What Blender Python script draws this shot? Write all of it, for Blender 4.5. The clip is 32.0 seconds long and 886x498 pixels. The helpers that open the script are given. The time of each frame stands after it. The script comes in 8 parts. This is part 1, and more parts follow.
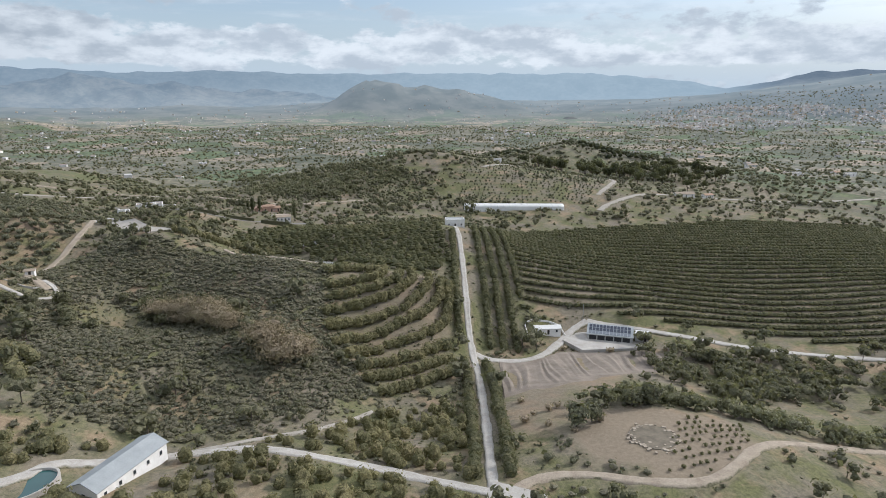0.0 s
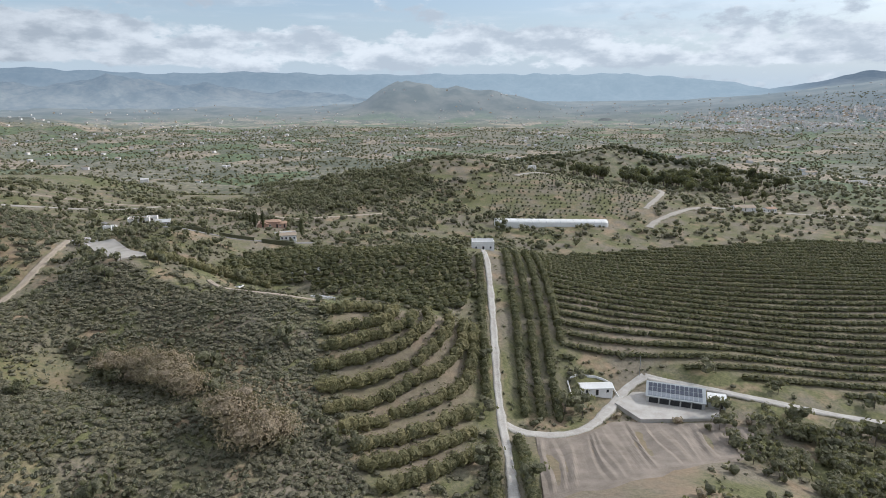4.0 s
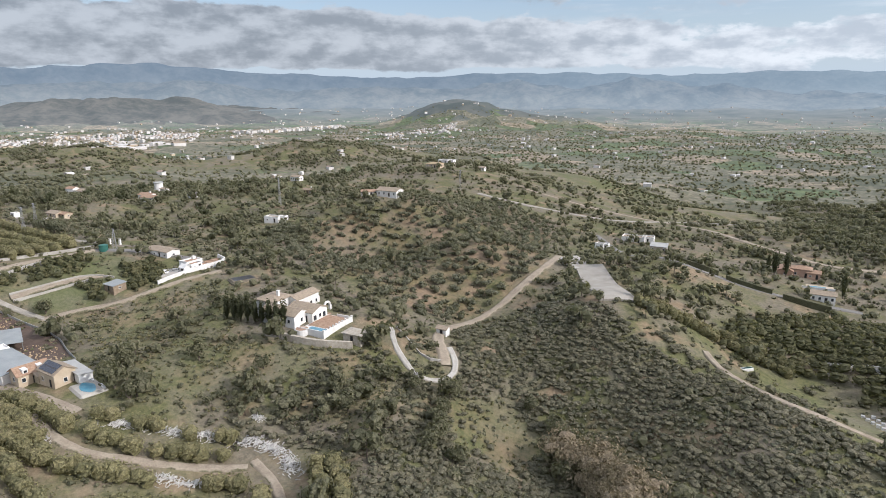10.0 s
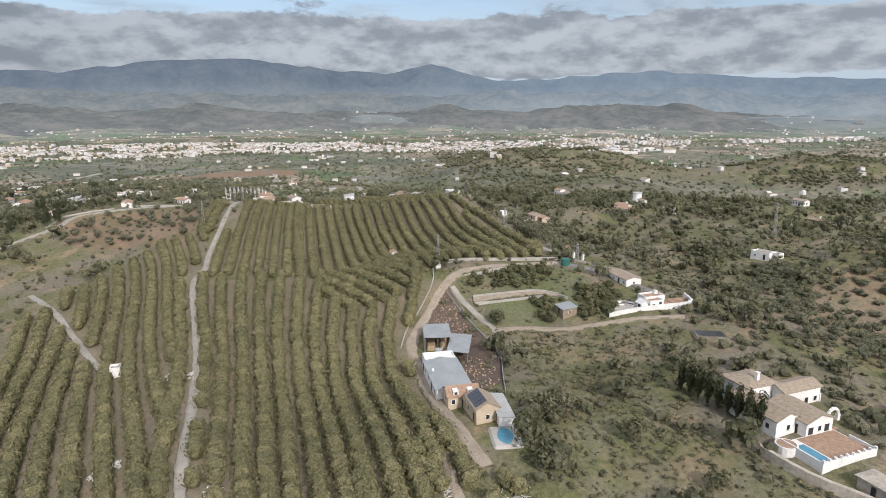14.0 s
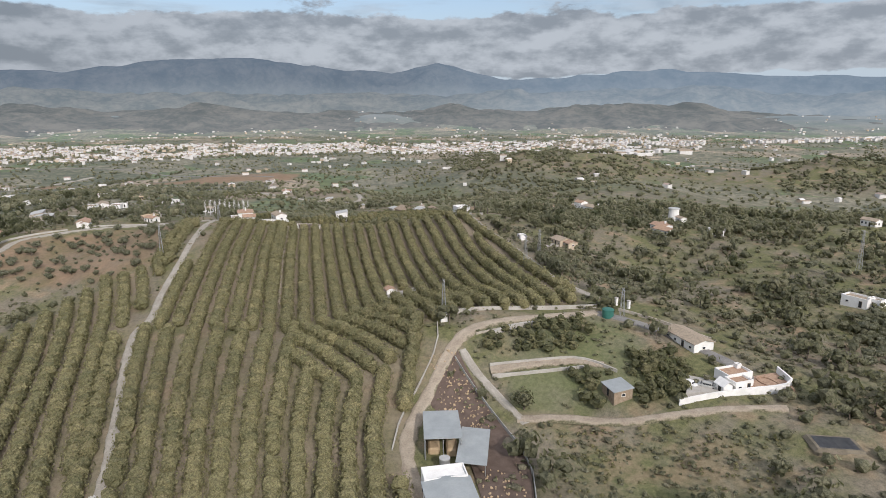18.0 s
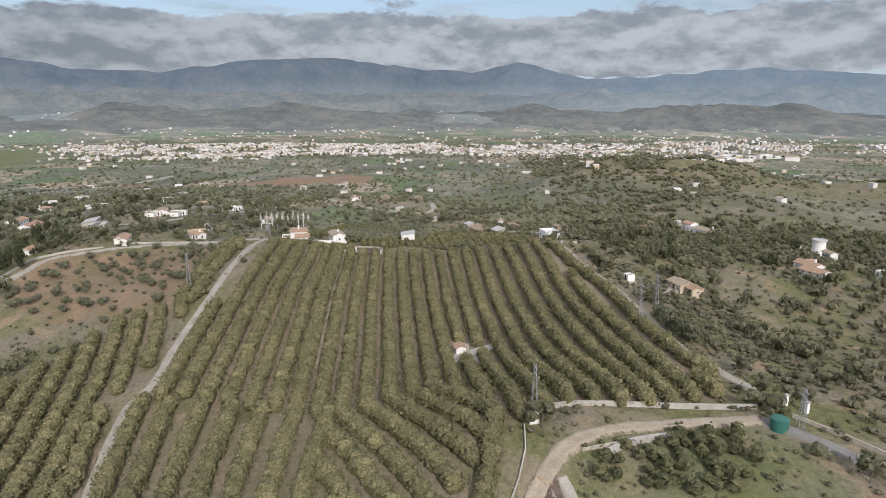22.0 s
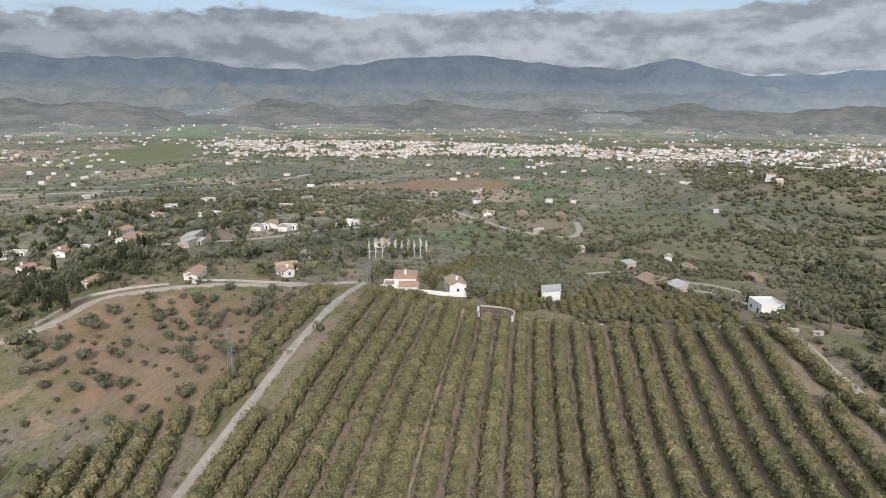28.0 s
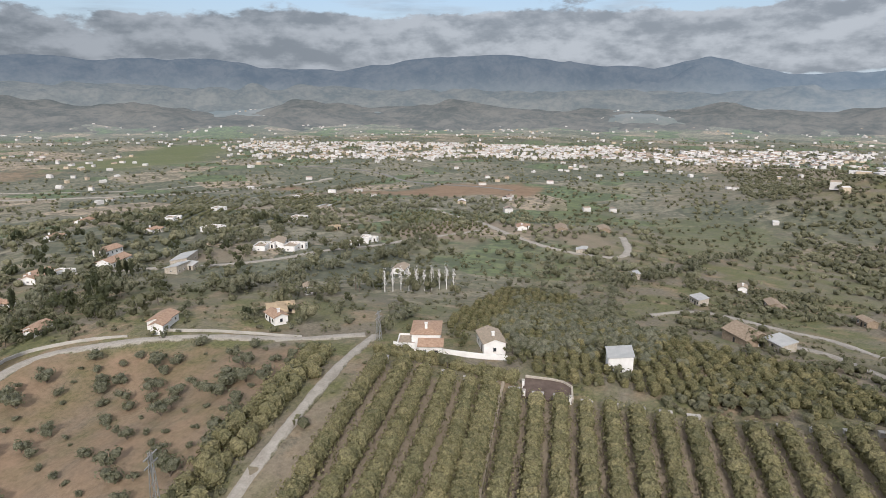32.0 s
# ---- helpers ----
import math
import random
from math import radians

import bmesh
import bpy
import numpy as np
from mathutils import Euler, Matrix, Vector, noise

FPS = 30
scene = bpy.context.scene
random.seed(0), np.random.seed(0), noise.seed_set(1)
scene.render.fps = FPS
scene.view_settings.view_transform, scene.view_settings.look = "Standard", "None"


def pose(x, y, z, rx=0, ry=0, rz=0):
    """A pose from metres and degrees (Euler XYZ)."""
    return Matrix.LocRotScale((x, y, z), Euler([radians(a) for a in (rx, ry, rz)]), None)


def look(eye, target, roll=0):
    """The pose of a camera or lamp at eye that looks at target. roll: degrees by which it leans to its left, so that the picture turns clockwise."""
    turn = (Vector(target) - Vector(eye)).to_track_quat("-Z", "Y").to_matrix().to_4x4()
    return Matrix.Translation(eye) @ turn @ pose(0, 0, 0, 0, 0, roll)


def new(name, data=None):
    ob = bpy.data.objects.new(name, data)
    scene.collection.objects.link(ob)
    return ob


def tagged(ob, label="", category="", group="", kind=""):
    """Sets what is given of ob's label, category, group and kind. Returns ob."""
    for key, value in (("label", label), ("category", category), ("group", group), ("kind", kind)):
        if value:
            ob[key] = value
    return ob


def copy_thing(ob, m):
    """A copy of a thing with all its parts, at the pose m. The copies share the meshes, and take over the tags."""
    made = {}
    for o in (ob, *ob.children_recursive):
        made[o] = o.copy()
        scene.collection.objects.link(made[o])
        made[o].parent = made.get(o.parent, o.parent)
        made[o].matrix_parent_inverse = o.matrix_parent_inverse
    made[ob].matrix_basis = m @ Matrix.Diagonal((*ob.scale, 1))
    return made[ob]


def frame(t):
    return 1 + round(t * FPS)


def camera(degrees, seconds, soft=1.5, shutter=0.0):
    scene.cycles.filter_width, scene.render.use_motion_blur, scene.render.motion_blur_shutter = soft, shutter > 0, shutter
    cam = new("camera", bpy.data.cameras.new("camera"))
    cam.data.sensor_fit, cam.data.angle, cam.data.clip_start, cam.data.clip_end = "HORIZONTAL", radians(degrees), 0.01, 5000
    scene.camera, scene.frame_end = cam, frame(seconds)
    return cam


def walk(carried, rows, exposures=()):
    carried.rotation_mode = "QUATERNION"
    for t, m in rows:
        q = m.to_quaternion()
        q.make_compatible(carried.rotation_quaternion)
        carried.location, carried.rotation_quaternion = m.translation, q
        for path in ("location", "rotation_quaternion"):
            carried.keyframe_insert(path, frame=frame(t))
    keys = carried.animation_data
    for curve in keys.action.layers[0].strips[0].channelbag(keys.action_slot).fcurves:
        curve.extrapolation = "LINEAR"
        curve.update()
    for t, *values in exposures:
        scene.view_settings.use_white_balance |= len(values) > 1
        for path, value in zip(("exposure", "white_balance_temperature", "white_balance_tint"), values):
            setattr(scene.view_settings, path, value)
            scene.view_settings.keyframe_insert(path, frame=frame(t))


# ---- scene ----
# seconds, place in metres, heading, tilt and lean in degrees
PATH = [
    (0, -0.00, 0.00, 100.00, 0.00, -13.92, -0.11),
    (0.5, 0.27, 5.88, 100.08, 0.02, -13.94, -0.04),
    (1, 0.65, 12.00, 100.13, 0.05, -13.93, -0.08),
    (1.5, 0.83, 18.58, 100.31, 0.04, -13.92, -0.12),
    (2, 0.95, 25.09, 100.65, 0.02, -13.94, -0.18),
    (2.5, 1.10, 31.83, 100.85, -0.02, -13.93, -0.16),
    (4.5, 2.42, 59.55, 100.16, 6.15, -13.77, -0.04),
    (5, 1.67, 65.47, 100.55, 10.80, -13.86, -0.04),
    (5.5, 0.04, 71.33, 100.80, 16.05, -13.96, -0.10),
    (6, -1.90, 76.79, 100.89, 23.02, -13.99, -0.10),
    (6.5, -4.14, 81.65, 101.21, 30.40, -14.03, -0.10),
    (7, -6.69, 86.04, 101.62, 35.50, -14.07, -0.28),
    (7.5, -10.04, 90.48, 101.59, 36.02, -14.00, -0.21),
    (8, -14.44, 95.23, 101.55, 44.07, -14.02, -0.16),
    (8.5, -18.86, 100.00, 101.48, 44.56, -14.00, -0.16),
    (9, -23.29, 104.64, 101.26, 44.54, -13.92, -0.16),
    (9.5, -27.65, 109.50, 101.43, 44.53, -13.89, -0.05),
    (10, -32.30, 114.06, 101.41, 46.74, -13.80, 0.00),
    (10.5, -37.22, 117.94, 101.41, 56.00, -13.81, 0.07),
    (11, -42.04, 121.78, 101.12, 63.25, -13.75, 0.16),
    (11.5, -47.24, 124.91, 100.89, 65.76, -13.63, 0.30),
    (12, -52.99, 127.79, 100.97, 65.79, -13.56, 0.39),
    (12.5, -58.76, 130.43, 100.95, 68.53, -13.49, 0.40),
    (13, -64.52, 131.73, 100.55, 80.29, -13.33, 0.16),
    (13.5, -69.62, 132.23, 100.65, 89.41, -13.32, 0.09),
    (14, -75.13, 132.46, 100.68, 89.34, -13.15, 0.18),
    (14.5, -81.59, 132.58, 100.60, 89.28, -13.04, 0.30),
    (16.5, -108.68, 133.12, 101.58, 89.18, -13.10, 0.30),
    (17, -115.67, 132.96, 101.89, 89.21, -13.13, 0.34),
    (17.5, -122.43, 132.94, 102.21, 89.98, -13.17, 0.26),
    (18, -129.28, 132.88, 102.59, 89.94, -13.23, 0.28),
    (18.5, -135.93, 132.92, 102.85, 89.92, -13.25, 0.33),
    (19, -142.81, 132.84, 103.15, 90.66, -13.25, 0.26),
    (19.5, -149.59, 132.68, 103.42, 93.77, -13.31, 0.17),
    (20, -156.37, 132.25, 103.78, 96.66, -13.37, 0.13),
    (20.5, -163.11, 131.64, 103.96, 97.28, -13.35, 0.17),
    (21, -170.03, 130.72, 104.06, 97.20, -13.33, 0.17),
    (21.5, -177.08, 129.77, 104.16, 97.10, -13.27, 0.11),
    (22, -183.97, 128.89, 104.23, 97.04, -13.25, 0.08),
    (22.5, -190.77, 128.01, 104.50, 97.00, -13.23, -0.01),
    (23, -197.66, 127.07, 104.76, 98.13, -13.22, -0.15),
    (23.5, -204.07, 126.23, 105.13, 99.45, -13.25, -0.16),
    (24, -210.37, 125.45, 105.89, 101.89, -13.39, -0.25),
    (24.5, -217.18, 124.28, 106.23, 102.01, -13.45, -0.19),
    (25, -224.05, 122.78, 106.48, 101.98, -13.49, -0.22),
    (25.5, -230.91, 121.11, 106.70, 105.00, -13.56, -0.22),
    (27.5, -256.65, 112.83, 106.75, 108.70, -13.52, -0.32),
    (28, -263.00, 110.66, 106.59, 109.69, -13.47, -0.28),
    (28.5, -269.36, 108.30, 106.63, 110.46, -13.52, -0.26),
    (29, -275.68, 106.05, 106.79, 110.48, -13.55, -0.23),
    (29.5, -281.89, 103.70, 106.71, 110.47, -13.53, -0.25),
    (30, -288.34, 101.32, 106.68, 111.41, -13.54, -0.25),
    (30.5, -294.38, 98.99, 106.54, 113.89, -13.54, -0.08),
    (31, -300.23, 96.75, 106.69, 114.60, -13.54, 0.00),
    (31.5, -305.98, 94.46, 106.88, 114.59, -13.53, -0.02),
    (32, -311.75, 91.58, 106.93, 112.20, -13.47, -0.08),
]
cam = camera(70.9, 32.0, 0.9)
walk(cam, [(t, pose(x, y, z, 90 + tilt, lean, yaw)) for t, x, y, z, yaw, tilt, lean in PATH],
     [(0, 0.0, 5850, 12), (5, 0.0, 5850, 12), (8, 0.10, 5920, 13), (10, 0.10, 5980, 14), (14, 0.01, 6080, 14), (20, -0.06, 6100, 14), (32, -0.04, 6130, 14)])

# ---- sky, sun ----
SUN_FROM = Vector((1.0, 0.42, 0.68)).normalized()
sun_high = math.asin(SUN_FROM.z)
sun_round = math.atan2(SUN_FROM.x, SUN_FROM.y)
lamp = bpy.data.lights.new("sun", "SUN")
lamp.energy, lamp.angle, lamp.color = 3.5, radians(0.8), (1.0, 0.94, 0.85)
sun = new("sun", lamp)
sun.matrix_world = look(tuple(SUN_FROM * 50), (0, 0, 0))

world = bpy.data.worlds.new("sky")
scene.world = world
world.use_nodes = True
wt = world.node_tree
wt.nodes.clear()


def wnode(kind, **values):
    n = wt.nodes.new(kind)
    for k, v in values.items():
        n.inputs[k].default_value = v
    return n


def wmath(op, a, b=None, clamp=False):
    n = wt.nodes.new("ShaderNodeMath")
    n.operation, n.use_clamp = op, clamp
    for i, v in enumerate((a, b)):
        if v is None:
            continue
        if isinstance(v, (int, float)):
            n.inputs[i].default_value = v
        else:
            wt.links.new(v, n.inputs[i])
    return n.outputs[0]


def wramp(value, a, b):
    n = wt.nodes.new("ShaderNodeMapRange")
    n.interpolation_type = "SMOOTHSTEP"
    n.inputs["From Min"].default_value, n.inputs["From Max"].default_value = a, b
    wt.links.new(value, n.inputs["Value"])
    return n.outputs["Result"]


def wmix(factor, a, b):
    n = wt.nodes.new("ShaderNodeMix")
    n.data_type = "RGBA"
    for i, v in ((0, factor), (6, a), (7, b)):
        if isinstance(v, (tuple, float)):
            n.inputs[i].default_value = v
        else:
            wt.links.new(v, n.inputs[i])
    return n.outputs[2]


sky = wt.nodes.new("ShaderNodeTexSky")
sky.sky_type, sky.sun_disc = "NISHITA", False
sky.sun_elevation, sky.sun_rotation = sun_high, sun_round
sky.air_density, sky.dust_density, sky.ozone_density = 1.0, 2.0, 1.0
where = wt.nodes.new("ShaderNodeTexCoord").outputs["Generated"]
split = wt.nodes.new("ShaderNodeSeparateXYZ")
wt.links.new(where, split.inputs[0])
high = split.outputs["Z"]


def cloud_noise(stretch, scale, detail, shift):
    m = wt.nodes.new("ShaderNodeMapping")
    m.inputs["Scale"].default_value = (1, 1, stretch)
    m.inputs["Location"].default_value = shift
    wt.links.new(where, m.inputs["Vector"])
    n = wnode("ShaderNodeTexNoise", Scale=scale, Detail=detail, Roughness=0.58)
    wt.links.new(m.outputs[0], n.inputs["Vector"])
    return n.outputs["Fac"]


# a bank of heaped cloud low over the mountains, thickest in the west; broken cloud overhead is added for fill
heap = cloud_noise(2.4, 9.5, 12.0, (0.3, 0.1, 0.0))
under = cloud_noise(2.4, 9.5, 10.0, (0.3, 0.1, -0.040))
puff = cloud_noise(2.0, 26.0, 8.0, (0.5, 0.3, 0.1))
layer = cloud_noise(9.0, 4.0, 5.0, (0.1, 0.8, 0.4))
streak = cloud_noise(10.0, 3.0, 8.0, (0.7, 0.2, 0.3))
fill_deck = cloud_noise(1.0, 2.2, 8.0, (0.1, 0.5, 0.2))
west = wramp(wmath("MULTIPLY", split.outputs["X"], -1.0), 0.25, 0.95)
roof_line = wmath("ADD", 0.100, wmath("MULTIPLY", west, 0.026))
low = wmath("MULTIPLY", wramp(high, 0.034, 0.050), wramp(wmath("SUBTRACT", roof_line, high), -0.012, 0.022))
more = wmath("MULTIPLY", low, wmath("ADD", 0.15, wmath("MULTIPLY", west, 0.20)))
lumpy = wmath("ADD", wmath("MULTIPLY", heap, 0.75), wmath("MULTIPLY", puff, 0.25))
cover = wramp(wmath("ADD", lumpy, more), 0.545, 0.635)
# unseen cloud above the view, added to raise the fill light
fill_cloud = wmath("MULTIPLY", wramp(fill_deck, 0.38, 0.52), wramp(high, 0.15, 0.30))
thin = wmath("MULTIPLY", wramp(streak, 0.50, 0.68), wmath("MULTIPLY", wramp(high, 0.07, 0.10), 0.50))
cover = wmath("MAXIMUM", cover, wmath("MAXIMUM", thin, fill_cloud), True)
grey = wmix(west, (0.52, 0.57, 0.60, 1), (0.275, 0.302, 0.322, 1))
south = wramp(wmath("MULTIPLY", split.outputs["Y"], -1.0), 0.20, 0.85)
pale = wmix(west, (0.84, 0.87, 0.86, 1), (0.52, 0.55, 0.56, 1))
belly = wmath("ADD", wmath("SUBTRACT", heap, under), wmath("MULTIPLY", wmath("SUBTRACT", puff, 0.5), -0.55))
belly = wmath("ADD", belly, wmath("MULTIPLY", wmath("SUBTRACT", layer, 0.5), 0.40))
belly = wmath("ADD", belly, wmath("MULTIPLY", wmath("SUBTRACT", heap, 0.5), 0.45))
pale = wmix(south, pale, (0.37, 0.395, 0.41, 1))
grey = wmix(south, grey, (0.185, 0.208, 0.225, 1))
white = wmix(wramp(belly, -0.20, 0.22), pale, grey)
# the added overhead cloud is made brighter than the bank in view
white = wmix(wramp(high, 0.15, 0.32), white, (1.12, 1.14, 1.15, 1))
scaled = wt.nodes.new("ShaderNodeVectorMath")
scaled.operation = "SCALE"
scaled.inputs["Scale"].default_value = 0.14
wt.links.new(sky.outputs[0], scaled.inputs[0])
hazy = wmix(wramp(high, 0.22, -0.02), scaled.outputs[0], (0.56, 0.65, 0.70, 1))
both = wmix(wmath("MULTIPLY", cover, 0.93), hazy, white)
back = wnode("ShaderNodeBackground", Strength=1.0)
wt.links.new(both, back.inputs["Color"])
out = wt.nodes.new("ShaderNodeOutputWorld")
wt.links.new(back.outputs[0], out.inputs["Surface"])


# ---- materials ----
class Nodes:
    """A material with a Principled shader, and short ways to wire its nodes."""

    def __init__(self, name, rough=0.9, metal=0.0, spec=0.3):
        self.m = bpy.data.materials.new(name)
        self.m.use_nodes = True
        self.t = self.m.node_tree
        self.p = self.t.nodes["Principled BSDF"]
        self.p.inputs["Roughness"].default_value = rough
        self.p.inputs["Metallic"].default_value = metal
        self.p.inputs["Specular IOR Level"].default_value = spec

    def put(self, socket, v):
        if isinstance(v, (int, float, tuple)):
            socket.default_value = v if not isinstance(v, tuple) or len(v) != 3 or socket.type != "RGBA" else (*v, 1)
        else:
            self.t.links.new(v, socket)

    def place(self):
        return self.t.nodes.new("ShaderNodeNewGeometry").outputs["Position"]

    def island(self):
        return self.t.nodes.new("ShaderNodeNewGeometry").outputs["Random Per Island"]

    def object_random(self):
        return self.t.nodes.new("ShaderNodeObjectInfo").outputs["Random"]

    def attr(self, name):
        n = self.t.nodes.new("ShaderNodeAttribute")
        n.attribute_name = name
        return n

    def noise(self, scale, detail=4.0, rough=0.55, vector=None):
        n = self.t.nodes.new("ShaderNodeTexNoise")
        n.inputs["Scale"].default_value, n.inputs["Detail"].default_value = scale, detail
        n.inputs["Roughness"].default_value = rough
        self.t.links.new(vector or self.place(), n.inputs["Vector"])
        return n.outputs["Fac"]

    def ramp(self, v, a, b, lo=0.0, hi=1.0):
        n = self.t.nodes.new("ShaderNodeMapRange")
        self.put(n.inputs["Value"], v)
        for k, x in (("From Min", a), ("From Max", b), ("To Min", lo), ("To Max", hi)):
            n.inputs[k].default_value = x
        return n.outputs["Result"]

    def math(self, op, a, b=0.0):
        n = self.t.nodes.new("ShaderNodeMath")
        n.operation = op
        self.put(n.inputs[0], a), self.put(n.inputs[1], b)
        return n.outputs[0]

    def mix(self, f, a, b, how="MIX"):
        n = self.t.nodes.new("ShaderNodeMix")
        n.data_type, n.blend_type = "RGBA", how
        self.put(n.inputs[0], f), self.put(n.inputs[6], a), self.put(n.inputs[7], b)
        return n.outputs[2]

    def color(self, v):
        self.put(self.p.inputs["Base Color"], v)
        return self

    def bump(self, v, strength=0.3, distance=0.05):
        n = self.t.nodes.new("ShaderNodeBump")
        n.inputs["Strength"].default_value, n.inputs["Distance"].default_value = strength, distance
        self.put(n.inputs["Height"], v)
        self.t.links.new(n.outputs[0], self.p.inputs["Normal"])
        return self


def plain(name, a, b, scale=1.0, rough=0.85, metal=0.0, spec=0.3, bump=0.2, fine=12.0):
    """Two colours that vary at a coarse and a fine scale."""
    n = Nodes(name, rough, metal, spec)
    coarse, grain = n.noise(scale), n.noise(scale * fine, 3)
    n.color(n.mix(n.ramp(n.math("ADD", n.math("MULTIPLY", coarse, 0.65), n.math("MULTIPLY", grain, 0.35)), 0.35, 0.65), a, b))
    return n.bump(grain, bump).m


def foliage(name, dark, mid, light, rough=0.75):
    """Leaves whose colour differs from clump to clump and from plant to plant, and lightens towards the crown's top
    (the tint attribute).
    """
    n = Nodes(name, rough, 0.0, 0.2)
    leaf = n.island()
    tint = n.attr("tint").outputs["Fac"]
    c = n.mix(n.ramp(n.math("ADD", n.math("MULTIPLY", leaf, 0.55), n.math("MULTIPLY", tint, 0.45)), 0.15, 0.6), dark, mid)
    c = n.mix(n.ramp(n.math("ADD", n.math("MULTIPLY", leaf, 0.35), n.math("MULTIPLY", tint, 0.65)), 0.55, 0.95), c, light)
    c = n.mix(n.ramp(n.noise(0.02, 3), 0.4, 0.6), c, n.mix(0.25, c, (0.09, 0.085, 0.05)))
    # noise paints shaded gaps and brightly lit leaf spots into the colour
    dapple = n.math("ADD", n.math("MULTIPLY", n.noise(2.6, 3, 0.7), 0.6), n.math("MULTIPLY", n.noise(8.0, 2), 0.4))
    c = n.mix(n.ramp(dapple, 0.42, 0.56), n.mix(0.58, c, (0.016, 0.016, 0.009)), n.mix(1.0, c, (1.42, 1.38, 1.26), "MULTIPLY"))
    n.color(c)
    n.bump(dapple, 0.6, 0.35)
    # light also comes through the leaves
    thru, both = n.t.nodes.new("ShaderNodeBsdfTranslucent"), n.t.nodes.new("ShaderNodeMixShader")
    n.put(thru.inputs["Color"], n.mix(0.5, c, (0.30, 0.30, 0.08)))
    both.inputs[0].default_value = 0.35
    end = n.t.nodes["Material Output"]
    n.t.links.new(n.p.outputs[0], both.inputs[1])
    n.t.links.new(thru.outputs[0], both.inputs[2])
    n.t.links.new(both.outputs[0], end.inputs["Surface"])
    return n.m


MAT = {}
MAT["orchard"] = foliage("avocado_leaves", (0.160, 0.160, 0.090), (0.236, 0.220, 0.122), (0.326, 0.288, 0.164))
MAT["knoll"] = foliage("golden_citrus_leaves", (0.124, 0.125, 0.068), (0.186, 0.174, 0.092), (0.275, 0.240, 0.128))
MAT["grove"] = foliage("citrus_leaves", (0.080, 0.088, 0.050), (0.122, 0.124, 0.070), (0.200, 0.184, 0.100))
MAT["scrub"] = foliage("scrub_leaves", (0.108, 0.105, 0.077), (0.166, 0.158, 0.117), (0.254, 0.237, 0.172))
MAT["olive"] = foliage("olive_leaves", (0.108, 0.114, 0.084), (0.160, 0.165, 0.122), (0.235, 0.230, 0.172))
# a darker set of the olive tones, for hillside and garden plants
MAT["maquis"] = foliage("dark_scrub_leaves", (0.092, 0.096, 0.063), (0.148, 0.149, 0.100), (0.232, 0.222, 0.152))
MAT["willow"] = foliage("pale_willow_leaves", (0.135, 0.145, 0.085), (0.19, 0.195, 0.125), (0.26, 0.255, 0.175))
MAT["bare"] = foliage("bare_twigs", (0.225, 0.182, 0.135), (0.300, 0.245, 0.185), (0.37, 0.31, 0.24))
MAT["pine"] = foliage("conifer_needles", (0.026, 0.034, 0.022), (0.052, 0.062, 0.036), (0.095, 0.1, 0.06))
# kept paler: haze over the far trees is mixed into the leaf colour
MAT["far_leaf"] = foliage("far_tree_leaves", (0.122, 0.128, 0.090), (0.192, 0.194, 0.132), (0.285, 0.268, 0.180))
MAT["bark"] = plain("bark", (0.09, 0.07, 0.05), (0.17, 0.14, 0.11), 2.0)


def road(name, a, b, ragged=1.0):
    """A track whose edges, and here and there its middle, are lost under weeds."""
    n = Nodes(name, 0.95, 0.0, 0.2)
    grain, patch = n.noise(2.5, 4, 0.65), n.noise(0.35, 4)
    c = n.mix(n.ramp(n.math("ADD", n.math("MULTIPLY", grain, 0.5), n.math("MULTIPLY", patch, 0.5)), 0.38, 0.62), a, b)
    weeds = n.mix(n.ramp(grain, 0.4, 0.6), (0.075, 0.073, 0.042), (0.175, 0.155, 0.095))
    side = n.attr("side").outputs["Fac"]
    lost = n.ramp(n.math("ADD", side, n.math("MULTIPLY", n.math("SUBTRACT", patch, 0.5), 1.2 * ragged)), 0.72, 0.92)
    n.color(n.mix(lost, c, weeds))
    return n.bump(grain, 0.4, 0.1).m


MAT["road_concrete"] = road("pale_concrete_road", (0.31, 0.285, 0.245), (0.44, 0.415, 0.37), 0.5)
MAT["road_dirt"] = road("dirt_track_with_weeds", (0.24, 0.195, 0.145), (0.37, 0.315, 0.24))
MAT["road_gravel"] = road("gravel_track_with_weeds", (0.25, 0.225, 0.185), (0.37, 0.34, 0.29))
MAT["road_asphalt"] = road("worn_asphalt", (0.15, 0.14, 0.13), (0.23, 0.22, 0.20), 0.5)
MAT["concrete"] = plain("pale_concrete", (0.31, 0.285, 0.245), (0.44, 0.415, 0.37), 0.25)
MAT["dirt"] = plain("dirt_track", (0.26, 0.215, 0.16), (0.38, 0.325, 0.25), 0.2)
MAT["gravel"] = plain("pale_gravel", (0.27, 0.245, 0.205), (0.38, 0.35, 0.30), 0.2)
MAT["white"] = plain("whitewash", (0.62, 0.60, 0.56), (0.76, 0.74, 0.71), 0.5, 0.9)
MAT["far_white"] = plain("sunlit_far_walls", (0.46, 0.44, 0.41), (0.69, 0.66, 0.625), 0.05)
MAT["far_tile"] = plain("far_clay_roofs", (0.26, 0.19, 0.15), (0.38, 0.30, 0.25), 0.05)
MAT["cream"] = plain("cream_render", (0.42, 0.34, 0.24), (0.52, 0.43, 0.32), 0.5)
MAT["pink"] = plain("terracotta_render", (0.40, 0.26, 0.19), (0.50, 0.34, 0.25), 0.5)
MAT["tile"] = plain("clay_roof_tiles", (0.24, 0.15, 0.095), (0.40, 0.275, 0.19), 1.6, 0.85)
MAT["old_tile"] = plain("weathered_roof_tiles", (0.22, 0.175, 0.125), (0.37, 0.30, 0.22), 1.6, 0.85)
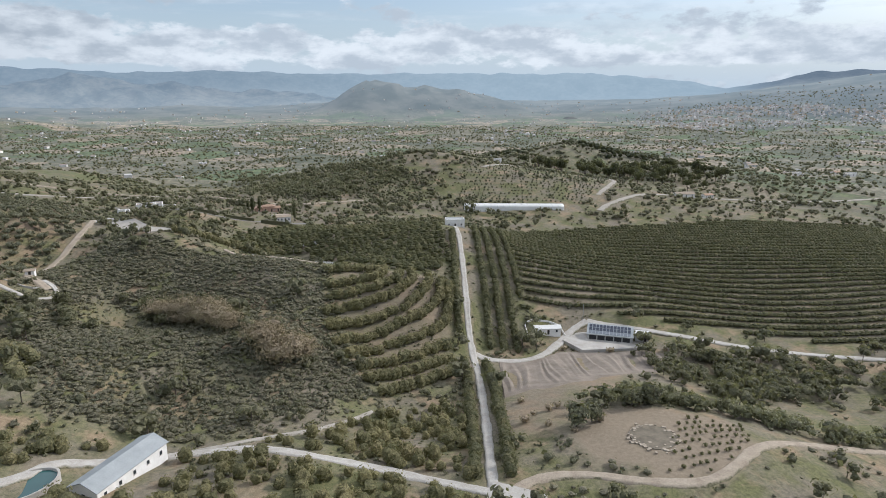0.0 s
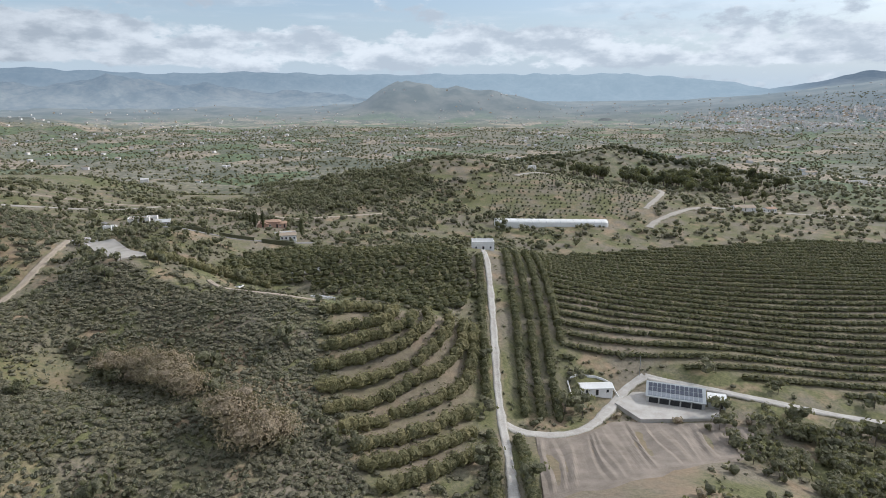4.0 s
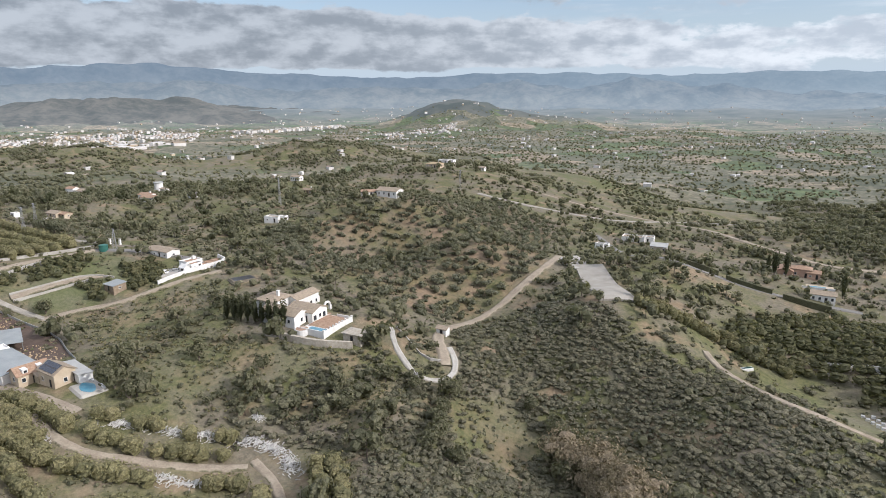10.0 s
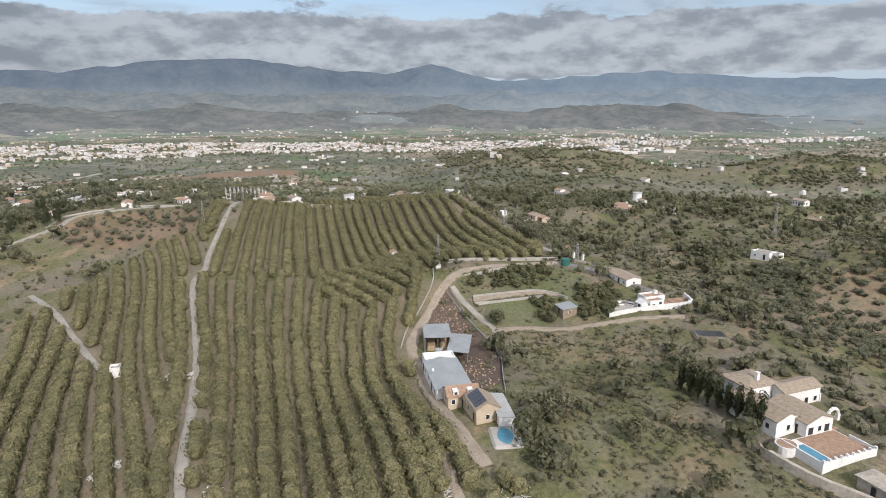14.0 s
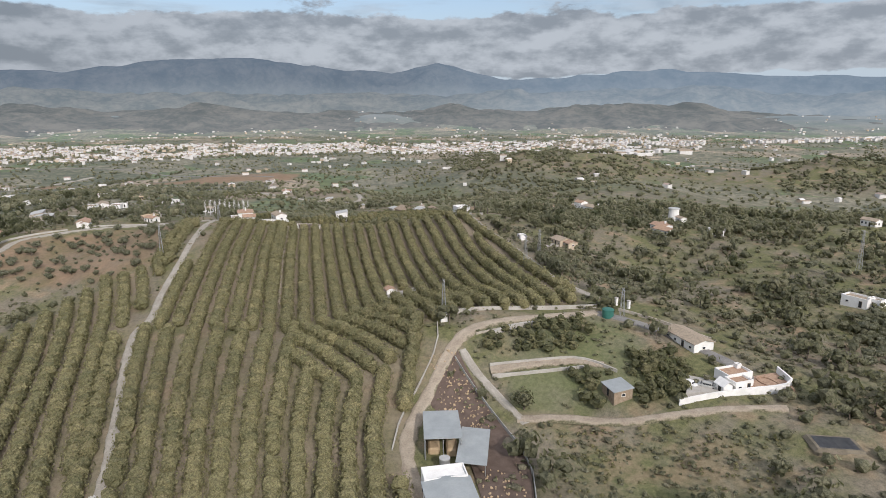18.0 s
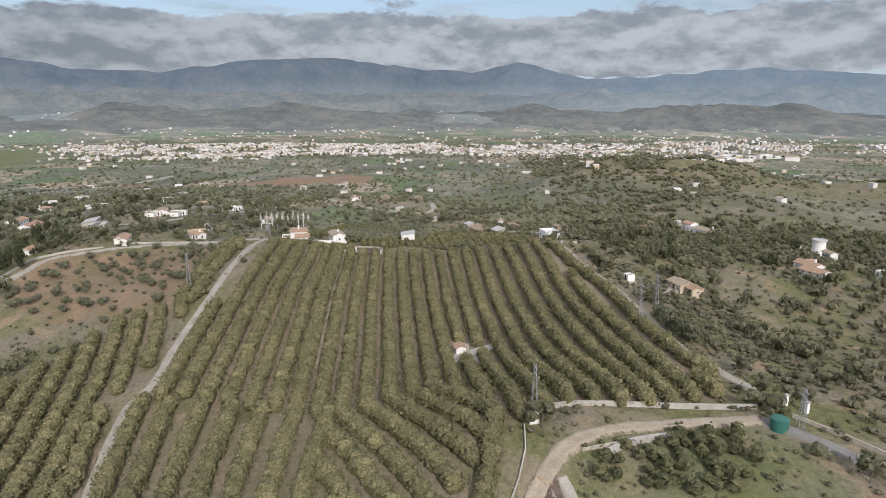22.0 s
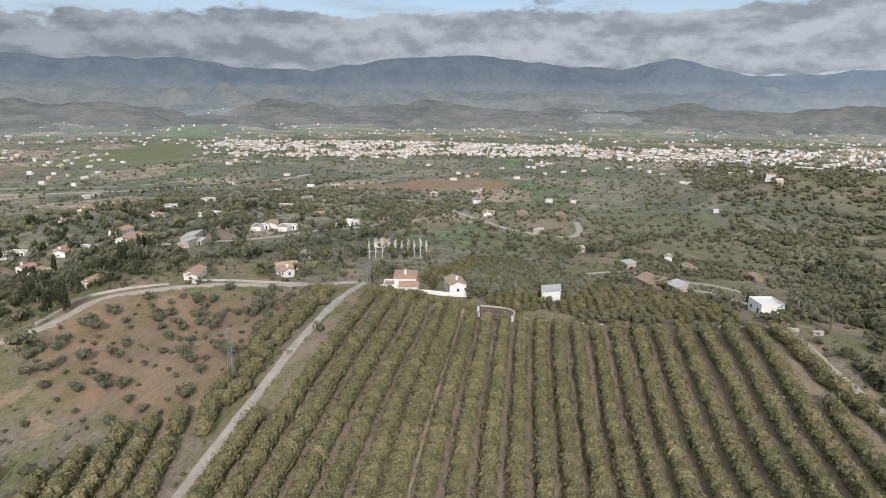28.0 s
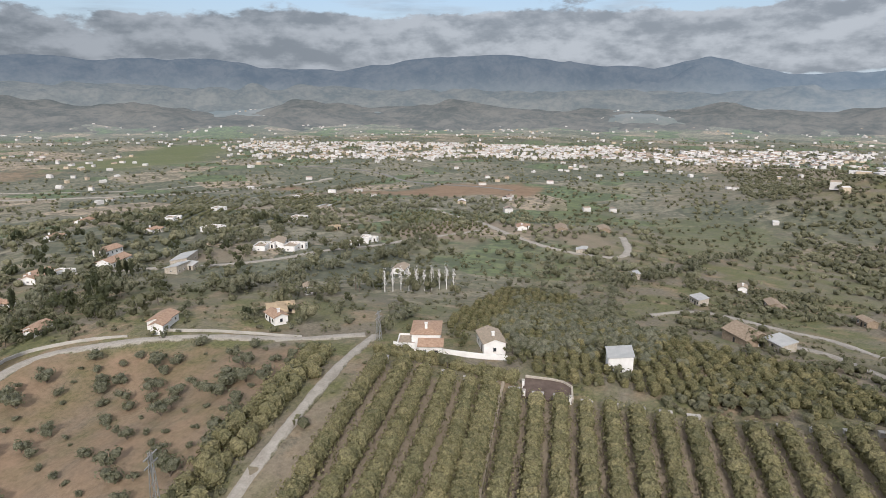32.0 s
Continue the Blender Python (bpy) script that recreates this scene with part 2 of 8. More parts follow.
MAT["metal"] = plain("grey_sheet_metal", (0.25, 0.268, 0.265), (0.33, 0.345, 0.34), 0.3, 0.65, 0.1)
MAT["dull_metal"] = plain("weathered_sheet", (0.34, 0.34, 0.32), (0.46, 0.45, 0.42), 0.4, 0.6, 0.2)
MAT["plastic"] = plain("greenhouse_sheet", (0.54, 0.53, 0.49), (0.66, 0.65, 0.61), 0.15, 0.5)
MAT["steel"] = plain("galvanised_steel", (0.30, 0.30, 0.29), (0.42, 0.42, 0.41), 1.0, 0.5, 0.6)
MAT["wood"] = plain("weathered_timber", (0.20, 0.15, 0.10), (0.32, 0.25, 0.18), 1.5)
MAT["stone"] = plain("rubble_stone", (0.30, 0.26, 0.20), (0.48, 0.43, 0.36), 1.2, bump=0.5)
MAT["pool"] = plain("pool_lining", (0.06, 0.20, 0.28), (0.09, 0.26, 0.34), 0.8, 0.3)
MAT["liner"] = plain("black_liner", (0.02, 0.02, 0.022), (0.05, 0.05, 0.05), 0.8, 0.4)
MAT["green_tank"] = plain("green_tank_sheet", (0.025, 0.105, 0.085), (0.045, 0.145, 0.115), 0.8, 0.5)
# near-black: stands in for shade inside openings, also on tyres and door panels
MAT["dark"] = plain("near_black", (0.02, 0.02, 0.02), (0.04, 0.04, 0.04), 1.0)
MAT["straw"] = plain("straw_and_earth", (0.34, 0.25, 0.15), (0.46, 0.35, 0.22), 0.8)
MAT["bank"] = plain("trodden_earth", (0.10, 0.085, 0.06), (0.19, 0.16, 0.115), 0.6)
MAT["branch"] = plain("bleached_branches", (0.50, 0.48, 0.45), (0.68, 0.66, 0.62), 1.5)


MAT["cells"] = plain("dark_solar_cells", (0.018, 0.022, 0.035), (0.035, 0.042, 0.06), 2.0, 0.2, 0.0, 0.6, 0.0)


def glass():
    n = Nodes("window_glass", 0.08, 0.0, 0.6)
    return n.color((0.03, 0.035, 0.04)).m


MAT["glass"] = glass()


def solar():
    n = Nodes("sky_pale_solar_cells", 0.15, 0.0, 0.6)
    # the sky's reflection is put into the base colour, paler than bare cells
    return n.color(n.mix(n.noise(3.0), (0.13, 0.145, 0.16), (0.20, 0.215, 0.23))).m


MAT["solar"] = solar()


def water():
    n = Nodes("still_water", 0.06, 0.0, 0.5)
    n.color(n.mix(n.noise(0.15), (0.012, 0.05, 0.05), (0.02, 0.075, 0.07)))
    return n.bump(n.noise(1.5), 0.08, 0.05).m


MAT["water"] = water()


def plots(n):
    """A patchwork of small fields, groves and fallow plots."""
    cell = n.t.nodes.new("ShaderNodeTexVoronoi")
    cell.inputs["Scale"].default_value, cell.inputs["Randomness"].default_value = 0.0115, 0.9
    n.t.links.new(n.place(), cell.inputs["Vector"])
    pick = n.t.nodes.new("ShaderNodeSeparateColor")
    n.t.links.new(cell.outputs["Color"], pick.inputs[0])
    plot = n.mix(n.ramp(pick.outputs[0], 0.30, 0.62), (0.156, 0.158, 0.108), (0.252, 0.230, 0.166))
    plot = n.mix(n.ramp(pick.outputs[1], 0.72, 0.78), plot, (0.150, 0.186, 0.092))
    plot = n.mix(n.ramp(pick.outputs[2], 0.82, 0.87), plot, (0.37, 0.30, 0.215))
    dots = n.math("ADD", n.math("MULTIPLY", n.noise(0.045, 7, 0.75), 0.5), n.math("MULTIPLY", n.noise(0.16, 4, 0.7), 0.5))
    return n.mix(n.ramp(dots, 0.475, 0.55), n.mix(0.66, plot, (0.056, 0.066, 0.050)), plot)


def ground_material():
    n = Nodes("ground", 0.95, 0.0, 0.15)
    cover, zone = n.attr("cover"), n.attr("zone")
    split_a, split_b = n.t.nodes.new("ShaderNodeSeparateColor"), n.t.nodes.new("ShaderNodeSeparateColor")
    n.t.links.new(cover.outputs["Color"], split_a.inputs[0])
    n.t.links.new(zone.outputs["Color"], split_b.inputs[0])
    big, mid, fine = n.noise(0.012, 5), n.noise(0.09, 5), n.noise(0.9, 4, 0.65)
    grain = n.noise(3.5, 3)
    speck = n.math("ADD", n.math("MULTIPLY", fine, 0.6), n.math("MULTIPLY", grain, 0.4))
    # wild ground: green herbs, grey dry brush, bare earth
    green = n.mix(n.ramp(speck, 0.38, 0.62), (0.078, 0.084, 0.038), (0.170, 0.162, 0.076))
    dry = n.mix(n.ramp(speck, 0.38, 0.62), (0.116, 0.101, 0.072), (0.222, 0.192, 0.140))
    earth = n.mix(n.ramp(speck, 0.38, 0.62), (0.172, 0.128, 0.080), (0.300, 0.228, 0.148))
    lush, worn = n.noise(0.055, 5, 0.6), n.noise(0.083, 5, 0.6)
    base = n.mix(n.ramp(n.math("ADD", n.math("MULTIPLY", lush, 0.7), n.math("MULTIPLY", big, 0.3)), 0.43, 0.56), dry, green)
    base = n.mix(n.ramp(worn, 0.53, 0.66), base, earth)
    base = n.mix(split_b.outputs[0], base, plots(n))
    soil = n.mix(n.ramp(speck, 0.3, 0.7), (0.165, 0.132, 0.092), (0.275, 0.225, 0.162))
    grass = n.mix(n.ramp(speck, 0.3, 0.7), (0.082, 0.100, 0.042), (0.156, 0.166, 0.076))
    red = n.mix(n.ramp(n.math("ADD", n.math("MULTIPLY", mid, 0.5), n.math("MULTIPLY", speck, 0.5)), 0.35, 0.65),
                (0.165, 0.110, 0.068), (0.265, 0.185, 0.120))
    c = n.mix(n.ramp(n.math("ADD", split_a.outputs[1], n.math("MULTIPLY", mid, 0.6)), 0.60, 1.10), base, grass)
    c = n.mix(n.ramp(n.math("ADD", split_a.outputs[0], n.math("MULTIPLY", mid, 0.5)), 0.55, 0.95), c, soil)
    c = n.mix(n.ramp(n.math("ADD", split_a.outputs[2], n.math("ADD", n.math("MULTIPLY", mid, 0.9), n.math("MULTIPLY", fine, 0.3))), 0.95, 1.40), c, red)
    n.color(c)
    return n.bump(n.math("ADD", n.math("MULTIPLY", fine, 0.7), n.math("MULTIPLY", grain, 0.3)), 0.5, 0.3).m


MAT["ground"] = ground_material()


def distance_material():
    """The far backdrop of plain and foothills, kilometres away; its haze is painted on as emission."""
    n = Nodes("far_plain", 1.0, 0.0, 0.0)
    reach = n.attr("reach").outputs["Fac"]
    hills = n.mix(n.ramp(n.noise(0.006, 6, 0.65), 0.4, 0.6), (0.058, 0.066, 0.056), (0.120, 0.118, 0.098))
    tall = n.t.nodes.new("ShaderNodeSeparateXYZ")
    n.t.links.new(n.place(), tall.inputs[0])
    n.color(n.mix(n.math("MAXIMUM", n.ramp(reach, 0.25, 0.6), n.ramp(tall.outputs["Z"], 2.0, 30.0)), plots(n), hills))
    # painted haze: pale blue emission that strengthens with distance
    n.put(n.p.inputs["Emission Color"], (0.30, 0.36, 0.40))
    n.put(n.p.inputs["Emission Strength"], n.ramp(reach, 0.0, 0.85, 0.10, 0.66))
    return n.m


MAT["distance"] = distance_material()


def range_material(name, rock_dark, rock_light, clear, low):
    """A far backdrop of mountains; the haze of kilometres of air is painted as emission, paler low down and towards the
    north.
    """
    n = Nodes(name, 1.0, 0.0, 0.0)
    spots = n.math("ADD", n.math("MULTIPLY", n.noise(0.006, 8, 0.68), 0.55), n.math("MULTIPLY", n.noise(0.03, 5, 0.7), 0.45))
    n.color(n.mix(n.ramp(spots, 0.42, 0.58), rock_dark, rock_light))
    haze_glow = n.mix(n.attr("pale").outputs["Fac"], clear, low)
    haze_glow = n.mix(n.ramp(n.attr("air").outputs["Fac"], 0.0, 0.5), haze_glow, n.mix(n.attr("pale").outputs["Fac"], (0.165, 0.218, 0.265), (0.235, 0.285, 0.320)))
    haze_glow = n.mix(n.ramp(n.attr("air").outputs["Fac"], 0.5, 1.0), haze_glow, (0.33, 0.42, 0.47))
    n.put(n.p.inputs["Emission Color"], haze_glow)
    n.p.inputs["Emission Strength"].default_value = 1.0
    return n.m


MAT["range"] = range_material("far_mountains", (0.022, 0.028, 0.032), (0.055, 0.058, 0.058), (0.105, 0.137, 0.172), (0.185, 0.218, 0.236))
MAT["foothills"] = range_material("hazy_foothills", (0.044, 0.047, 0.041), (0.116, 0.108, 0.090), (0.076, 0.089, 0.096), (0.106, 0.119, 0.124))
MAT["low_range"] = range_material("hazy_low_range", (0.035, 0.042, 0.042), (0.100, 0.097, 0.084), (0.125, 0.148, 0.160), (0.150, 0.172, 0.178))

# ---- the lie of the land: smooth hills and hollows over a plain; x, y, width, height in metres ----
PLAIN = -20.0
RIDGES = [
    (-375, 225, 260, 59.4), (210, 765, 260, 19.1), (-570, -240, 170, 35.9), (-1035, 225, 260, 3.8),
    (-45, 435, 110, -0.9), (-915, -240, 170, 11.9), (435, 675, 110, 3.9), (-345, 945, 170, -3.1),
    (165, 240, 260, 18.4),
]
SPURS = [
    (-450, 510, 70, 27.1), (-405, -30, 70, 18.9), (45, 630, 70, 14.2), (-390, 660, 70, 15.3), (-60, 675, 70, 19.6),
    (-615, 120, 70, -0.5), (-840, 345, 70, 15.7), (-765, 0, 70, 9.3), (-1035, 225, 70, 20.1), (45, 555, 70, 15.0),
    (210, 765, 70, 18.3), (315, 735, 70, 0.1), (-330, 720, 70, -6.0), (-1110, -150, 70, 3.5), (-495, 285, 70, 0.7),
    (-120, 495, 70, 10.1), (495, 840, 70, 8.1), (165, 240, 70, -15.5), (165, 840, 70, 7.2), (-720, -345, 70, 2.6),
]
KNOLLS_EAST = [
    (75, 150, 30, 5.1), (-15, 255, 20, 7.3), (-180, 210, 20, 2.5), (-135, 285, 20, 10.1), (0, 345, 30, 11.3),
    (-150, 345, 20, 9.7), (-45, 135, 20, 1.2), (30, 300, 20, 0.6), (-75, 270, 20, 9.0), (-195, 75, 20, 3.7),
    (15, 150, 20, 0.5), (-60, 330, 20, 4.8), (-120, 390, 20, 3.7),
]
KNOLLS_WEST = [
    (-300, 330, 30, 11.1), (-210, 300, 20, 7.9), (-435, 150, 20, 4.1), (-300, 135, 20, 5.6), (-435, 345, 20, 6.0),
    (-465, 135, 45, 5.3), (-360, 165, 20, 3.1),
]
HOLLOWS_EAST = [
    (30, 225, 30, -9.1), (-180, 270, 20, -10.4), (-120, 225, 20, -10.3), (60, 255, 20, -8.3), (-15, 180, 30, -14.6),
    (-75, 300, 20, -9.6), (15, 240, 20, -7.3), (-30, 225, 20, -7.6), (-75, 165, 20, -8.8), (105, 210, 30, -6.0),
    (-150, 165, 20, -6.9), (-90, 225, 20, -5.4), (-75, 135, 20, -4.4),
]
HOLLOWS_WEST = [
    (-375, 225, 30, -8.5), (-255, 285, 20, -15.8), (-360, 120, 30, -9.1), (-225, 105, 20, -8.6),
    (-300, 240, 20, -5.3), (-405, 105, 20, -6.1), (-240, 165, 20, -7.0), (-345, -30, 30, -8.8),
    (-270, 135, 20, -6.9), (-405, -30, 20, -8.5), (-420, 60, 20, -4.0), (-450, -15, 20, -3.4),
]
BACK_HILLS = [
    (-531, 626, 90, 25.7), (-350, 479, 60, 8.3), (33, 728, 70, 4.1), (122, 781, 70, 21.4), (91, 655, 55, -6.5), (140, 564, 50, 9.1), (243, 534, 60, 3.4),
    (426, 674, 80, 8.9), (-45, 640, 70, 12.2), (17, 514, 40, -2.6), (-440, 560, 60, -11.4), (-620, 700, 80, 15.4), (-112, 400, 40, -2.7),
]
MIDDLE = (-150.0, 100.0)


def smooth(v, a, b):
    s = np.clip((v - a) / (b - a), 0, 1)
    return s * s * (3 - 2 * s)


def waves(x, y, size, seed):
    """Soft noise between about -1 and 1."""
    r = np.random.RandomState(seed)
    total = 0.0
    for k in range(6):
        a, p, q = r.uniform(0, 6.283), r.uniform(0, 6.283), r.uniform(0.7, 1.5)
        total = total + np.sin((x * math.cos(a) + y * math.sin(a)) * 6.283 * q / size + p)
    return total / 3.0


def bearing(x, y):
    """Degrees to the left of north, from the middle of the site."""
    return np.degrees(np.arctan2(-(x - MIDDLE[0]), y - MIDDLE[1]))


def mound(x, y, cx, cy, wide, deep, turn, high):
    c, s = math.cos(radians(turn)), math.sin(radians(turn))
    u, v = (x - cx) * c + (y - cy) * s, -(x - cx) * s + (y - cy) * c
    return high * np.exp(-(u * u / (2 * wide * wide) + v * v / (2 * deep * deep)))


def west_hills(x, y):
    """Two wooded hills between the orchards and the far town."""
    rugged = 1 + 0.12 * waves(x, y, 150, 12) + 0.08 * waves(x, y, 60, 13)
    return rugged * (mound(x, y, -1090, 350, 80, 100, 0, 41) + mound(x, y, -1000, 735, 85, 140, 0, 38))


def ground(x, y):
    x, y = np.asarray(x, float), np.asarray(y, float)
    z = np.full(np.broadcast(x, y).shape, PLAIN)
    for hx, hy, wide, high in RIDGES + SPURS + KNOLLS_EAST + KNOLLS_WEST + HOLLOWS_EAST + HOLLOWS_WEST + BACK_HILLS:
        z = z + high * np.exp(-((x - hx) ** 2 + (y - hy) ** 2) / (2.0 * wide * wide))
    r = np.hypot(x - MIDDLE[0], y - MIDDLE[1])
    az = bearing(x, y)
    z = z + 4.0 * waves(x, y, 520.0, 3) * smooth(r, 700, 1300)
    z = z + 78.0 * smooth(r, 2700, 4300)
    hilly = smooth(az, 66, 100) * smooth(-az, -178, -150)
    rough = np.abs(waves(x, y, 1100.0, 5)) * 0.55 + np.abs(waves(x, y, 420.0, 6)) * 0.3 + np.abs(waves(x, y, 190.0, 7)) * 0.22
    z = z + (14 + 30 * hilly) * rough * smooth(r, 2150, 3300) * smooth(-r, -4700, -4100)
    # lone hills out on the plain
    crag = 1 + 0.10 * waves(x, y, 210, 9) + 0.07 * waves(x, y, 90, 10)
    z = z + crag * (mound(x, y, -470, 3560, 105, 200, 0, 112) + mound(x, y, -330, 3570, 80, 200, 0, 40) + mound(x, y, -150, 3580, 150, 200, -8, 112) + mound(x, y, 130, 3580, 120, 180, -8, 66) + mound(x, y, 330, 3580, 90, 180, -8, 26))
    z = z + crag * (mound(x, y, -1920, 1950, 160, 190, 45, 86) + mound(x, y, -1640, 2090, 240, 150, 45, 42))
    z = z + mound(x, y, 2700, 3050, 800, 600, -40, 175) + mound(x, y, 1900, 2650, 700, 420, -40, 40)
    z = z + west_hills(x, y)
    # the wooded hill beyond the white greenhouse
    z = z + 6.0 * waves(x, y, 160.0, 8) * smooth(y, 560, 680) * smooth(-y, -1000, -800)
    return z


def height(x, y):
    return float(ground(x, y))


def inside(px, py, poly):
    """Which points lie in a polygon."""
    px, py = np.asarray(px), np.asarray(py)
    hit = np.zeros(px.shape, bool)
    for (ax, ay), (bx, by) in zip(poly, poly[1:] + poly[:1]):
        if ay != by:
            hit ^= ((ay > py) != (by > py)) & (px < (bx - ax) * (py - ay) / (by - ay) + ax)
    return hit


def edge(px, py, line, closed=False):
    """The distance of points from a line of places."""
    best = np.full(np.shape(px), 1e9)
    ends = line[1:] + line[:1] if closed else line[1:]
    for (ax, ay), (bx, by) in zip(line, ends):
        dx, dy = bx - ax, by - ay
        s = np.clip(((px - ax) * dx + (py - ay) * dy) / (dx * dx + dy * dy + 1e-9), 0, 1)
        best = np.minimum(best, np.hypot(px - ax - s * dx, py - ay - s * dy))
    return best


def soft_inside(px, py, poly, fade=5.0):
    d = edge(px, py, poly, True)
    return np.clip(0.5 + np.where(inside(px, py, poly), d, -d) / fade, 0, 1)


# ---- places: fields and tracks, in metres ----
BROWN_FIELD = [(-411, -78), (-421, -57), (-440, -22), (-447, 5), (-417, 14), (-392, 17), (-366, 19), (-352, 8), (-358, -24), (-372, -50)]
LONG_ROWS = [(-312, 44), (-333, 38), (-366, 34), (-413, 24), (-438, 20), (-442, 58), (-444, 93), (-442, 138), (-418, 150),
             (-398, 159), (-377, 164), (-349, 170), (-316, 178), (-309, 157), (-307, 138), (-300, 128)]
NEAR_ROWS = [(-172, 86), (-195, 79), (-225, 69), (-249, 62), (-283, 48), (-310, 40), (-303, 126), (-290, 132), (-270, 124), (-255, 121),
             (-232, 126), (-206, 133), (-186, 138), (-172, 139), (-165, 130), (-158, 110)]
WEST_ROWS = [(-172, 84), (-195, 78), (-225, 69), (-249, 61), (-283, 47), (-309, 37), (-366, 24), (-352, 6), (-318, -6), (-300, -18), (-262, -6),
             (-230, 8), (-180, 20), (-140, 40)]
BACK_HILL = [(14, 500), (26, 600), (80, 640), (174, 680), (150, 560), (118, 500), (88, 455)]
CROSS_ROWS = [(-301, 88), (-313, 100), (-325, 112), (-308, 124), (-293, 125), (-280, 119), (-272, 106), (-280, 95)]
VALLEY_FIELD = [(36, 268), (58, 277), (105, 266), (155, 262), (190, 252), (300, 245), (330, 470), (224, 466), (104, 420), (38, 386)]
AVENUE_STRIP = [(15, 238), (32, 238), (36, 270), (37, 384), (14, 352)]
BACK_SLOPE = [(-113, 329), (-91, 368), (-48, 368), (-2, 346), (4, 294), (-8, 272), (-22, 275), (-41, 285), (-73, 313), (-104, 304)]
KNOLL = [(-50, 262), (-38, 272), (-20, 272), (2, 270), (5, 240), (0, 208), (-12, 190), (-26, 202), (-38, 226)]
ENCLOSURE = [(-300, 138), (-311, 178), (-275, 193), (-259, 188), (-258, 171), (-260, 151)]
TERRACES = [(-210, 128), (-193, 139), (-178, 150), (-166, 163), (-140, 182), (-120, 160), (-108, 140), (-130, 112), (-165, 100), (-190, 118)]
LOWER_GROVE = [(-105, 135), (-66, 142), (-45, 150), (-33, 158), (-20, 176), (0, 190), (8, 165), (8, 118), (-30, 108), (-70, 108), (-80, 60), (-130, 60), (-135, 125)]
CLAY_CUT = [(20, 229), (50, 241), (80, 241), (76, 222), (64, 200), (56, 184), (44, 174), (34, 150), (19, 150), (20, 190)]
CLEARING = [(34, 150), (44, 165), (60, 167), (84, 160), (84, 150), (70, 132), (54, 131), (38, 138)]
OPEN_SLOPE = [(-256, 152), (-254, 186), (-236, 207), (-216, 190), (-196, 192), (-165, 207), (-140, 212), (-135, 196), (-150, 184), (-172, 164), (-188, 150), (-206, 150), (-228, 156)]
WORN_PLOTS = [([(-724, -125), (-787, -84), (-678, -25), (-650, -82)], 0.75), ([(-1061, 32), (-957, 249), (-1593, 393), (-1570, 107)], 0.42), ([(-519, -160), (-540, -100), (-584, -117), (-570, -150)], 0.6),
              ([(-650, -82), (-600, -60), (-620, -20), (-680, -25)], 0.5), ([(-820, -100), (-719, -45), (-690, 60), (-770, 40)], 0.6), ([(-560, 90), (-500, 112), (-480, 150), (-540, 140)], 0.45), ([(-240, 358), (-223, 382), (-250, 419), (-290, 418)], 0.7)]
QUARRY = [(-1059, -508), (-1012, -340), (-979, -214), (-1040, -130), (-1083, -79), (-1170, -108), (-1215, -150), (-1140, -255), (-1060, -262), (-1050, -350), (-1084, -476)]
GREEN_FIELD = [(-1090, -835), (-1383, -867), (-1750, -1145), (-1662, -1250), (-1363, -1185), (-1109, -1060)]
PLOUGHED = [(-880, -940), (-960, -1110), (-1090, -1060), (-1075, -850)]
FAR_MEADOWS = [[(-922, -51), (-1049, -8), (-1004, 23), (-873, 42)], [(-880, 50), (-1000, 40), (-953, 154), (-892, 175), (-738, 106), (-725, 74)],
               [(-940, 58), (-985, 140), (-872, 126), (-758, 76)], [(-850, 108), (-845, 158), (-719, 153), (-706, 112)], [(-1057, -80), (-1120, -8), (-943, 6), (-867, -44)],
               [(-512, 88), (-552, 113), (-507, 124), (-462, 92)], [(-700, -300), (-760, -290), (-730, -240), (-670, -240)]]
BARE_SLOPE = [(-140, 217), (-137, 232), (-119, 230), (-111, 211), (-124, 206)]
OLIVE_SLOPE = [(-309, 252), (-300, 302), (-308, 430), (-240, 400), (-192, 330), (-180, 290), (-177, 263), (-176, 242), (-219, 240), (-247, 229)]
MEADOWS = [
    [(-131, 224), (-121, 231), (-112, 224), (-121, 214)],
    [(-270, 150), (-275, 172), (-262, 185), (-262, 152)],
    [(-250, 180), (-255, 205), (-240, 200), (-236, 180), (-238, 165), (-245, 150)],
    [(-101, 290), (-91, 292), (-82, 305), (-68, 304), (-52, 291), (-42, 278), (-42, 270), (-52, 268), (-64, 272), (-77, 279), (-90, 284)],
    [(-160, 219), (-150, 217), (-148, 223), (-153, 227), (-159, 226)],
    [(-187, 160), (-190, 175), (-178, 178), (-172, 166), (-176, 158)],
    [(-500, 120), (-480, 150), (-520, 160), (-560, 150), (-560, 120)],
    [(-640, 130), (-600, 180), (-690, 210), (-720, 140)],
    [(-572, -128), (-582, -123), (-548, -96), (-540, -101)],
    [(-415, 201), (-433, 220), (-411, 211), (-405, 199)],
    [(-700, 108), (-700, 148), (-660, 150), (-660, 110)],
]
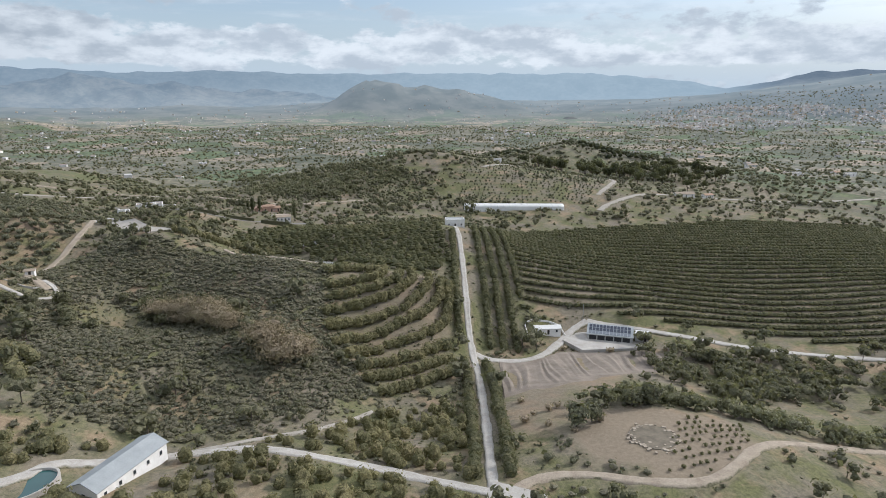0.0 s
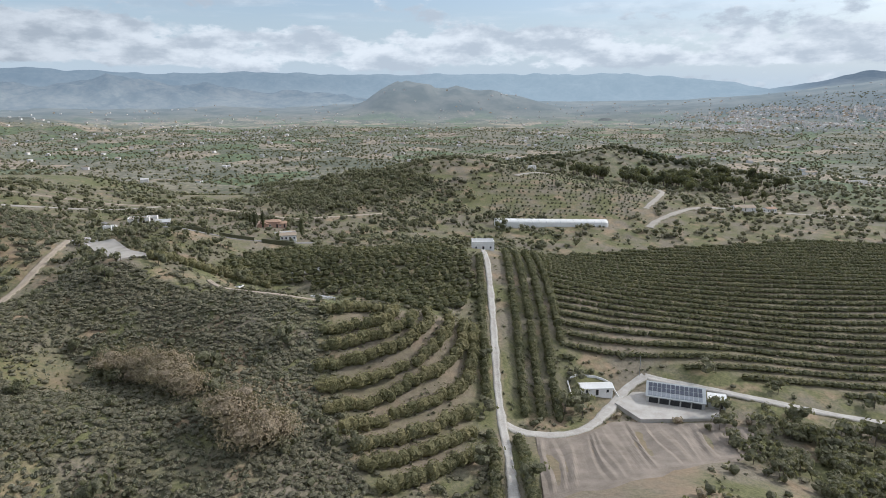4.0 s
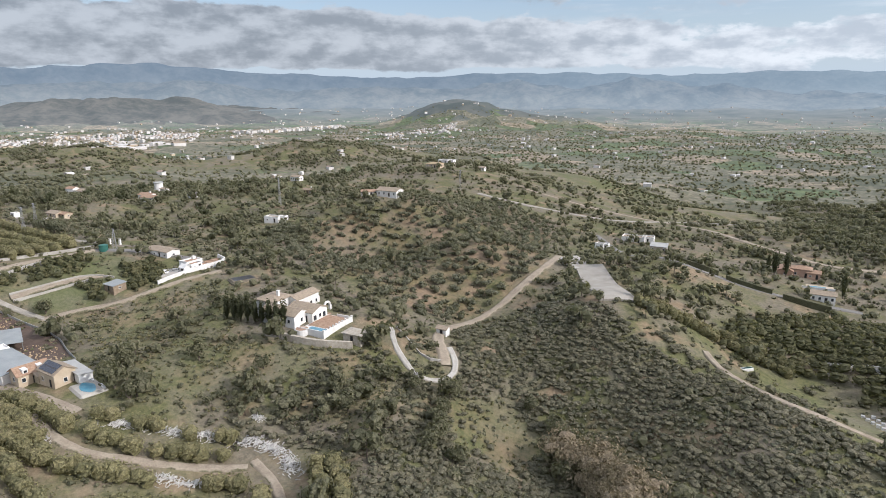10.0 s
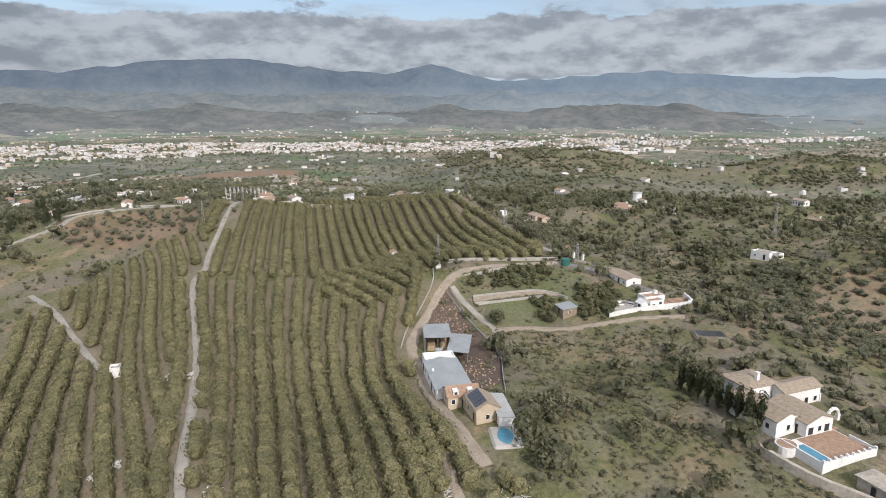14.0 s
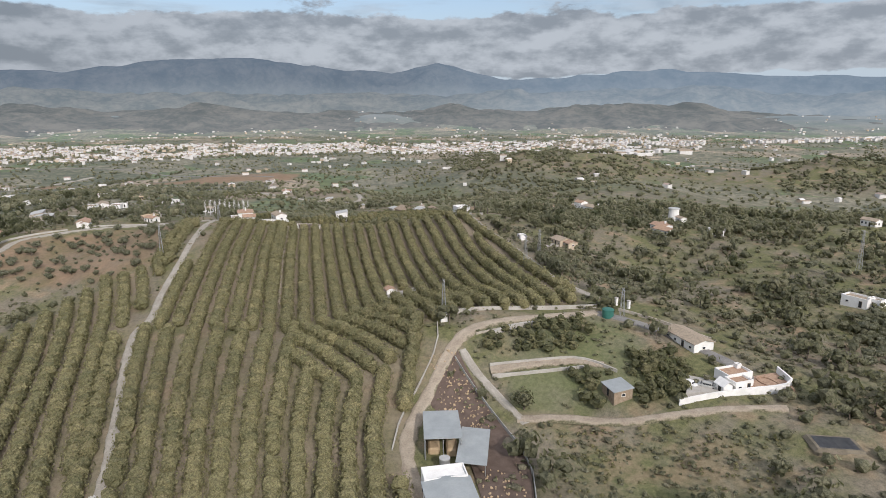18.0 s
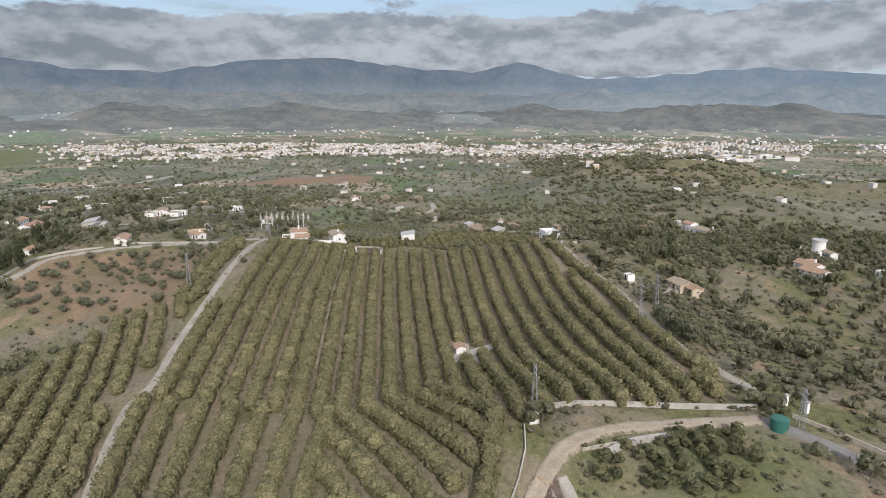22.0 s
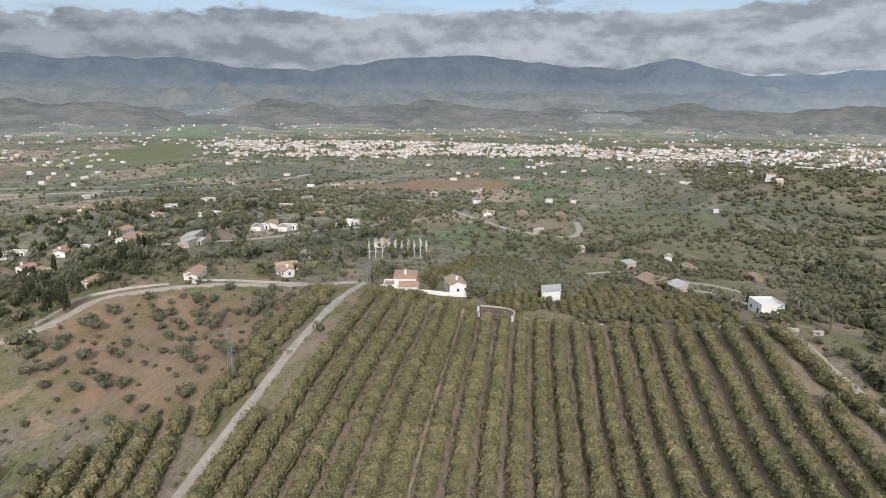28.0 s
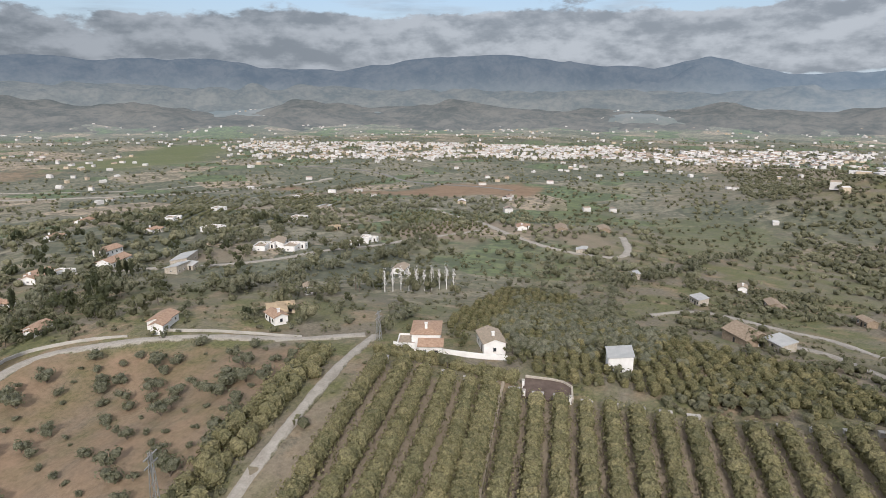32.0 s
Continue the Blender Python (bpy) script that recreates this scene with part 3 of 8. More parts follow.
TRACKS = {
    "avenue": ([(12, 120), (12, 141), (13.4, 175), (13.4, 212), (12.2, 231), (11, 246), (10.4, 265), (10, 293), (9, 330), (7, 352)], 3.0, "concrete"),
    "bend": ([(12, 232), (19, 229), (31, 230), (40, 235), (50, 250), (58, 262), (66, 268)], 3.8, "concrete"),
    "valley_road": ([(66, 268), (85, 261), (99, 255), (133, 250), (169, 246), (210, 240), (300, 230)], 3.4, "concrete"),
    "lower_road": ([(-110, 106), (-93, 118), (-90, 128.6), (-82, 131), (-69, 139), (-49, 141), (-34, 138), (-17, 135), (-6, 131), (11, 125), (21, 122)], 3.6, "concrete"),
    "grove_path": ([(-66, 140), (-56, 143.5), (-45, 149), (-35, 157), (-22, 179)], 2.0, "gravel"),
    "clay_path": ([(14, 123), (22, 131), (34, 132), (48, 128), (63, 128), (74, 137), (83, 146), (95, 152), (127, 159), (180, 165)], 3.3, "dirt"),
    "hill_track": ([(-150, 226), (-157, 231), (-163, 234), (-169, 246), (-176, 262), (-178, 275), (-178.5, 288), (-180.5, 307), (-186, 324), (-190, 332)], 3.4, "dirt"),
    "villa_drive": ([(-172, 224), (-163, 218), (-156, 216), (-150, 215), (-146, 219), (-146, 225), (-150, 230), (-156, 233)], 1.9, "concrete"),
    "terrace_path": ([(-192, 134), (-178, 136), (-170, 140), (-165, 146), (-159, 153), (-155, 159), (-150, 166)], 2.4, "dirt"),
    "terrace_end": ([(-151, 168), (-142, 168), (-136, 166), (-125, 162)], 2.2, "dirt"),
    "crest_path": ([(-104, 288), (-95, 279), (-84, 271), (-76, 267.5), (-65, 269), (-55, 272)], 2.2, "dirt"),
    "villa_road": ([(-215, 400), (-192, 380), (-158, 352), (-144, 354), (-133, 362), (-118, 368), (-106, 373), (-86, 384)], 3.4, "asphalt"),
    "plain_road": ([(-330, 480), (-260, 500), (-203, 494), (-162, 459), (-136, 447), (-115, 440), (-94, 450), (-60, 470)], 3.6, "dirt"),
    "farm_drive": ([(-186, 142), (-206, 135), (-232, 129), (-250, 124.5), (-260, 125), (-270, 128), (-289, 135), (-297, 142), (-302, 158), (-307, 179)], 3.8, "dirt"),
    "enclosure_road": ([(-307, 179), (-298, 190), (-282, 200), (-268, 206), (-262, 203)], 3.6, "asphalt"),
    "main_track": ([(-120, 104), (-150, 94), (-181, 83), (-195, 78.5), (-225, 69.3), (-249, 61.5), (-283, 47.5), (-309, 37.5), (-318, 40), (-333, 35), (-366, 29.5),
                    (-413, 20), (-440, 14), (-459, 11)], 2.8, "gravel"),
    "west_track": ([(-315, -30), (-289, -4), (-260, 20), (-242, 36)], 2.4, "gravel"),
    "east_track": ([(-442, 144), (-425, 149), (-411.6, 155.3), (-393.5, 164), (-370, 167.5), (-349.5, 170.5), (-337, 174), (-320, 183)], 3.2, "gravel"),
    "field_road": ([(-330, -100), (-386, -64), (-397, -63), (-412, -66), (-422, -56), (-434, -42), (-444, -23), (-447, -8), (-458, 8)], 3.6, "gravel"),
    "enclosure_track": ([(-262, 150), (-261, 160), (-256, 172), (-255, 188), (-252, 207)], 2.4, "dirt"),
    "plot_strip": ([(-279.5, 145), (-280, 154), (-280, 166), (-276.5, 173.5)], 2.6, "dirt"),
    "row_path": ([(-445.5, 52.8), (-425.5, 56.5), (-405.5, 60.6), (-390.5, 64.2), (-349.5, 72.8), (-329.5, 77.2)], 0.9, "dirt"),
    "shed_path": ([(-287, 138), (-278, 142), (-268, 148), (-260, 152)], 2.2, "gravel"),
    "far_road": ([(-880, -150), (-795, -82), (-752, -52), (-717, -29), (-684, 7), (-674, 36), (-682, 56), (-714, 56), (-764, 46)], 5.5, "gravel"),
    "slope_road": ([(-330, 428), (-299, 433), (-267, 447), (-236, 460), (-225, 520), (-215, 575), (-170, 590)], 4.5, "gravel"),
    "ridge_road": ([(36, 570), (64, 600), (82, 625), (120, 640), (170, 610), (150, 550), (128, 510)], 4.5, "gravel"),
    "cross_road": ([(120, 470), (131, 489), (185, 545), (255, 560), (312, 560), (420, 590)], 5.0, "gravel"),
    "shack_road": ([(-541, 80), (-562, 96), (-553, 109), (-535, 125), (-526, 137), (-504, 144), (-484, 158)], 3.0, "gravel"),
    "barn_road": ([(-512, 117), (-503, 131), (-481, 138), (-466, 150)], 2.6, "gravel"),
    "garden_lane": ([(-489, -190), (-512, -150), (-535, -112), (-560, -98), (-590, -95), (-625, -78), (-660, -72), (-720, -45)], 4.0, "gravel"),
    "plain_lane": ([(-690, -960), (-798, -776), (-876, -657), (-945, -576), (-1025, -537), (-1090, -490), (-1200, -470)], 13.0, "gravel"),
    "river_lane": ([(-780, -960), (-870, -800), (-930, -700), (-985, -650), (-1060, -620)], 8.0, "gravel"),
    "town_road": ([(-1290, -640), (-1306, -513), (-1285, -417), (-1182, -320), (-1100, -130)], 8.0, "asphalt"),
    "highway": ([(-1500, 1450), (-1560, 1540), (-1640, 1640)], 14.0, "asphalt"),
}
PAD = [(-176, 324), (-136, 280.5), (-128.3, 291), (-166, 329)]


# ---- making meshes ----
def mesh_of(name, verts, faces, mats, slots=None, tint=None, smooth_faces=False):
    """A mesh from arrays; faces is one array of triangles or quads."""
    me = bpy.data.meshes.new(name)
    verts, faces = np.asarray(verts, np.float32), np.asarray(faces, np.int32)
    n, k = faces.shape
    me.vertices.add(len(verts))
    me.vertices.foreach_set("co", verts.ravel())
    me.loops.add(n * k)
    me.loops.foreach_set("vertex_index", faces.ravel())
    me.polygons.add(n)
    me.polygons.foreach_set("loop_start", np.arange(0, n * k, k, dtype=np.int32))
    if slots is not None:
        me.polygons.foreach_set("material_index", np.asarray(slots, np.int32))
    me.polygons.foreach_set("use_smooth", np.full(n, smooth_faces))
    for m in mats:
        me.materials.append(m)
    if tint is not None:
        a = me.attributes.new("tint", "FLOAT", "POINT")
        a.data.foreach_set("value", np.asarray(tint, np.float32))
    me.update(calc_edges=True)
    return me


def grid_faces(nx, ny):
    i, j = np.meshgrid(np.arange(nx - 1), np.arange(ny - 1), indexing="ij")
    a = (i * ny + j).ravel()
    return np.stack([a, a + ny, a + ny + 1, a + 1], 1)


def lines(lo, hi, step, reach, grow=1.13):
    """Grid lines: even between lo and hi, wider and wider out to the reach."""
    even = list(np.arange(lo, hi + 0.1, step))
    left, right, s = [even[0]], [even[-1]], step
    while left[-1] > -reach or right[-1] < reach:
        s = min(s * grow, 90.0)
        left.append(left[-1] - s), right.append(right[-1] + s)
    return np.array(left[:0:-1] + even + right[1:])


def build_ground():
    xs, ys = lines(-600, 250, 4.5, 4700), lines(-150, 600, 4.5, 4700)
    x, y = np.meshgrid(xs, ys, indexing="ij")
    z = ground(x, y)
    z = z + 0.25 * waves(x, y, 23.0, 11) + 0.15 * waves(x, y, 11.0, 12)
    z = z - 40 * smooth(np.hypot(x - MIDDLE[0], y - MIDDLE[1]), 2380, 2600)
    me = mesh_of("ground", np.stack([x, y, z], -1).reshape(-1, 3), grid_faces(len(xs), len(ys)), [MAT["ground"]], smooth_faces=True)
    x, y = x.ravel(), y.ravel()
    soil, grass, red = np.zeros(len(x)), np.zeros(len(x)), np.zeros(len(x))
    near = (x > -700) & (x < 340) & (y > -180) & (y < 660)
    nx, ny = x[near], y[near]
    s, g, r = soil[near], grass[near], red[near]
    r = np.maximum(r, 0.64 * soft_inside(nx, ny, BROWN_FIELD, 8))
    r = np.maximum(r, 0.42 * soft_inside(nx, ny, CLAY_CUT, 12))
    r = np.maximum(r, 0.36 * soft_inside(nx, ny, OPEN_SLOPE, 12))
    r = np.maximum(r, 0.46 * soft_inside(nx, ny, OLIVE_SLOPE, 14))
    r = np.maximum(r, 0.50 * soft_inside(nx, ny, BARE_SLOPE, 10))
    for poly, amount in ((CLEARING, 0.9), (CLAY_CUT, 0.5), (TERRACES, 0.36), (NEAR_ROWS, 0.5), (KNOLL, 0.55), (LONG_ROWS, 0.75), (VALLEY_FIELD, 0.48)):
        s = np.maximum(s, amount * soft_inside(nx, ny, poly, 6))
    for poly in MEADOWS:
        g = np.maximum(g, 0.45 * soft_inside(nx, ny, poly, 10))
    s = np.maximum(s, 0.55 * soft_inside(nx, ny, WEST_ROWS, 8))
    g = np.maximum(g, 0.6 * soft_inside(nx, ny, ENCLOSURE, 8))
    g = np.maximum(g, 0.42 * soft_inside(nx, ny, OPEN_SLOPE, 12))
    g = np.maximum(g, 0.50 * soft_inside(nx, ny, BARE_SLOPE, 10))
    for line, wide, _ in TRACKS.values():
        s = np.maximum(s, 0.6 * np.clip(1.3 - edge(nx, ny, line) / wide, 0, 1))
    soil[near], grass[near], red[near] = s, g, r
    red = np.maximum(red, soft_inside(x, y, QUARRY, 22))
    red = np.maximum(red, 0.6 * soft_inside(x, y, PLOUGHED, 40))
    grass = np.maximum(grass, 0.72 * soft_inside(x, y, GREEN_FIELD, 40))
    for poly in FAR_MEADOWS:
        grass = np.maximum(grass, 0.50 * soft_inside(x, y, poly, 34))
    for poly, amount in WORN_PLOTS:
        soil = np.maximum(soil, amount * soft_inside(x, y, poly, 25))
    rad = np.hypot(x - MIDDLE[0], y - MIDDLE[1])
    zone = smooth(rad, 500, 900) * (1 - smooth(west_hills(x, y), 3, 14))
    zone = np.maximum(zone, 0.9 * smooth(-x, 452, 540) * smooth(-y, -90, 30))
    wild = smooth(rad, 2200, 3000)
    rgba = np.stack([soil, grass, red, np.ones(len(x))], 1)
    a = me.attributes.new("cover", "FLOAT_COLOR", "POINT")
    a.data.foreach_set("color", rgba.ravel().astype(np.float32))
    b = me.attributes.new("zone", "FLOAT_COLOR", "POINT")
    b.data.foreach_set("color", np.stack([zone, wild, zone * 0, zone * 0 + 1], 1).ravel().astype(np.float32))
    return tagged(new("ground", me), "rolling dry farmland of scrub, orchards and earth", "ground", kind="structure")


build_ground()


def build_distance():
    """The far plain and foothills, out to the mountains."""
    az = np.radians(np.arange(-180, 180.01, 0.75))
    rr = np.concatenate([np.arange(2200, 3000, 40.0), np.arange(3000, 4401, 50.0)])
    a, r = np.meshgrid(az, rr, indexing="ij")
    x, y = MIDDLE[0] - np.sin(a) * r, MIDDLE[1] + np.cos(a) * r
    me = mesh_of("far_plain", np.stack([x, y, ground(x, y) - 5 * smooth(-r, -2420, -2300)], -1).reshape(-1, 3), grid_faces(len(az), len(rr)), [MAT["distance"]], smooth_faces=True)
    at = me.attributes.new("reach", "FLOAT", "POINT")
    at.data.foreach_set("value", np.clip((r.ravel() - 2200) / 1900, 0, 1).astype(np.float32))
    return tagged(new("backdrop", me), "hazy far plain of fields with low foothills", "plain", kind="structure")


build_distance()

# the mountains round the plain: bearing in degrees, height of the crest in metres
MOUNTAINS = [(-180, 150), (-60, 200), (-37, 250), (-32, 244), (-29, 185), (-26, 150), (-22, 204), (-15, 250), (0, 252), (13, 250), (19, 262), (25, 240), (31, 262), (42, 262), (49, 230), (57, 250),
             (62, 262), (71, 318), (81, 268), (84, 260), (90, 386), (94, 315), (100, 350), (106, 408), (113, 392), (120, 304), (127, 318), (130, 368), (139, 350), (143, 366), (160, 250), (180, 150)]
LOW_RANGE = [(-180, 40), (-12, 40), (5, 70), (12, 130), (18, 160), (24, 188), (29, 236), (33, 190), (38, 200), (50, 168), (62, 160), (68, 235), (72, 190), (76, 175), (84, 190), (92, 165), (100, 190), (112, 180),
             (122, 205), (132, 190), (142, 230), (155, 200), (180, 60)]
FOOTHILLS = [(-180, 0), (50, 0), (60, 60), (66, 138), (75, 170), (86, 130), (93, 95), (100, 105), (105, 128), (113, 156), (119, 128), (122, 140), (130, 108), (136, 138), (140, 172), (146, 158), (160, 110), (180, 0)]


def build_range(crests, far, deep, mat, seed, jag, spurs, label, north, broken=0.0):
    """One chain of hills: a ridged slope up to the crest, and its back."""
    az = np.concatenate([np.arange(-180, -40, 2.0), np.arange(-40, 160, 0.35), np.arange(160, 180.01, 2.0)])
    line = np.interp(az, [a for a, _ in crests], [h for _, h in crests])
    rr = np.linspace(0, 1, 26)
    a, s = np.meshgrid(np.radians(az), rr, indexing="ij")
    r = far - deep * 0.8 + deep * s
    x, y = MIDDLE[0] - np.sin(a) * r, MIDDLE[1] + np.cos(a) * r
    top = line[:, None] + jag * (waves(x, y, 330, seed + 3) * 0.6 + waves(x, y, 140, seed + 4) * 0.4 - 0.35)
    shape = np.where(s < 0.8, smooth(s, -0.15, 0.82) ** 1.2, 1 - 0.5 * smooth(s, 0.8, 1.0))
    bend = 110 * waves(x, y, 420, seed)
    spur = (np.abs(waves(x + bend, y - bend, 620, seed + 1)) - 0.5) * 0.30 + (np.abs(waves(x + bend, y, 230, seed + 2)) - 0.5) * 0.20
    base = ground(x, y) - 14.0
    line_break = 1 - broken * (0.5 + 0.5 * waves(x, y, 900, seed + 5))
    z = base + np.maximum(top - base, 0) * line_break * np.minimum(shape + spurs * spur * np.sin(np.clip(s / 0.8, 0, 1) * math.pi), 1.03)
    me = mesh_of("mountain_range", np.stack([x, y, z], -1).reshape(-1, 3), grid_faces(len(az), len(rr)), [mat], smooth_faces=True)
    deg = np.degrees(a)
    # air and pale set how much haze the emission paints in
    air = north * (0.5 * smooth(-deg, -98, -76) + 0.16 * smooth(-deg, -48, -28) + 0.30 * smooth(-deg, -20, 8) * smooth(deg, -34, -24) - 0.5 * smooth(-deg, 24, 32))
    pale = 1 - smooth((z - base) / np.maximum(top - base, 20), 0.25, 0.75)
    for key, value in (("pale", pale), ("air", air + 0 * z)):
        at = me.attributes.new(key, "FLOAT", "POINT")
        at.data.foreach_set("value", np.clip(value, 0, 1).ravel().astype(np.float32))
    return tagged(new("backdrop", me), label, "mountains", kind="structure")


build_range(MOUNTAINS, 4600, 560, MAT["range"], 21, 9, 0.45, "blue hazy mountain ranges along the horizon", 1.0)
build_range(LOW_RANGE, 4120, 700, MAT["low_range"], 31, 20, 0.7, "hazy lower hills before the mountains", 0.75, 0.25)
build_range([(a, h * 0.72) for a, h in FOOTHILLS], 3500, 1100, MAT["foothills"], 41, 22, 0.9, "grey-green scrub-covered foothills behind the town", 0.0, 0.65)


def resample(line, step, rounds=2):
    """A line of places, rounded at its corners and cut into even steps."""
    p = np.array(line, float)
    for _ in range(rounds):
        a, b = p[:-1] * 0.75 + p[1:] * 0.25, p[:-1] * 0.25 + p[1:] * 0.75
        p = np.vstack([p[:1], np.stack([a, b], 1).reshape(-1, 2), p[-1:]])
    d = np.r_[0, np.cumsum(np.hypot(*np.diff(p, axis=0).T))]
    n = max(2, int(d[-1] / step) + 1)
    s = np.linspace(0, d[-1], n)
    return np.stack([np.interp(s, d, p[:, 0]), np.interp(s, d, p[:, 1])], 1)


def strip(name, line, wide, mat, lift, label, category, across=7):
    p = resample(line, 2.0)
    t = np.gradient(p, axis=0)
    t /= np.hypot(t[:, 0], t[:, 1])[:, None] + 1e-9
    side = np.stack([-t[:, 1], t[:, 0]], 1)
    w = wide * (1.12 + 0.10 * np.sin(np.arange(len(p)) * 0.37) + 0.08 * np.sin(np.arange(len(p)) * 0.9 + 1) + 0.08 * np.sin(np.arange(len(p)) * 2.3))
    u = np.linspace(-0.5, 0.5, across)
    q = p[:, None, :] + side[:, None, :] * (u[None, :, None] * w[:, None, None])
    z = ground(q[..., 0], q[..., 1])
    z = np.maximum(z, z.mean(1, keepdims=True)) + lift
    z[:, 0] -= lift + 0.35
    z[:, -1] -= lift + 0.35
    me = mesh_of(name, np.concatenate([q, z[..., None]], -1).reshape(-1, 3), grid_faces(len(p), across), [mat], smooth_faces=True)
    at = me.attributes.new("side", "FLOAT", "POINT")
    at.data.foreach_set("value", np.tile(np.abs(u) * 2, len(p)).astype(np.float32))
    return tagged(new(name, me), label, category, kind="structure")


ROAD_LABEL = {"concrete": "narrow pale concrete farm road", "gravel": "pale gravel track worn between the trees",
              "dirt": "beige dirt track with worn edges", "asphalt": "narrow worn grey asphalt lane"}
for key, (line, wide, mat) in TRACKS.items():
    strip("road", line, wide, MAT["road_" + mat], 0.55 if key == "highway" else 0.42, ROAD_LABEL[mat], "road")


def slab(name, poly, mat, lift, thick, label, category):
    """A flat-topped slab on the ground."""
    bm = bmesh.new()
    z = max(height(x, y) for x, y in poly) * 0.5 + min(height(x, y) for x, y in poly) * 0.5 + lift
    lo = [bm.verts.new((x, y, z - thick)) for x, y in poly]
    hi = [bm.verts.new((x, y, z)) for x, y in poly]
    bm.faces.new(hi)
    for i in range(len(poly)):
        bm.faces.new((lo[i - 1], lo[i], hi[i], hi[i - 1]))
    bmesh.ops.recalc_face_normals(bm, faces=bm.faces)
    me = bpy.data.meshes.new(name)
    bm.to_mesh(me)
    bm.free()
    me.materials.append(mat)
    return tagged(new(name, me), label, category, kind="structure")


def patch(name, quad, mat, lift, label, category, n=14, thick=0.6):
    """A thin four-cornered sheet that follows the ground, with a skirt round it."""
    u = np.linspace(0, 1, n + 1)
    a, b = np.meshgrid(u, u, indexing="ij")
    q = [np.array(c, float) for c in quad]
    p = ((1 - a) * (1 - b))[..., None] * q[0] + (a * (1 - b))[..., None] * q[1] + (a * b)[..., None] * q[2] + ((1 - a) * b)[..., None] * q[3]
    z = ground(p[..., 0], p[..., 1]) + lift
    ring = [(i, 0) for i in range(n)] + [(n, j) for j in range(n)] + [(i, n) for i in range(n, 0, -1)] + [(0, j) for j in range(n, 0, -1)]
    v = np.concatenate([p, z[..., None]], -1).reshape(-1, 3)
    low = np.array([v[i * (n + 1) + j] - (0, 0, thick) for i, j in ring])
    f = [tuple(r) for r in grid_faces(n + 1, n + 1)]
    for k in range(len(ring)):
        (i0, j0), (i1, j1) = ring[k], ring[(k + 1) % len(ring)]
        f.append((i0 * (n + 1) + j0, len(v) + k, len(v) + (k + 1) % len(ring), i1 * (n + 1) + j1))
    return tagged(new(name, mesh_of(name, np.vstack([v, low]), f, [mat])), label, category, kind="structure")


# ---- making things ----
def part(name, bm, mat, parent, label="", smooth_faces=False):
    """Links a bmesh as one mesh object under a thing or a part."""
    bmesh.ops.recalc_face_normals(bm, faces=bm.faces)
    me = bpy.data.meshes.new(name)
    bm.to_mesh(me)
    bm.free()
    me.materials.append(mat)
    if smooth_faces:
        me.polygons.foreach_set("use_smooth", np.full(len(me.polygons), True))
    ob = new(name, me)
    ob.parent = parent
    return tagged(ob, label)


def box(x0, x1, y0, y1, z0, z1, bm=None, bevel=0.0):
    bm = bm or bmesh.new()
    v = [bm.verts.new((x, y, z)) for z in (z0, z1) for x, y in ((x0, y0), (x1, y0), (x1, y1), (x0, y1))]
    for q in ((3, 2, 1, 0), (4, 5, 6, 7), (0, 1, 5, 4), (1, 2, 6, 5), (2, 3, 7, 6), (3, 0, 4, 7)):
        bm.faces.new([v[i] for i in q])
    if bevel:
        bmesh.ops.bevel(bm, geom=bm.edges[:], offset=bevel, segments=1, affect="EDGES")
    return bm


def tube(points, radius, sides=6, bm=None):
    bm = bm or bmesh.new()
    for a, b in zip(points, points[1:]):
        a, b = Vector(a), Vector(b)
        q = (b - a).to_track_quat("Z", "Y").to_matrix()
        ring = [[bm.verts.new(p + q @ Vector((math.cos(6.2832 * k / sides) * radius, math.sin(6.2832 * k / sides) * radius, 0))) for k in range(sides)] for p in (a, b)]
        for k in range(sides):
            j = (k + 1) % sides
            bm.faces.new((ring[0][k], ring[0][j], ring[1][j], ring[1][k]))
        bm.faces.new(ring[0][::-1])
        bm.faces.new(ring[1])
    return bm


def thing(name, x, y, turn, label, category, group="", sink=0.0, z=None):
    ob = tagged(new(name), label, category, group)
    ob.empty_display_size = 0.5
    ob.matrix_basis = pose(x, y, (height(x, y) if z is None else z) - sink, 0, 0, turn)
    return ob


def roof_gable(w, d, h, rise, over=0.4, thick=0.18):
    """A ridged roof along x over a block w by d whose eaves stand at h."""
    bm = bmesh.new()
    W, D = w / 2 + over, d / 2 + over
    low = h - rise * over / (d / 2)
    for lift in (0.0, thick):
        for x in (-W, W):
            for y, z in ((-D, low), (0, h + rise), (D, low)):
                bm.verts.new((x, y, z + lift))
    v = list(bm.verts)
    for q in ((0, 1, 4, 3), (1, 2, 5, 4), (6, 9, 10, 7), (7, 10, 11, 8), (0, 3, 9, 6), (2, 8, 11, 5), (0, 6, 7, 1), (1, 7, 8, 2), (3, 4, 10, 9), (4, 5, 11, 10)):
        bm.faces.new([v[i] for i in q])
    return bm


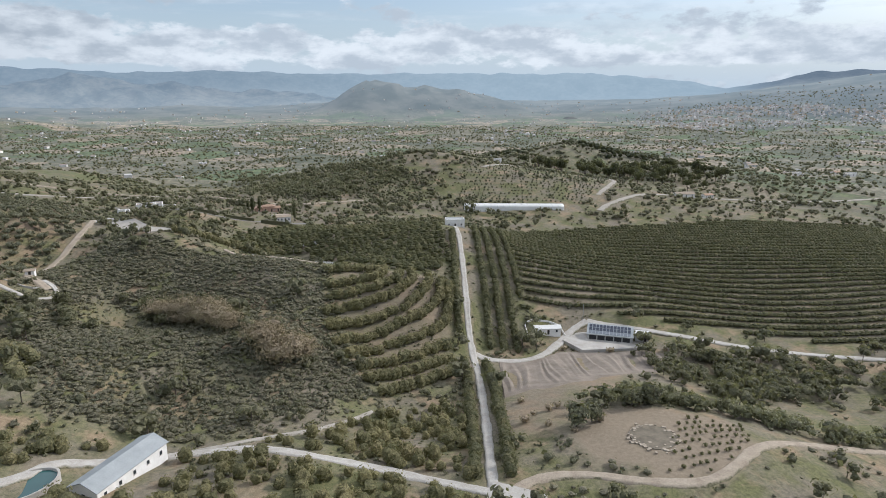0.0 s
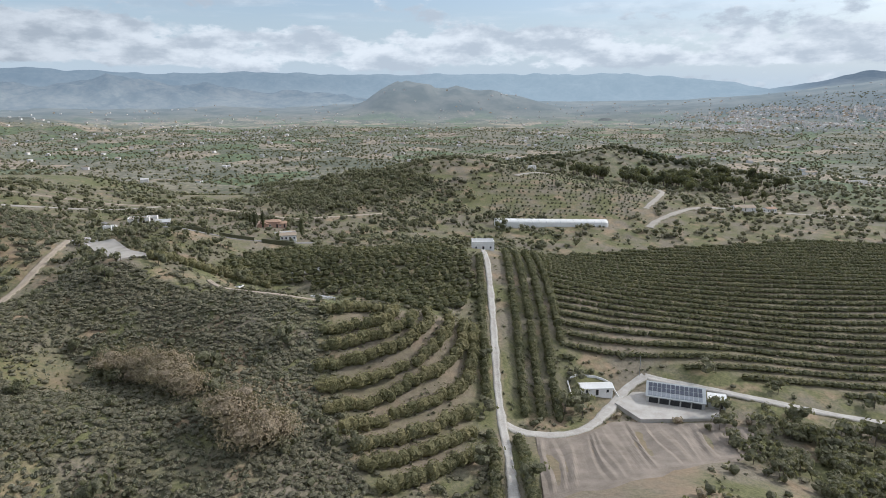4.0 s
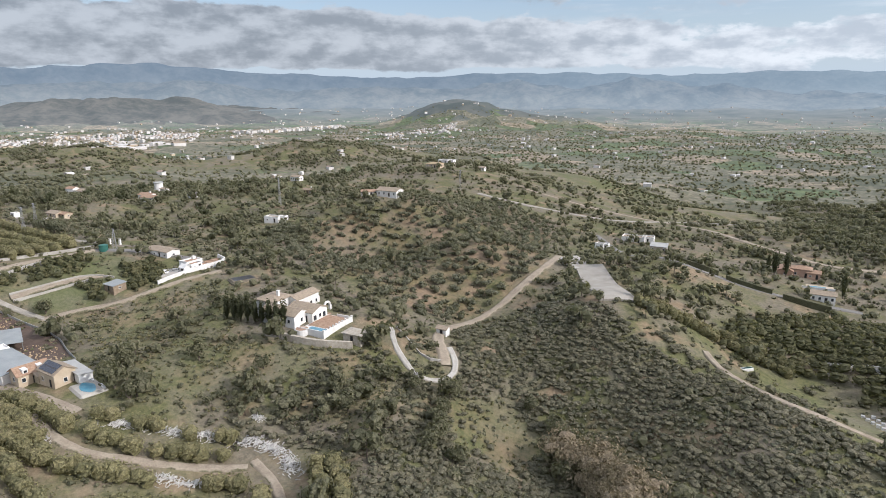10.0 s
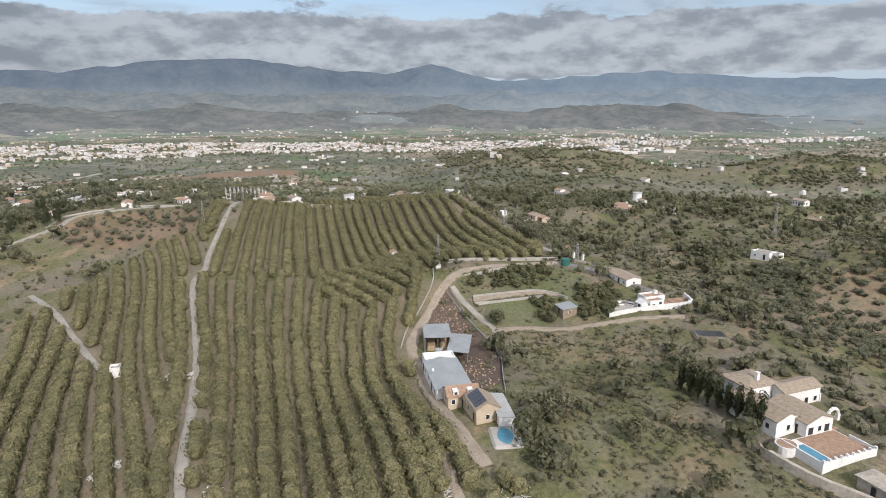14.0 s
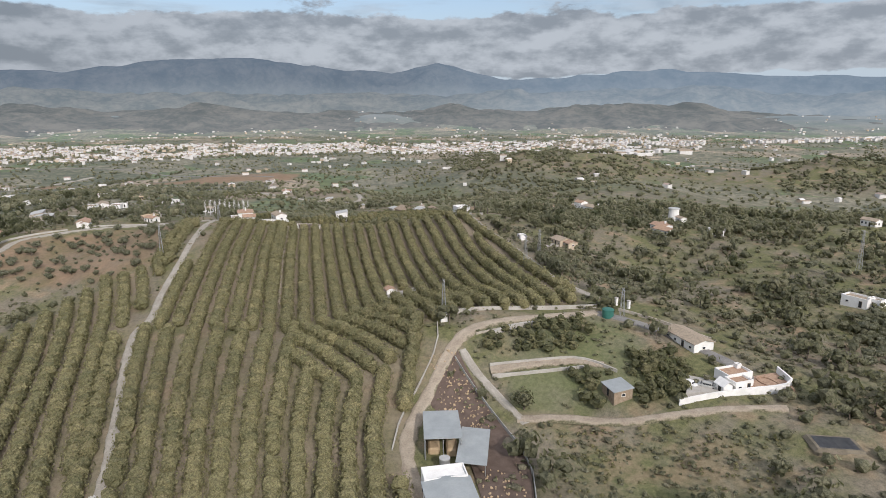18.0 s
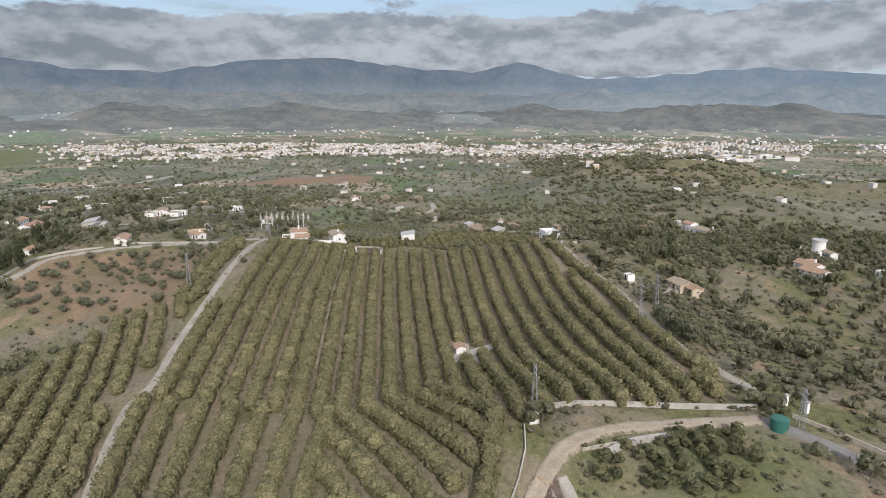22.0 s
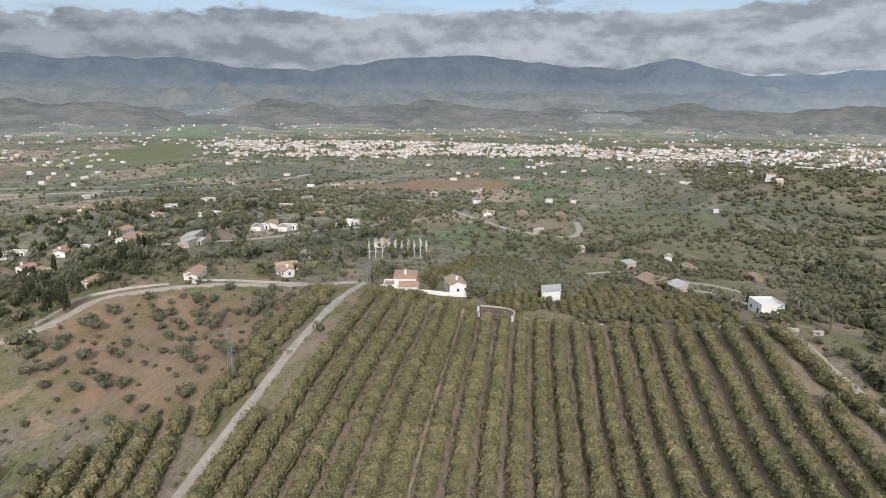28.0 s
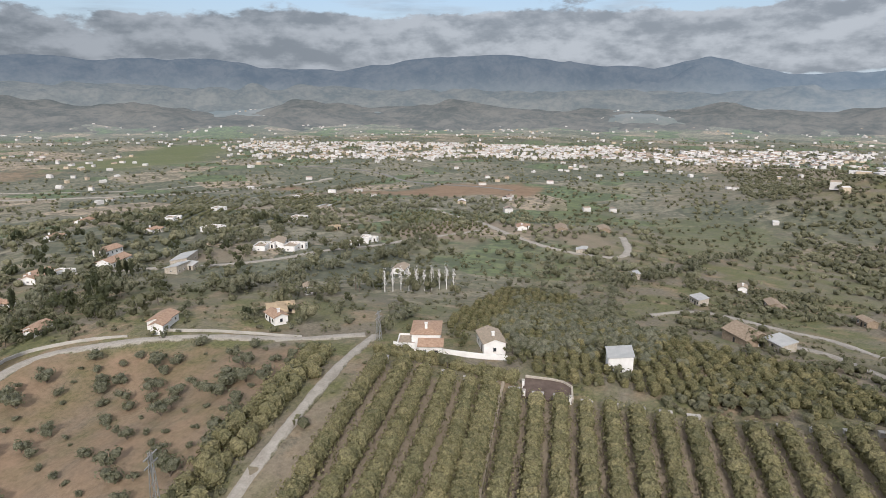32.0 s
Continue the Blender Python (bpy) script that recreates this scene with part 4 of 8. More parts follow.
def roof_hip(w, d, h, rise, over=0.4, thick=0.18):
    bm = bmesh.new()
    W, D = w / 2 + over, d / 2 + over
    run = max(0.3, w / 2 - d / 2)
    lo = [bm.verts.new(p) for p in ((-W, -D, h - 0.1), (W, -D, h - 0.1), (W, D, h - 0.1), (-W, D, h - 0.1))]
    up = [bm.verts.new(p) for p in ((-W, -D, h + thick - 0.1), (W, -D, h + thick - 0.1), (W, D, h + thick - 0.1), (-W, D, h + thick - 0.1))]
    a, b = bm.verts.new((-run, 0, h + rise)), bm.verts.new((run, 0, h + rise))
    bm.faces.new(lo[::-1])
    for i in range(4):
        j = (i + 1) % 4
        bm.faces.new((lo[i], lo[j], up[j], up[i]))
    bm.faces.new((up[0], up[1], b, a)), bm.faces.new((up[1], up[2], b))
    bm.faces.new((up[2], up[3], a, b)), bm.faces.new((up[3], up[0], a))
    return bm


def walls_gable(w, d, h, rise, deep=1.2):
    bm = bmesh.new()
    pts = ((-d / 2, -deep), (d / 2, -deep), (d / 2, h), (0, h + rise), (-d / 2, h))
    a = [bm.verts.new((-w / 2, y, z)) for y, z in pts]
    b = [bm.verts.new((w / 2, y, z)) for y, z in pts]
    bm.faces.new(a[::-1]), bm.faces.new(b)
    for i in range(5):
        j = (i + 1) % 5
        bm.faces.new((a[i], a[j], b[j], b[i]))
    return bm


def opening(name, parent, x, y, z, w, h, face, mat, sill=True):
    """A window or door set in a wall: frame and pane. face: the wall's outward direction, +y, -y, +x or -x."""
    ax = {"-y": (1, 0), "+y": (1, 0), "-x": (0, 1), "+x": (0, 1)}[face]
    out = {"-y": (0, -1), "+y": (0, 1), "-x": (-1, 0), "+x": (1, 0)}[face]

    def plate(half, z0, z1, back, front):
        xs = sorted((x - ax[0] * half + out[0] * back, x + ax[0] * half + out[0] * front))
        ys = sorted((y - ax[1] * half + out[1] * back, y + ax[1] * half + out[1] * front))
        return xs[0], xs[1], ys[0], ys[1], z0, z1
    f = part(name, box(*plate(w / 2, z, z + h, -0.1, 0.05)), MAT["wood"] if name == "door" else MAT["white"], parent)
    part("pane" if name == "window" else "panel", box(*plate(w / 2 - 0.09, z + 0.09, z + h - 0.09, -0.05, 0.07)), mat, f)
    if sill and name == "window":
        part("sill", box(*plate(w / 2 + 0.08, z - 0.08, z, -0.1, 0.14)), MAT["stone"], f)


def block(top, w, d, h, roof="gable", wall="white", tile="tile", rise=None, windows=2, door=True, chimney=False, at=(0, 0), deep=1.5, faces=("-y", "+y"), story=1, turned=0):
    """One volume of a house at a place within it: wall, roof, windows, door, chimney."""
    holder = top
    ox, oy = at
    made = []
    before = set(top.children)
    rise = rise if rise is not None else d * 0.19
    if roof == "gable":
        made.append(part("wall", walls_gable(w, d, h, rise, deep), MAT[wall], holder))
        made.append(part("roof", roof_gable(w, d, h, rise), MAT[tile], holder))
    elif roof == "hip":
        made.append(part("wall", box(-w / 2, w / 2, -d / 2, d / 2, -deep, h), MAT[wall], holder))
        made.append(part("roof", roof_hip(w, d, h, rise), MAT[tile], holder))
    elif roof == "shed":
        bm = box(-w / 2, w / 2, -d / 2, d / 2, -deep, h)
        bm.verts.ensure_lookup_table()
        for v in bm.verts:
            if v.co.z > 0 and v.co.y > 0:
                v.co.z += rise
        made.append(part("wall", bm, MAT[wall], holder))
        bm = box(-w / 2 - 0.3, w / 2 + 0.3, -d / 2 - 0.3, d / 2 + 0.3, h + 0.02, h + 0.16)
        for v in bm.verts:
            v.co.z += rise * (v.co.y + d / 2) / d
        made.append(part("roof", bm, MAT[tile], holder))
    else:
        made.append(part("wall", box(-w / 2, w / 2, -d / 2, d / 2, -deep, h), MAT[wall], holder))
        made.append(part("roof", box(-w / 2 + 0.25, w / 2 - 0.25, -d / 2 + 0.25, d / 2 - 0.25, h - 0.2, h + 0.004), MAT[tile], holder))
        bm = bmesh.new()
        for x0, x1, y0, y1 in ((-w / 2, w / 2, -d / 2, -d / 2 + 0.25), (-w / 2, w / 2, d / 2 - 0.25, d / 2), (-w / 2, -w / 2 + 0.25, -d / 2 + 0.25, d / 2 - 0.25), (w / 2 - 0.25, w / 2, -d / 2 + 0.25, d / 2 - 0.25)):
            box(x0, x1, y0, y1, h + 0.004, h + 0.5, bm)
        made.append(part("parapet", bm, MAT[wall], holder))
    tall = 1.2 if h > 2.6 else 0.7
    for face in faces:
        for level in range(story):
            for k in range(windows):
                x = -w / 2 + w * (k + 0.5) / windows
                y = -d / 2 if face == "-y" else d / 2
                if door and k == windows // 2 and face == "-y" and level == 0:
                    opening("door", holder, x, y, 0.0, 1.0, 2.1, face, MAT["dark"])
                else:
                    opening("window", holder, x, y, 0.95 + level * 2.8, 1.0, tall, face, MAT["glass"])
    if d > 4:
        for face, x in (("-x", -w / 2), ("+x", w / 2)):
            opening("window", holder, x, 0.0, 0.95, 1.0, tall, face, MAT["glass"])
    if chimney:
        bm = box(w * 0.25 - 0.35, w * 0.25 + 0.35, -0.35, 0.35, h - 0.2, h + rise + 1.1)
        box(w * 0.25 - 0.45, w * 0.25 + 0.45, -0.45, 0.45, h + rise + 1.1, h + rise + 1.25, bm)
        part("chimney", bm, MAT["white"], holder)
    for ob in top.children:
        if ob not in before:
            ob.matrix_basis = pose(ox, oy, 0, 0, 0, turned)
    return made


KEEP_CLEAR = [(-357, 114, 5), (-362, 113, 3.5), (-349, 111, 3.5), (-361, 120, 3.5), (-352, 116, 3.5)]


def house(x, y, turn, w, d, h, label, roof="gable", wall="white", tile="tile", clear=None, sink=0.0, **more):
    top = thing("house", x, y, turn, label, "house", sink=sink)
    block(top, w, d, h, roof, wall, tile, **more)
    KEEP_CLEAR.append((x, y, clear or max(w, d) * 0.62))
    return top


def wall_run(name, line, high, thick, mat, label, category, step=3.0):
    """A wall that follows the ground."""
    p = resample(line, step, 1)
    t = np.gradient(p, axis=0)
    t /= np.hypot(t[:, 0], t[:, 1])[:, None] + 1e-9
    s = np.stack([-t[:, 1], t[:, 0]], 1) * thick / 2
    z = ground(p[:, 0], p[:, 1])
    ring = [np.c_[p + s, z - 0.6], np.c_[p + s, z + high], np.c_[p - s, z + high], np.c_[p - s, z - 0.6]]
    v = np.stack(ring, 1).reshape(-1, 3)
    f = []
    for i in range(len(p) - 1):
        for k in range(4):
            a, b = i * 4 + k, i * 4 + (k + 1) % 4
            f.append((a, b, b + 4, a + 4))
    n = len(p) * 4
    f += [(0, 3, 2, 1), (n - 4, n - 3, n - 2, n - 1)]
    return tagged(new(name, mesh_of(name, v, f, [mat])), label, category, kind="structure")


# ---- the yard pad and cleared ground ----
patch("pavement", PAD, MAT["gravel"], 0.55, "bare pale gravel pad sloping down the hilltop", "pad")
slab("pavement", [(-172, 319), (-168, 328), (-184, 337), (-189, 326)], MAT["concrete"], 0.4, 3.0, "pale concrete turning place by the track", "pad")
slab("pavement", [(52, 252), (60, 262), (88, 252), (84, 243), (58, 241)], MAT["concrete"], 0.5, 2.5, "pale concrete yard before the packing shed", "yard")
slab("pavement", [(9, 119), (12, 129), (24, 124), (22, 117)], MAT["concrete"], 0.5, 2.0, "pale concrete junction at the foot of the avenue", "yard")
for quad in (((-365, 111), (-363, 114.5), (-354, 116), (-355, 111.5)), ((-357, 112), (-355, 116), (-345, 110.5), (-346, 108)), ((-358, 114.5), (-354, 116), (-361, 123.5), (-364, 121.5)), ((-356, 112), (-357, 117), (-349, 119), (-349, 114))):
    patch("clearing", quad, MAT["concrete"], 0.5, "pale stony clearing among the rows", "clearing", 6)

def clay_bank(upper, lower, label, n=150, m=14, deep=0.7):
    """A bare eroded bank: gullies run down it from the upper edge to the lower one."""
    u, w = np.meshgrid(np.linspace(0, 1, n), np.linspace(0, 1, m), indexing="ij")
    a, b = resample(upper, 1.0, 1), resample(lower, 1.0, 1)
    at = lambda line: np.stack([np.interp(u[:, 0], np.linspace(0, 1, len(line)), line[:, k]) for k in (0, 1)], 1)
    p = at(a)[:, None] * (1 - w[..., None]) + at(b)[:, None] * w[..., None]
    rng = np.random.RandomState(41)
    rill = np.interp(u * 62 + 0.7 * np.sin(w * 5 + u * 23), np.arange(66), rng.uniform(-1, 0.55, 66))
    z = ground(p[..., 0], p[..., 1]) + 0.5 + deep * rill * np.sin(np.pi * np.clip(w * 1.1, 0, 1)) ** 0.6
    z[0], z[-1], z[:, -1] = z[0] - 0.9, z[-1] - 0.9, z[:, -1] - 0.9
    return tagged(new("clay_bank", mesh_of("clay_bank", np.concatenate([p, z[..., None]], -1).reshape(-1, 3), grid_faces(n, m), [MAT["clay"]])), label, "bank", kind="structure")


MAT["clay"] = plain("bare_eroded_clay", (0.155, 0.128, 0.100), (0.255, 0.215, 0.172), 0.22, 0.95, bump=0.5)
clay_bank([(22, 227.5), (31, 227), (41, 233), (50, 242), (64, 240.5), (84, 240), (92, 237)], [(20, 186), (30, 190), (40, 192), (52, 200), (64, 206), (76, 214), (90, 222)], "bare grey-brown eroded clay bank below the road")

# ---- the valley ----
top = house(-74.3, 127.5, 73, 21, 7.6, 3.2, "long white barn with a grey sheet-metal roof", tile="metal", windows=5, door=False, rise=1.6)
top = thing("greenhouse", 57, 478, 35, "long white plastic tunnel greenhouse", "greenhouse", sink=0.3)
bm = bmesh.new()
rows = []
for x in np.linspace(-38, 38, 25):
    ring = []
    for k in range(11):
        a = math.pi * k / 10
        ring.append(bm.verts.new((x, -math.cos(a) * 4.2, 1.0 + math.sin(a) * 2.0)))
    rows.append([bm.verts.new((x, -4.2, -3))] + ring + [bm.verts.new((x, 4.2, -3))])
for a, b in zip(rows, rows[1:]):
    for k in range(12):
        bm.faces.new((a[k], b[k], b[k + 1], a[k + 1]))
bm.faces.new(rows[0]), bm.faces.new(rows[-1][::-1])
top.matrix_basis = pose(54, 463, 17.6, 0, 1.8, 10)
part("cover", bm, MAT["plastic"], top, smooth_faces=True)
for i, x in enumerate(np.linspace(-38, 38, 17)):
    part("hoop", tube([(x, -math.cos(math.pi * k / 8) * 4.24, 1.0 + math.sin(math.pi * k / 8) * 2.04) for k in range(9)], 0.06, 4), MAT["steel"], top)
KEEP_CLEAR += [(56 + dx * 0.97, 466 + dx * 0.24, 9) for dx in (-45, -30, -15, 0, 15, 30, 45)]

top = thing("packing_shed", 73, 254.5, -16, "long packing shed with dark solar panels on its roof", "building")
block(top, 19, 7.6, 2.9, "shed", "dull_metal", "metal", rise=1.9, windows=0, door=False)
# near-black panels on the closed front stand in for shaded open bays
for k in range(5):
    part("bay_shade", box(-8.6 + k * 3.5, -5.6 + k * 3.5, -3.86, -3.7, 0.0, 2.5), MAT["dark"], top, "dark panel standing in for a shaded shed opening")
for r in range(3):
    for c in range(12):
        x, y = -8.9 + c * 1.48, -3.5 + r * 2.35
        bm = box(x, x + 1.2, y, y + 2.0, 0.0, 0.06)
        for v in bm.verts:
            v.co.z += 3.12 + 1.9 * (v.co.y + 3.8) / 7.6
        # lowest row takes the paler cells with the painted sky reflection
        part("solar_panel", bm, MAT["cells"] if r else MAT["solar"], top)
KEEP_CLEAR.append((76, 258, 15))
top = thing("annex", 86, 251.5, -16, "low grey annex beside the packing shed", "building")
block(top, 5.5, 5, 2.4, "shed", "dull_metal", "plastic", rise=0.5, windows=2)
house(46, 257, 6, 11, 4.2, 2.7, "low white farm cabin with a pale roof", tile="plastic", windows=3, rise=0.7)
wall_run("wall", [(37, 252), (36, 262), (52, 265), (54, 256)], 0.9, 0.25, MAT["white"], "low white wall round a farm cabin", "wall")
house(7, 361, 4, 11, 8, 4.0, "flat-roofed grey farm building at the avenue's end", roof="flat", wall="white", tile="dull_metal", windows=3)
top = thing("utility_pole", 64, 268, 0, "plain steel utility pole by the shed", "pole")
part("shaft", tube([(0, 0, -1), (0, 0, 8)], 0.12), MAT["steel"], top)

def basin(x, y, rx, ry, turn, label, rim_mat, fill_mat, lift=0.5):
    top = thing("reservoir", x, y, turn, label, "reservoir", z=height(x, y) + lift)
    n = 28
    bm = bmesh.new()
    rings = []
    for k, z in ((1.0, -3.0), (1.0, 0.0), (0.93, 0.0), (0.9, -0.8)):
        rings.append([bm.verts.new((math.cos(6.2832 * i / n) * rx * k, math.sin(6.2832 * i / n) * ry * k, z)) for i in range(n)])
    for a, b in zip(rings, rings[1:]):
        for i in range(n):
            bm.faces.new((a[i], a[(i + 1) % n], b[(i + 1) % n], b[i]))
    part("rim", bm, rim_mat, top)
    bm = bmesh.new()
    bm.faces.new([bm.verts.new((math.cos(6.2832 * i / n) * rx * 0.92, math.sin(6.2832 * i / n) * ry * 0.92, -0.55)) for i in range(n)])
    part("water", bm, fill_mat, top)
    KEEP_CLEAR.append((x, y, max(rx, ry) + 1))
    return top


basin(-90, 118, 7.0, 5.2, 60, "irrigation reservoir of dark green water with a pale rim", MAT["concrete"], MAT["water"])
basin(-122, 134, 12.0, 7.5, 25, "irrigation reservoir of dark green water with a pale rim", MAT["concrete"], MAT["water"], 0.9)

# ---- the white villa on the slope ----
top = thing("villa", -192, 206, 20, "rambling whitewashed villa with weathered tile roofs", "villa", sink=0.2)
block(top, 12.5, 6.4, 3.4, "gable", "white", "old_tile", windows=3, at=(-3.4, -4.4), rise=1.3, chimney=False)
block(top, 9.4, 7.2, 3.2, "gable", "white", "old_tile", windows=2, at=(0.6, 1.2), rise=1.3)
block(top, 7.4, 8.2, 5.0, "hip", "white", "old_tile", windows=2, at=(-11.6, 0.2), rise=1.2, chimney=True)
block(top, 10.5, 4.8, 4.2, "gable", "white", "old_tile", windows=4, at=(-7.0, 8.2), rise=0.9, turned=90)
# dark discs on the wall stand in for the shade inside arches
for y in (4.6, 6.4):
    part("arch_shade", tube([(-4.65, y, 1.6), (-4.55, y, 1.6)], 0.75, 12), MAT["dark"], top, "dark disc standing in for shade inside an arch")
for y in (-1.2, 3.2):
    opening("window", top, 5.3, y, 0.5, 1.5, 1.7, "+x", MAT["glass"])
part("passage_wall", box(-9.2, -4.4, 13.4, 13.7, -2.0, 2.4), MAT["white"], top)
part("terrace", box(5.0, 14.1, -8.6, 5.6, -5.0, 0.25), MAT["white"], top)
part("paving", box(5.3, 13.8, -4.8, 5.3, 0.25, 0.31), MAT["tile"], top, "reddish tiled terrace paving")
part("pool_edge", box(6.6, 13.8, -8.3, -4.9, 0.25, 0.36), MAT["white"], top)
part("pool", box(7.2, 13.3, -7.8, -5.2, 0.3, 0.40, bevel=0.03), MAT["pool"], top, "narrow blue terrace pool")
bm = bmesh.new()
for x0, x1, y0, y1 in ((5.0, 14.1, -8.6, -8.35), (13.85, 14.1, -8.35, 5.6), (8.5, 13.85, 5.35, 5.6)):
    box(x0, x1, y0, y1, 0.25, 1.0, bm)
for k in range(10):
    box(13.7, 14.2, -8.6 + k * 1.52, -8.2 + k * 1.52, 1.0, 1.45, bm)
part("parapet", bm, MAT["white"], top)
bm = bmesh.new()
arch = [(math.cos(math.pi * k / 8), math.sin(math.pi * k / 8)) for k in range(9)]
for (ax, az), (bx, bz) in zip(arch, arch[1:]):
    tube([(2.4, 8.6 + ax * 1.5, 1.5 + az * 1.5), (2.4, 8.6 + bx * 1.5, 1.5 + bz * 1.5)], 0.38, 6, bm)
for y in (7.1, 10.1):
    box(2.05, 2.75, y - 0.4, y + 0.4, -2.0, 1.6, bm)
part("archway", bm, MAT["white"], top, "white arched garden gateway")
part("bastion", tube([(6.3, -8.6, -4.5), (6.3, -8.6, 0.7)], 2.1, 16), MAT["white"], top)
part("bastion_floor", tube([(6.3, -8.6, 0.7), (6.3, -8.6, 0.74)], 1.8, 16), MAT["tile"], top)
part("court", box(-8, 5, 5.0, 7.4, -2, 0.1), MAT["tile"], top, "tiled court behind the villa")
KEEP_CLEAR += [(-194, 206, 10), (-206, 205, 9), (-182, 208, 11), (-203, 212, 8), (-176, 208, 7)]
wall_run("wall", [(-190, 192.5), (-180.3, 196.4), (-174, 200.2), (-168, 207)], 1.8, 0.9, MAT["stone"], "dry stone retaining wall below the villa", "wall")
house(-170.5, 210, 20, 6, 4.2, 2.6, "round-topped stone outhouse below the villa", roof="hip", wall="stone", tile="stone", windows=1, rise=0.8)
top = house(-164, 238, 20, 3.2, 2.6, 2.2, "small white gatehouse at the foot of the track", wall="white", tile="old_tile", windows=1)
wall_run("wall", [(-172, 226), (-163, 223.5), (-155, 222), (-152, 226)], 0.7, 0.3, MAT["concrete"], "low pale kerb wall along the villa drive", "wall")

# ---- the farmyard by the drive ----
MAT["mud"] = plain("dark_pen_mud", (0.075, 0.052, 0.040), (0.135, 0.098, 0.076), 0.5)
for quad in (((-290, 135.5), (-263, 145.5), (-259, 136.5), (-271, 128)), ((-263, 145.5), (-246.5, 151), (-243, 139), (-259, 136.5)), ((-246.5, 151), (-224, 149.5), (-217, 142), (-243, 139))):
    patch("pen_ground", quad, MAT["mud"], 0.3, "dark trodden mud of the animal pens", "pen", 8)
top = thing("open_barn", -255, 132.4, 3, "open-fronted barn with a pale sheet roof and straw inside", "barn")
bm = box(-6.6, 6.6, -4.1, 4.1, 4.3, 4.45)
for v in bm.verts:
    v.co.z += 0.04 * (v.co.x + 6.6)
part("roof", bm, MAT["metal"], top)
part("back_wall", box(-6.4, -6.2, -3.9, 3.9, -1, 4.25), MAT["dull_metal"], top)
part("side_wall", box(-6.2, 6.0, -4.0, -3.85, -1, 4.25), MAT["dull_metal"], top)
for x, y in ((6.3, -3.8), (6.3, 0), (6.3, 3.8), (0, 3.9), (-6, 3.9)):
    part("post", tube([(x, y, -1), (x, y, 4.35)], 0.12), MAT["steel"], top)
part("straw", box(-3, 4.4, -3.2, -0.6, -0.5, 1.3, bevel=0.4), MAT["straw"], top)
part("hay_stack", box(-2, 5.4, 0.8, 3.2, -0.5, 1.6, bevel=0.4), MAT["straw"], top)
top = thing("open_shelter", -249, 139.2, -7, "low open shelter with a pale grey sheet roof", "shelter")
bm = box(-7.2, 7.2, -3.2, 3.2, 2.9, 3.03)
for v in bm.verts:
    v.co.z += 0.05 * (3.2 - v.co.y)
part("roof", bm, MAT["metal"], top)
for x in (-6.8, 0, 6.8):
    for y in (-2.9, 2.9):
        part("post", tube([(x, y, -1), (x, y, 2.95 + 0.05 * (3.2 - y))], 0.1), MAT["steel"], top)
top = thing("warehouse", -227, 135, 11, "broad warehouse with a pale grey metal roof", "warehouse")
block(top, 18.5, 9.0, 3.2, "gable", "white", "metal", rise=0.5, windows=4)
for x, y in ((-2.5, -3.2), (-1.6, -3.4), (4.5, 2.0)):
    part("roof_light", box(x - 0.5, x + 0.5, y - 0.25, y + 0.25, 3.3, 3.62), MAT["white"], top)
top = thing("warehouse", -238.2, 132.9, 11, "white-roofed lean-to of the warehouse", "warehouse")
block(top, 4.4, 8.6, 3.7, "flat", "white", "white", windows=1)
top = thing("water_drum", -244.5, 133, 0, "upright grey steel drum between the barns", "tank")
part("shell", tube([(0, 0, -0.3), (0, 0, 3.0)], 1.1, 16), MAT["steel"], top)
part("lid", tube([(0, 0, 3.0), (0, 0, 3.15)], 1.16, 16), MAT["dull_metal"], top)
top = thing("farmhouse", -214.6, 138.3, 101, "cream farmhouse with a pink tile roof and two white dormers", "house")
block(top, 7.6, 5.2, 3.0, "gable", "cream", "tile", windows=3, rise=1.5)
for x in (-1.9, 1.7):
    dormer = part("dormer", box(x - 0.65, x + 0.65, -2.5, -0.7, 3.0, 4.3, bevel=0.05), MAT["white"], top, "white dormer with a dark window")
    part("pane", box(x - 0.35, x + 0.35, -2.56, -2.48, 3.35, 3.95), MAT["glass"], dormer)
block(top, 4.0, 2.6, 2.3, "shed", "cream", "old_tile", windows=1, at=(1.8, -4.0), rise=0.5)
top = thing("farmhouse", -206, 142.8, 15, "small cream farmhouse with solar panels on its roof", "house")
block(top, 7.4, 5.4, 3.6, "gable", "cream", "old_tile", windows=2, rise=1.5)
for c in range(4):
    for r in range(2):
        x, y = -3.3 + c * 1.65, -2.7 + r * 1.32
        bm = box(x, x + 1.55, y, y + 1.22, 0, 0.06)
        for v in bm.verts:
            v.co.z += 3.6 + 0.30 + 1.5 * (v.co.y + 2.7) / 2.7
        part("solar_panel", bm, MAT["cells"], top, "dark blue solar panel")
top = thing("lean_to", -205.8, 147.0, 8, "long grey sheet-roofed lean-to beside the farmhouse", "shed")
block(top, 11.5, 3.4, 2.5, "shed", "white", "dull_metal", windows=2, rise=-0.4)
top = thing("swimming_pool", -196, 147, 5, "small blue swimming pool with pale stone edging", "pool", z=height(-195.5, 147) + 0.35)
part("coping", box(-4.4, 4.4, -3.2, 3.4, -1.5, 0.0, bevel=0.5), MAT["concrete"], top)
bm = bmesh.new()
ringed = [(3.1 * math.cos(a) * (1 + 0.12 * math.cos(2 * a)), 1.75 * math.sin(a) * (1 - 0.18 * math.sin(a) * math.cos(a)), z) for z in (-0.3, 0.03) for a in [6.2832 * k / 24 for k in range(24)]]
vs = [bm.verts.new(p) for p in ringed]
bm.faces.new(vs[24:])
for k in range(24):
    bm.faces.new((vs[k], vs[(k + 1) % 24], vs[24 + (k + 1) % 24], vs[24 + k]))
part("water", bm, MAT["pool"], top)
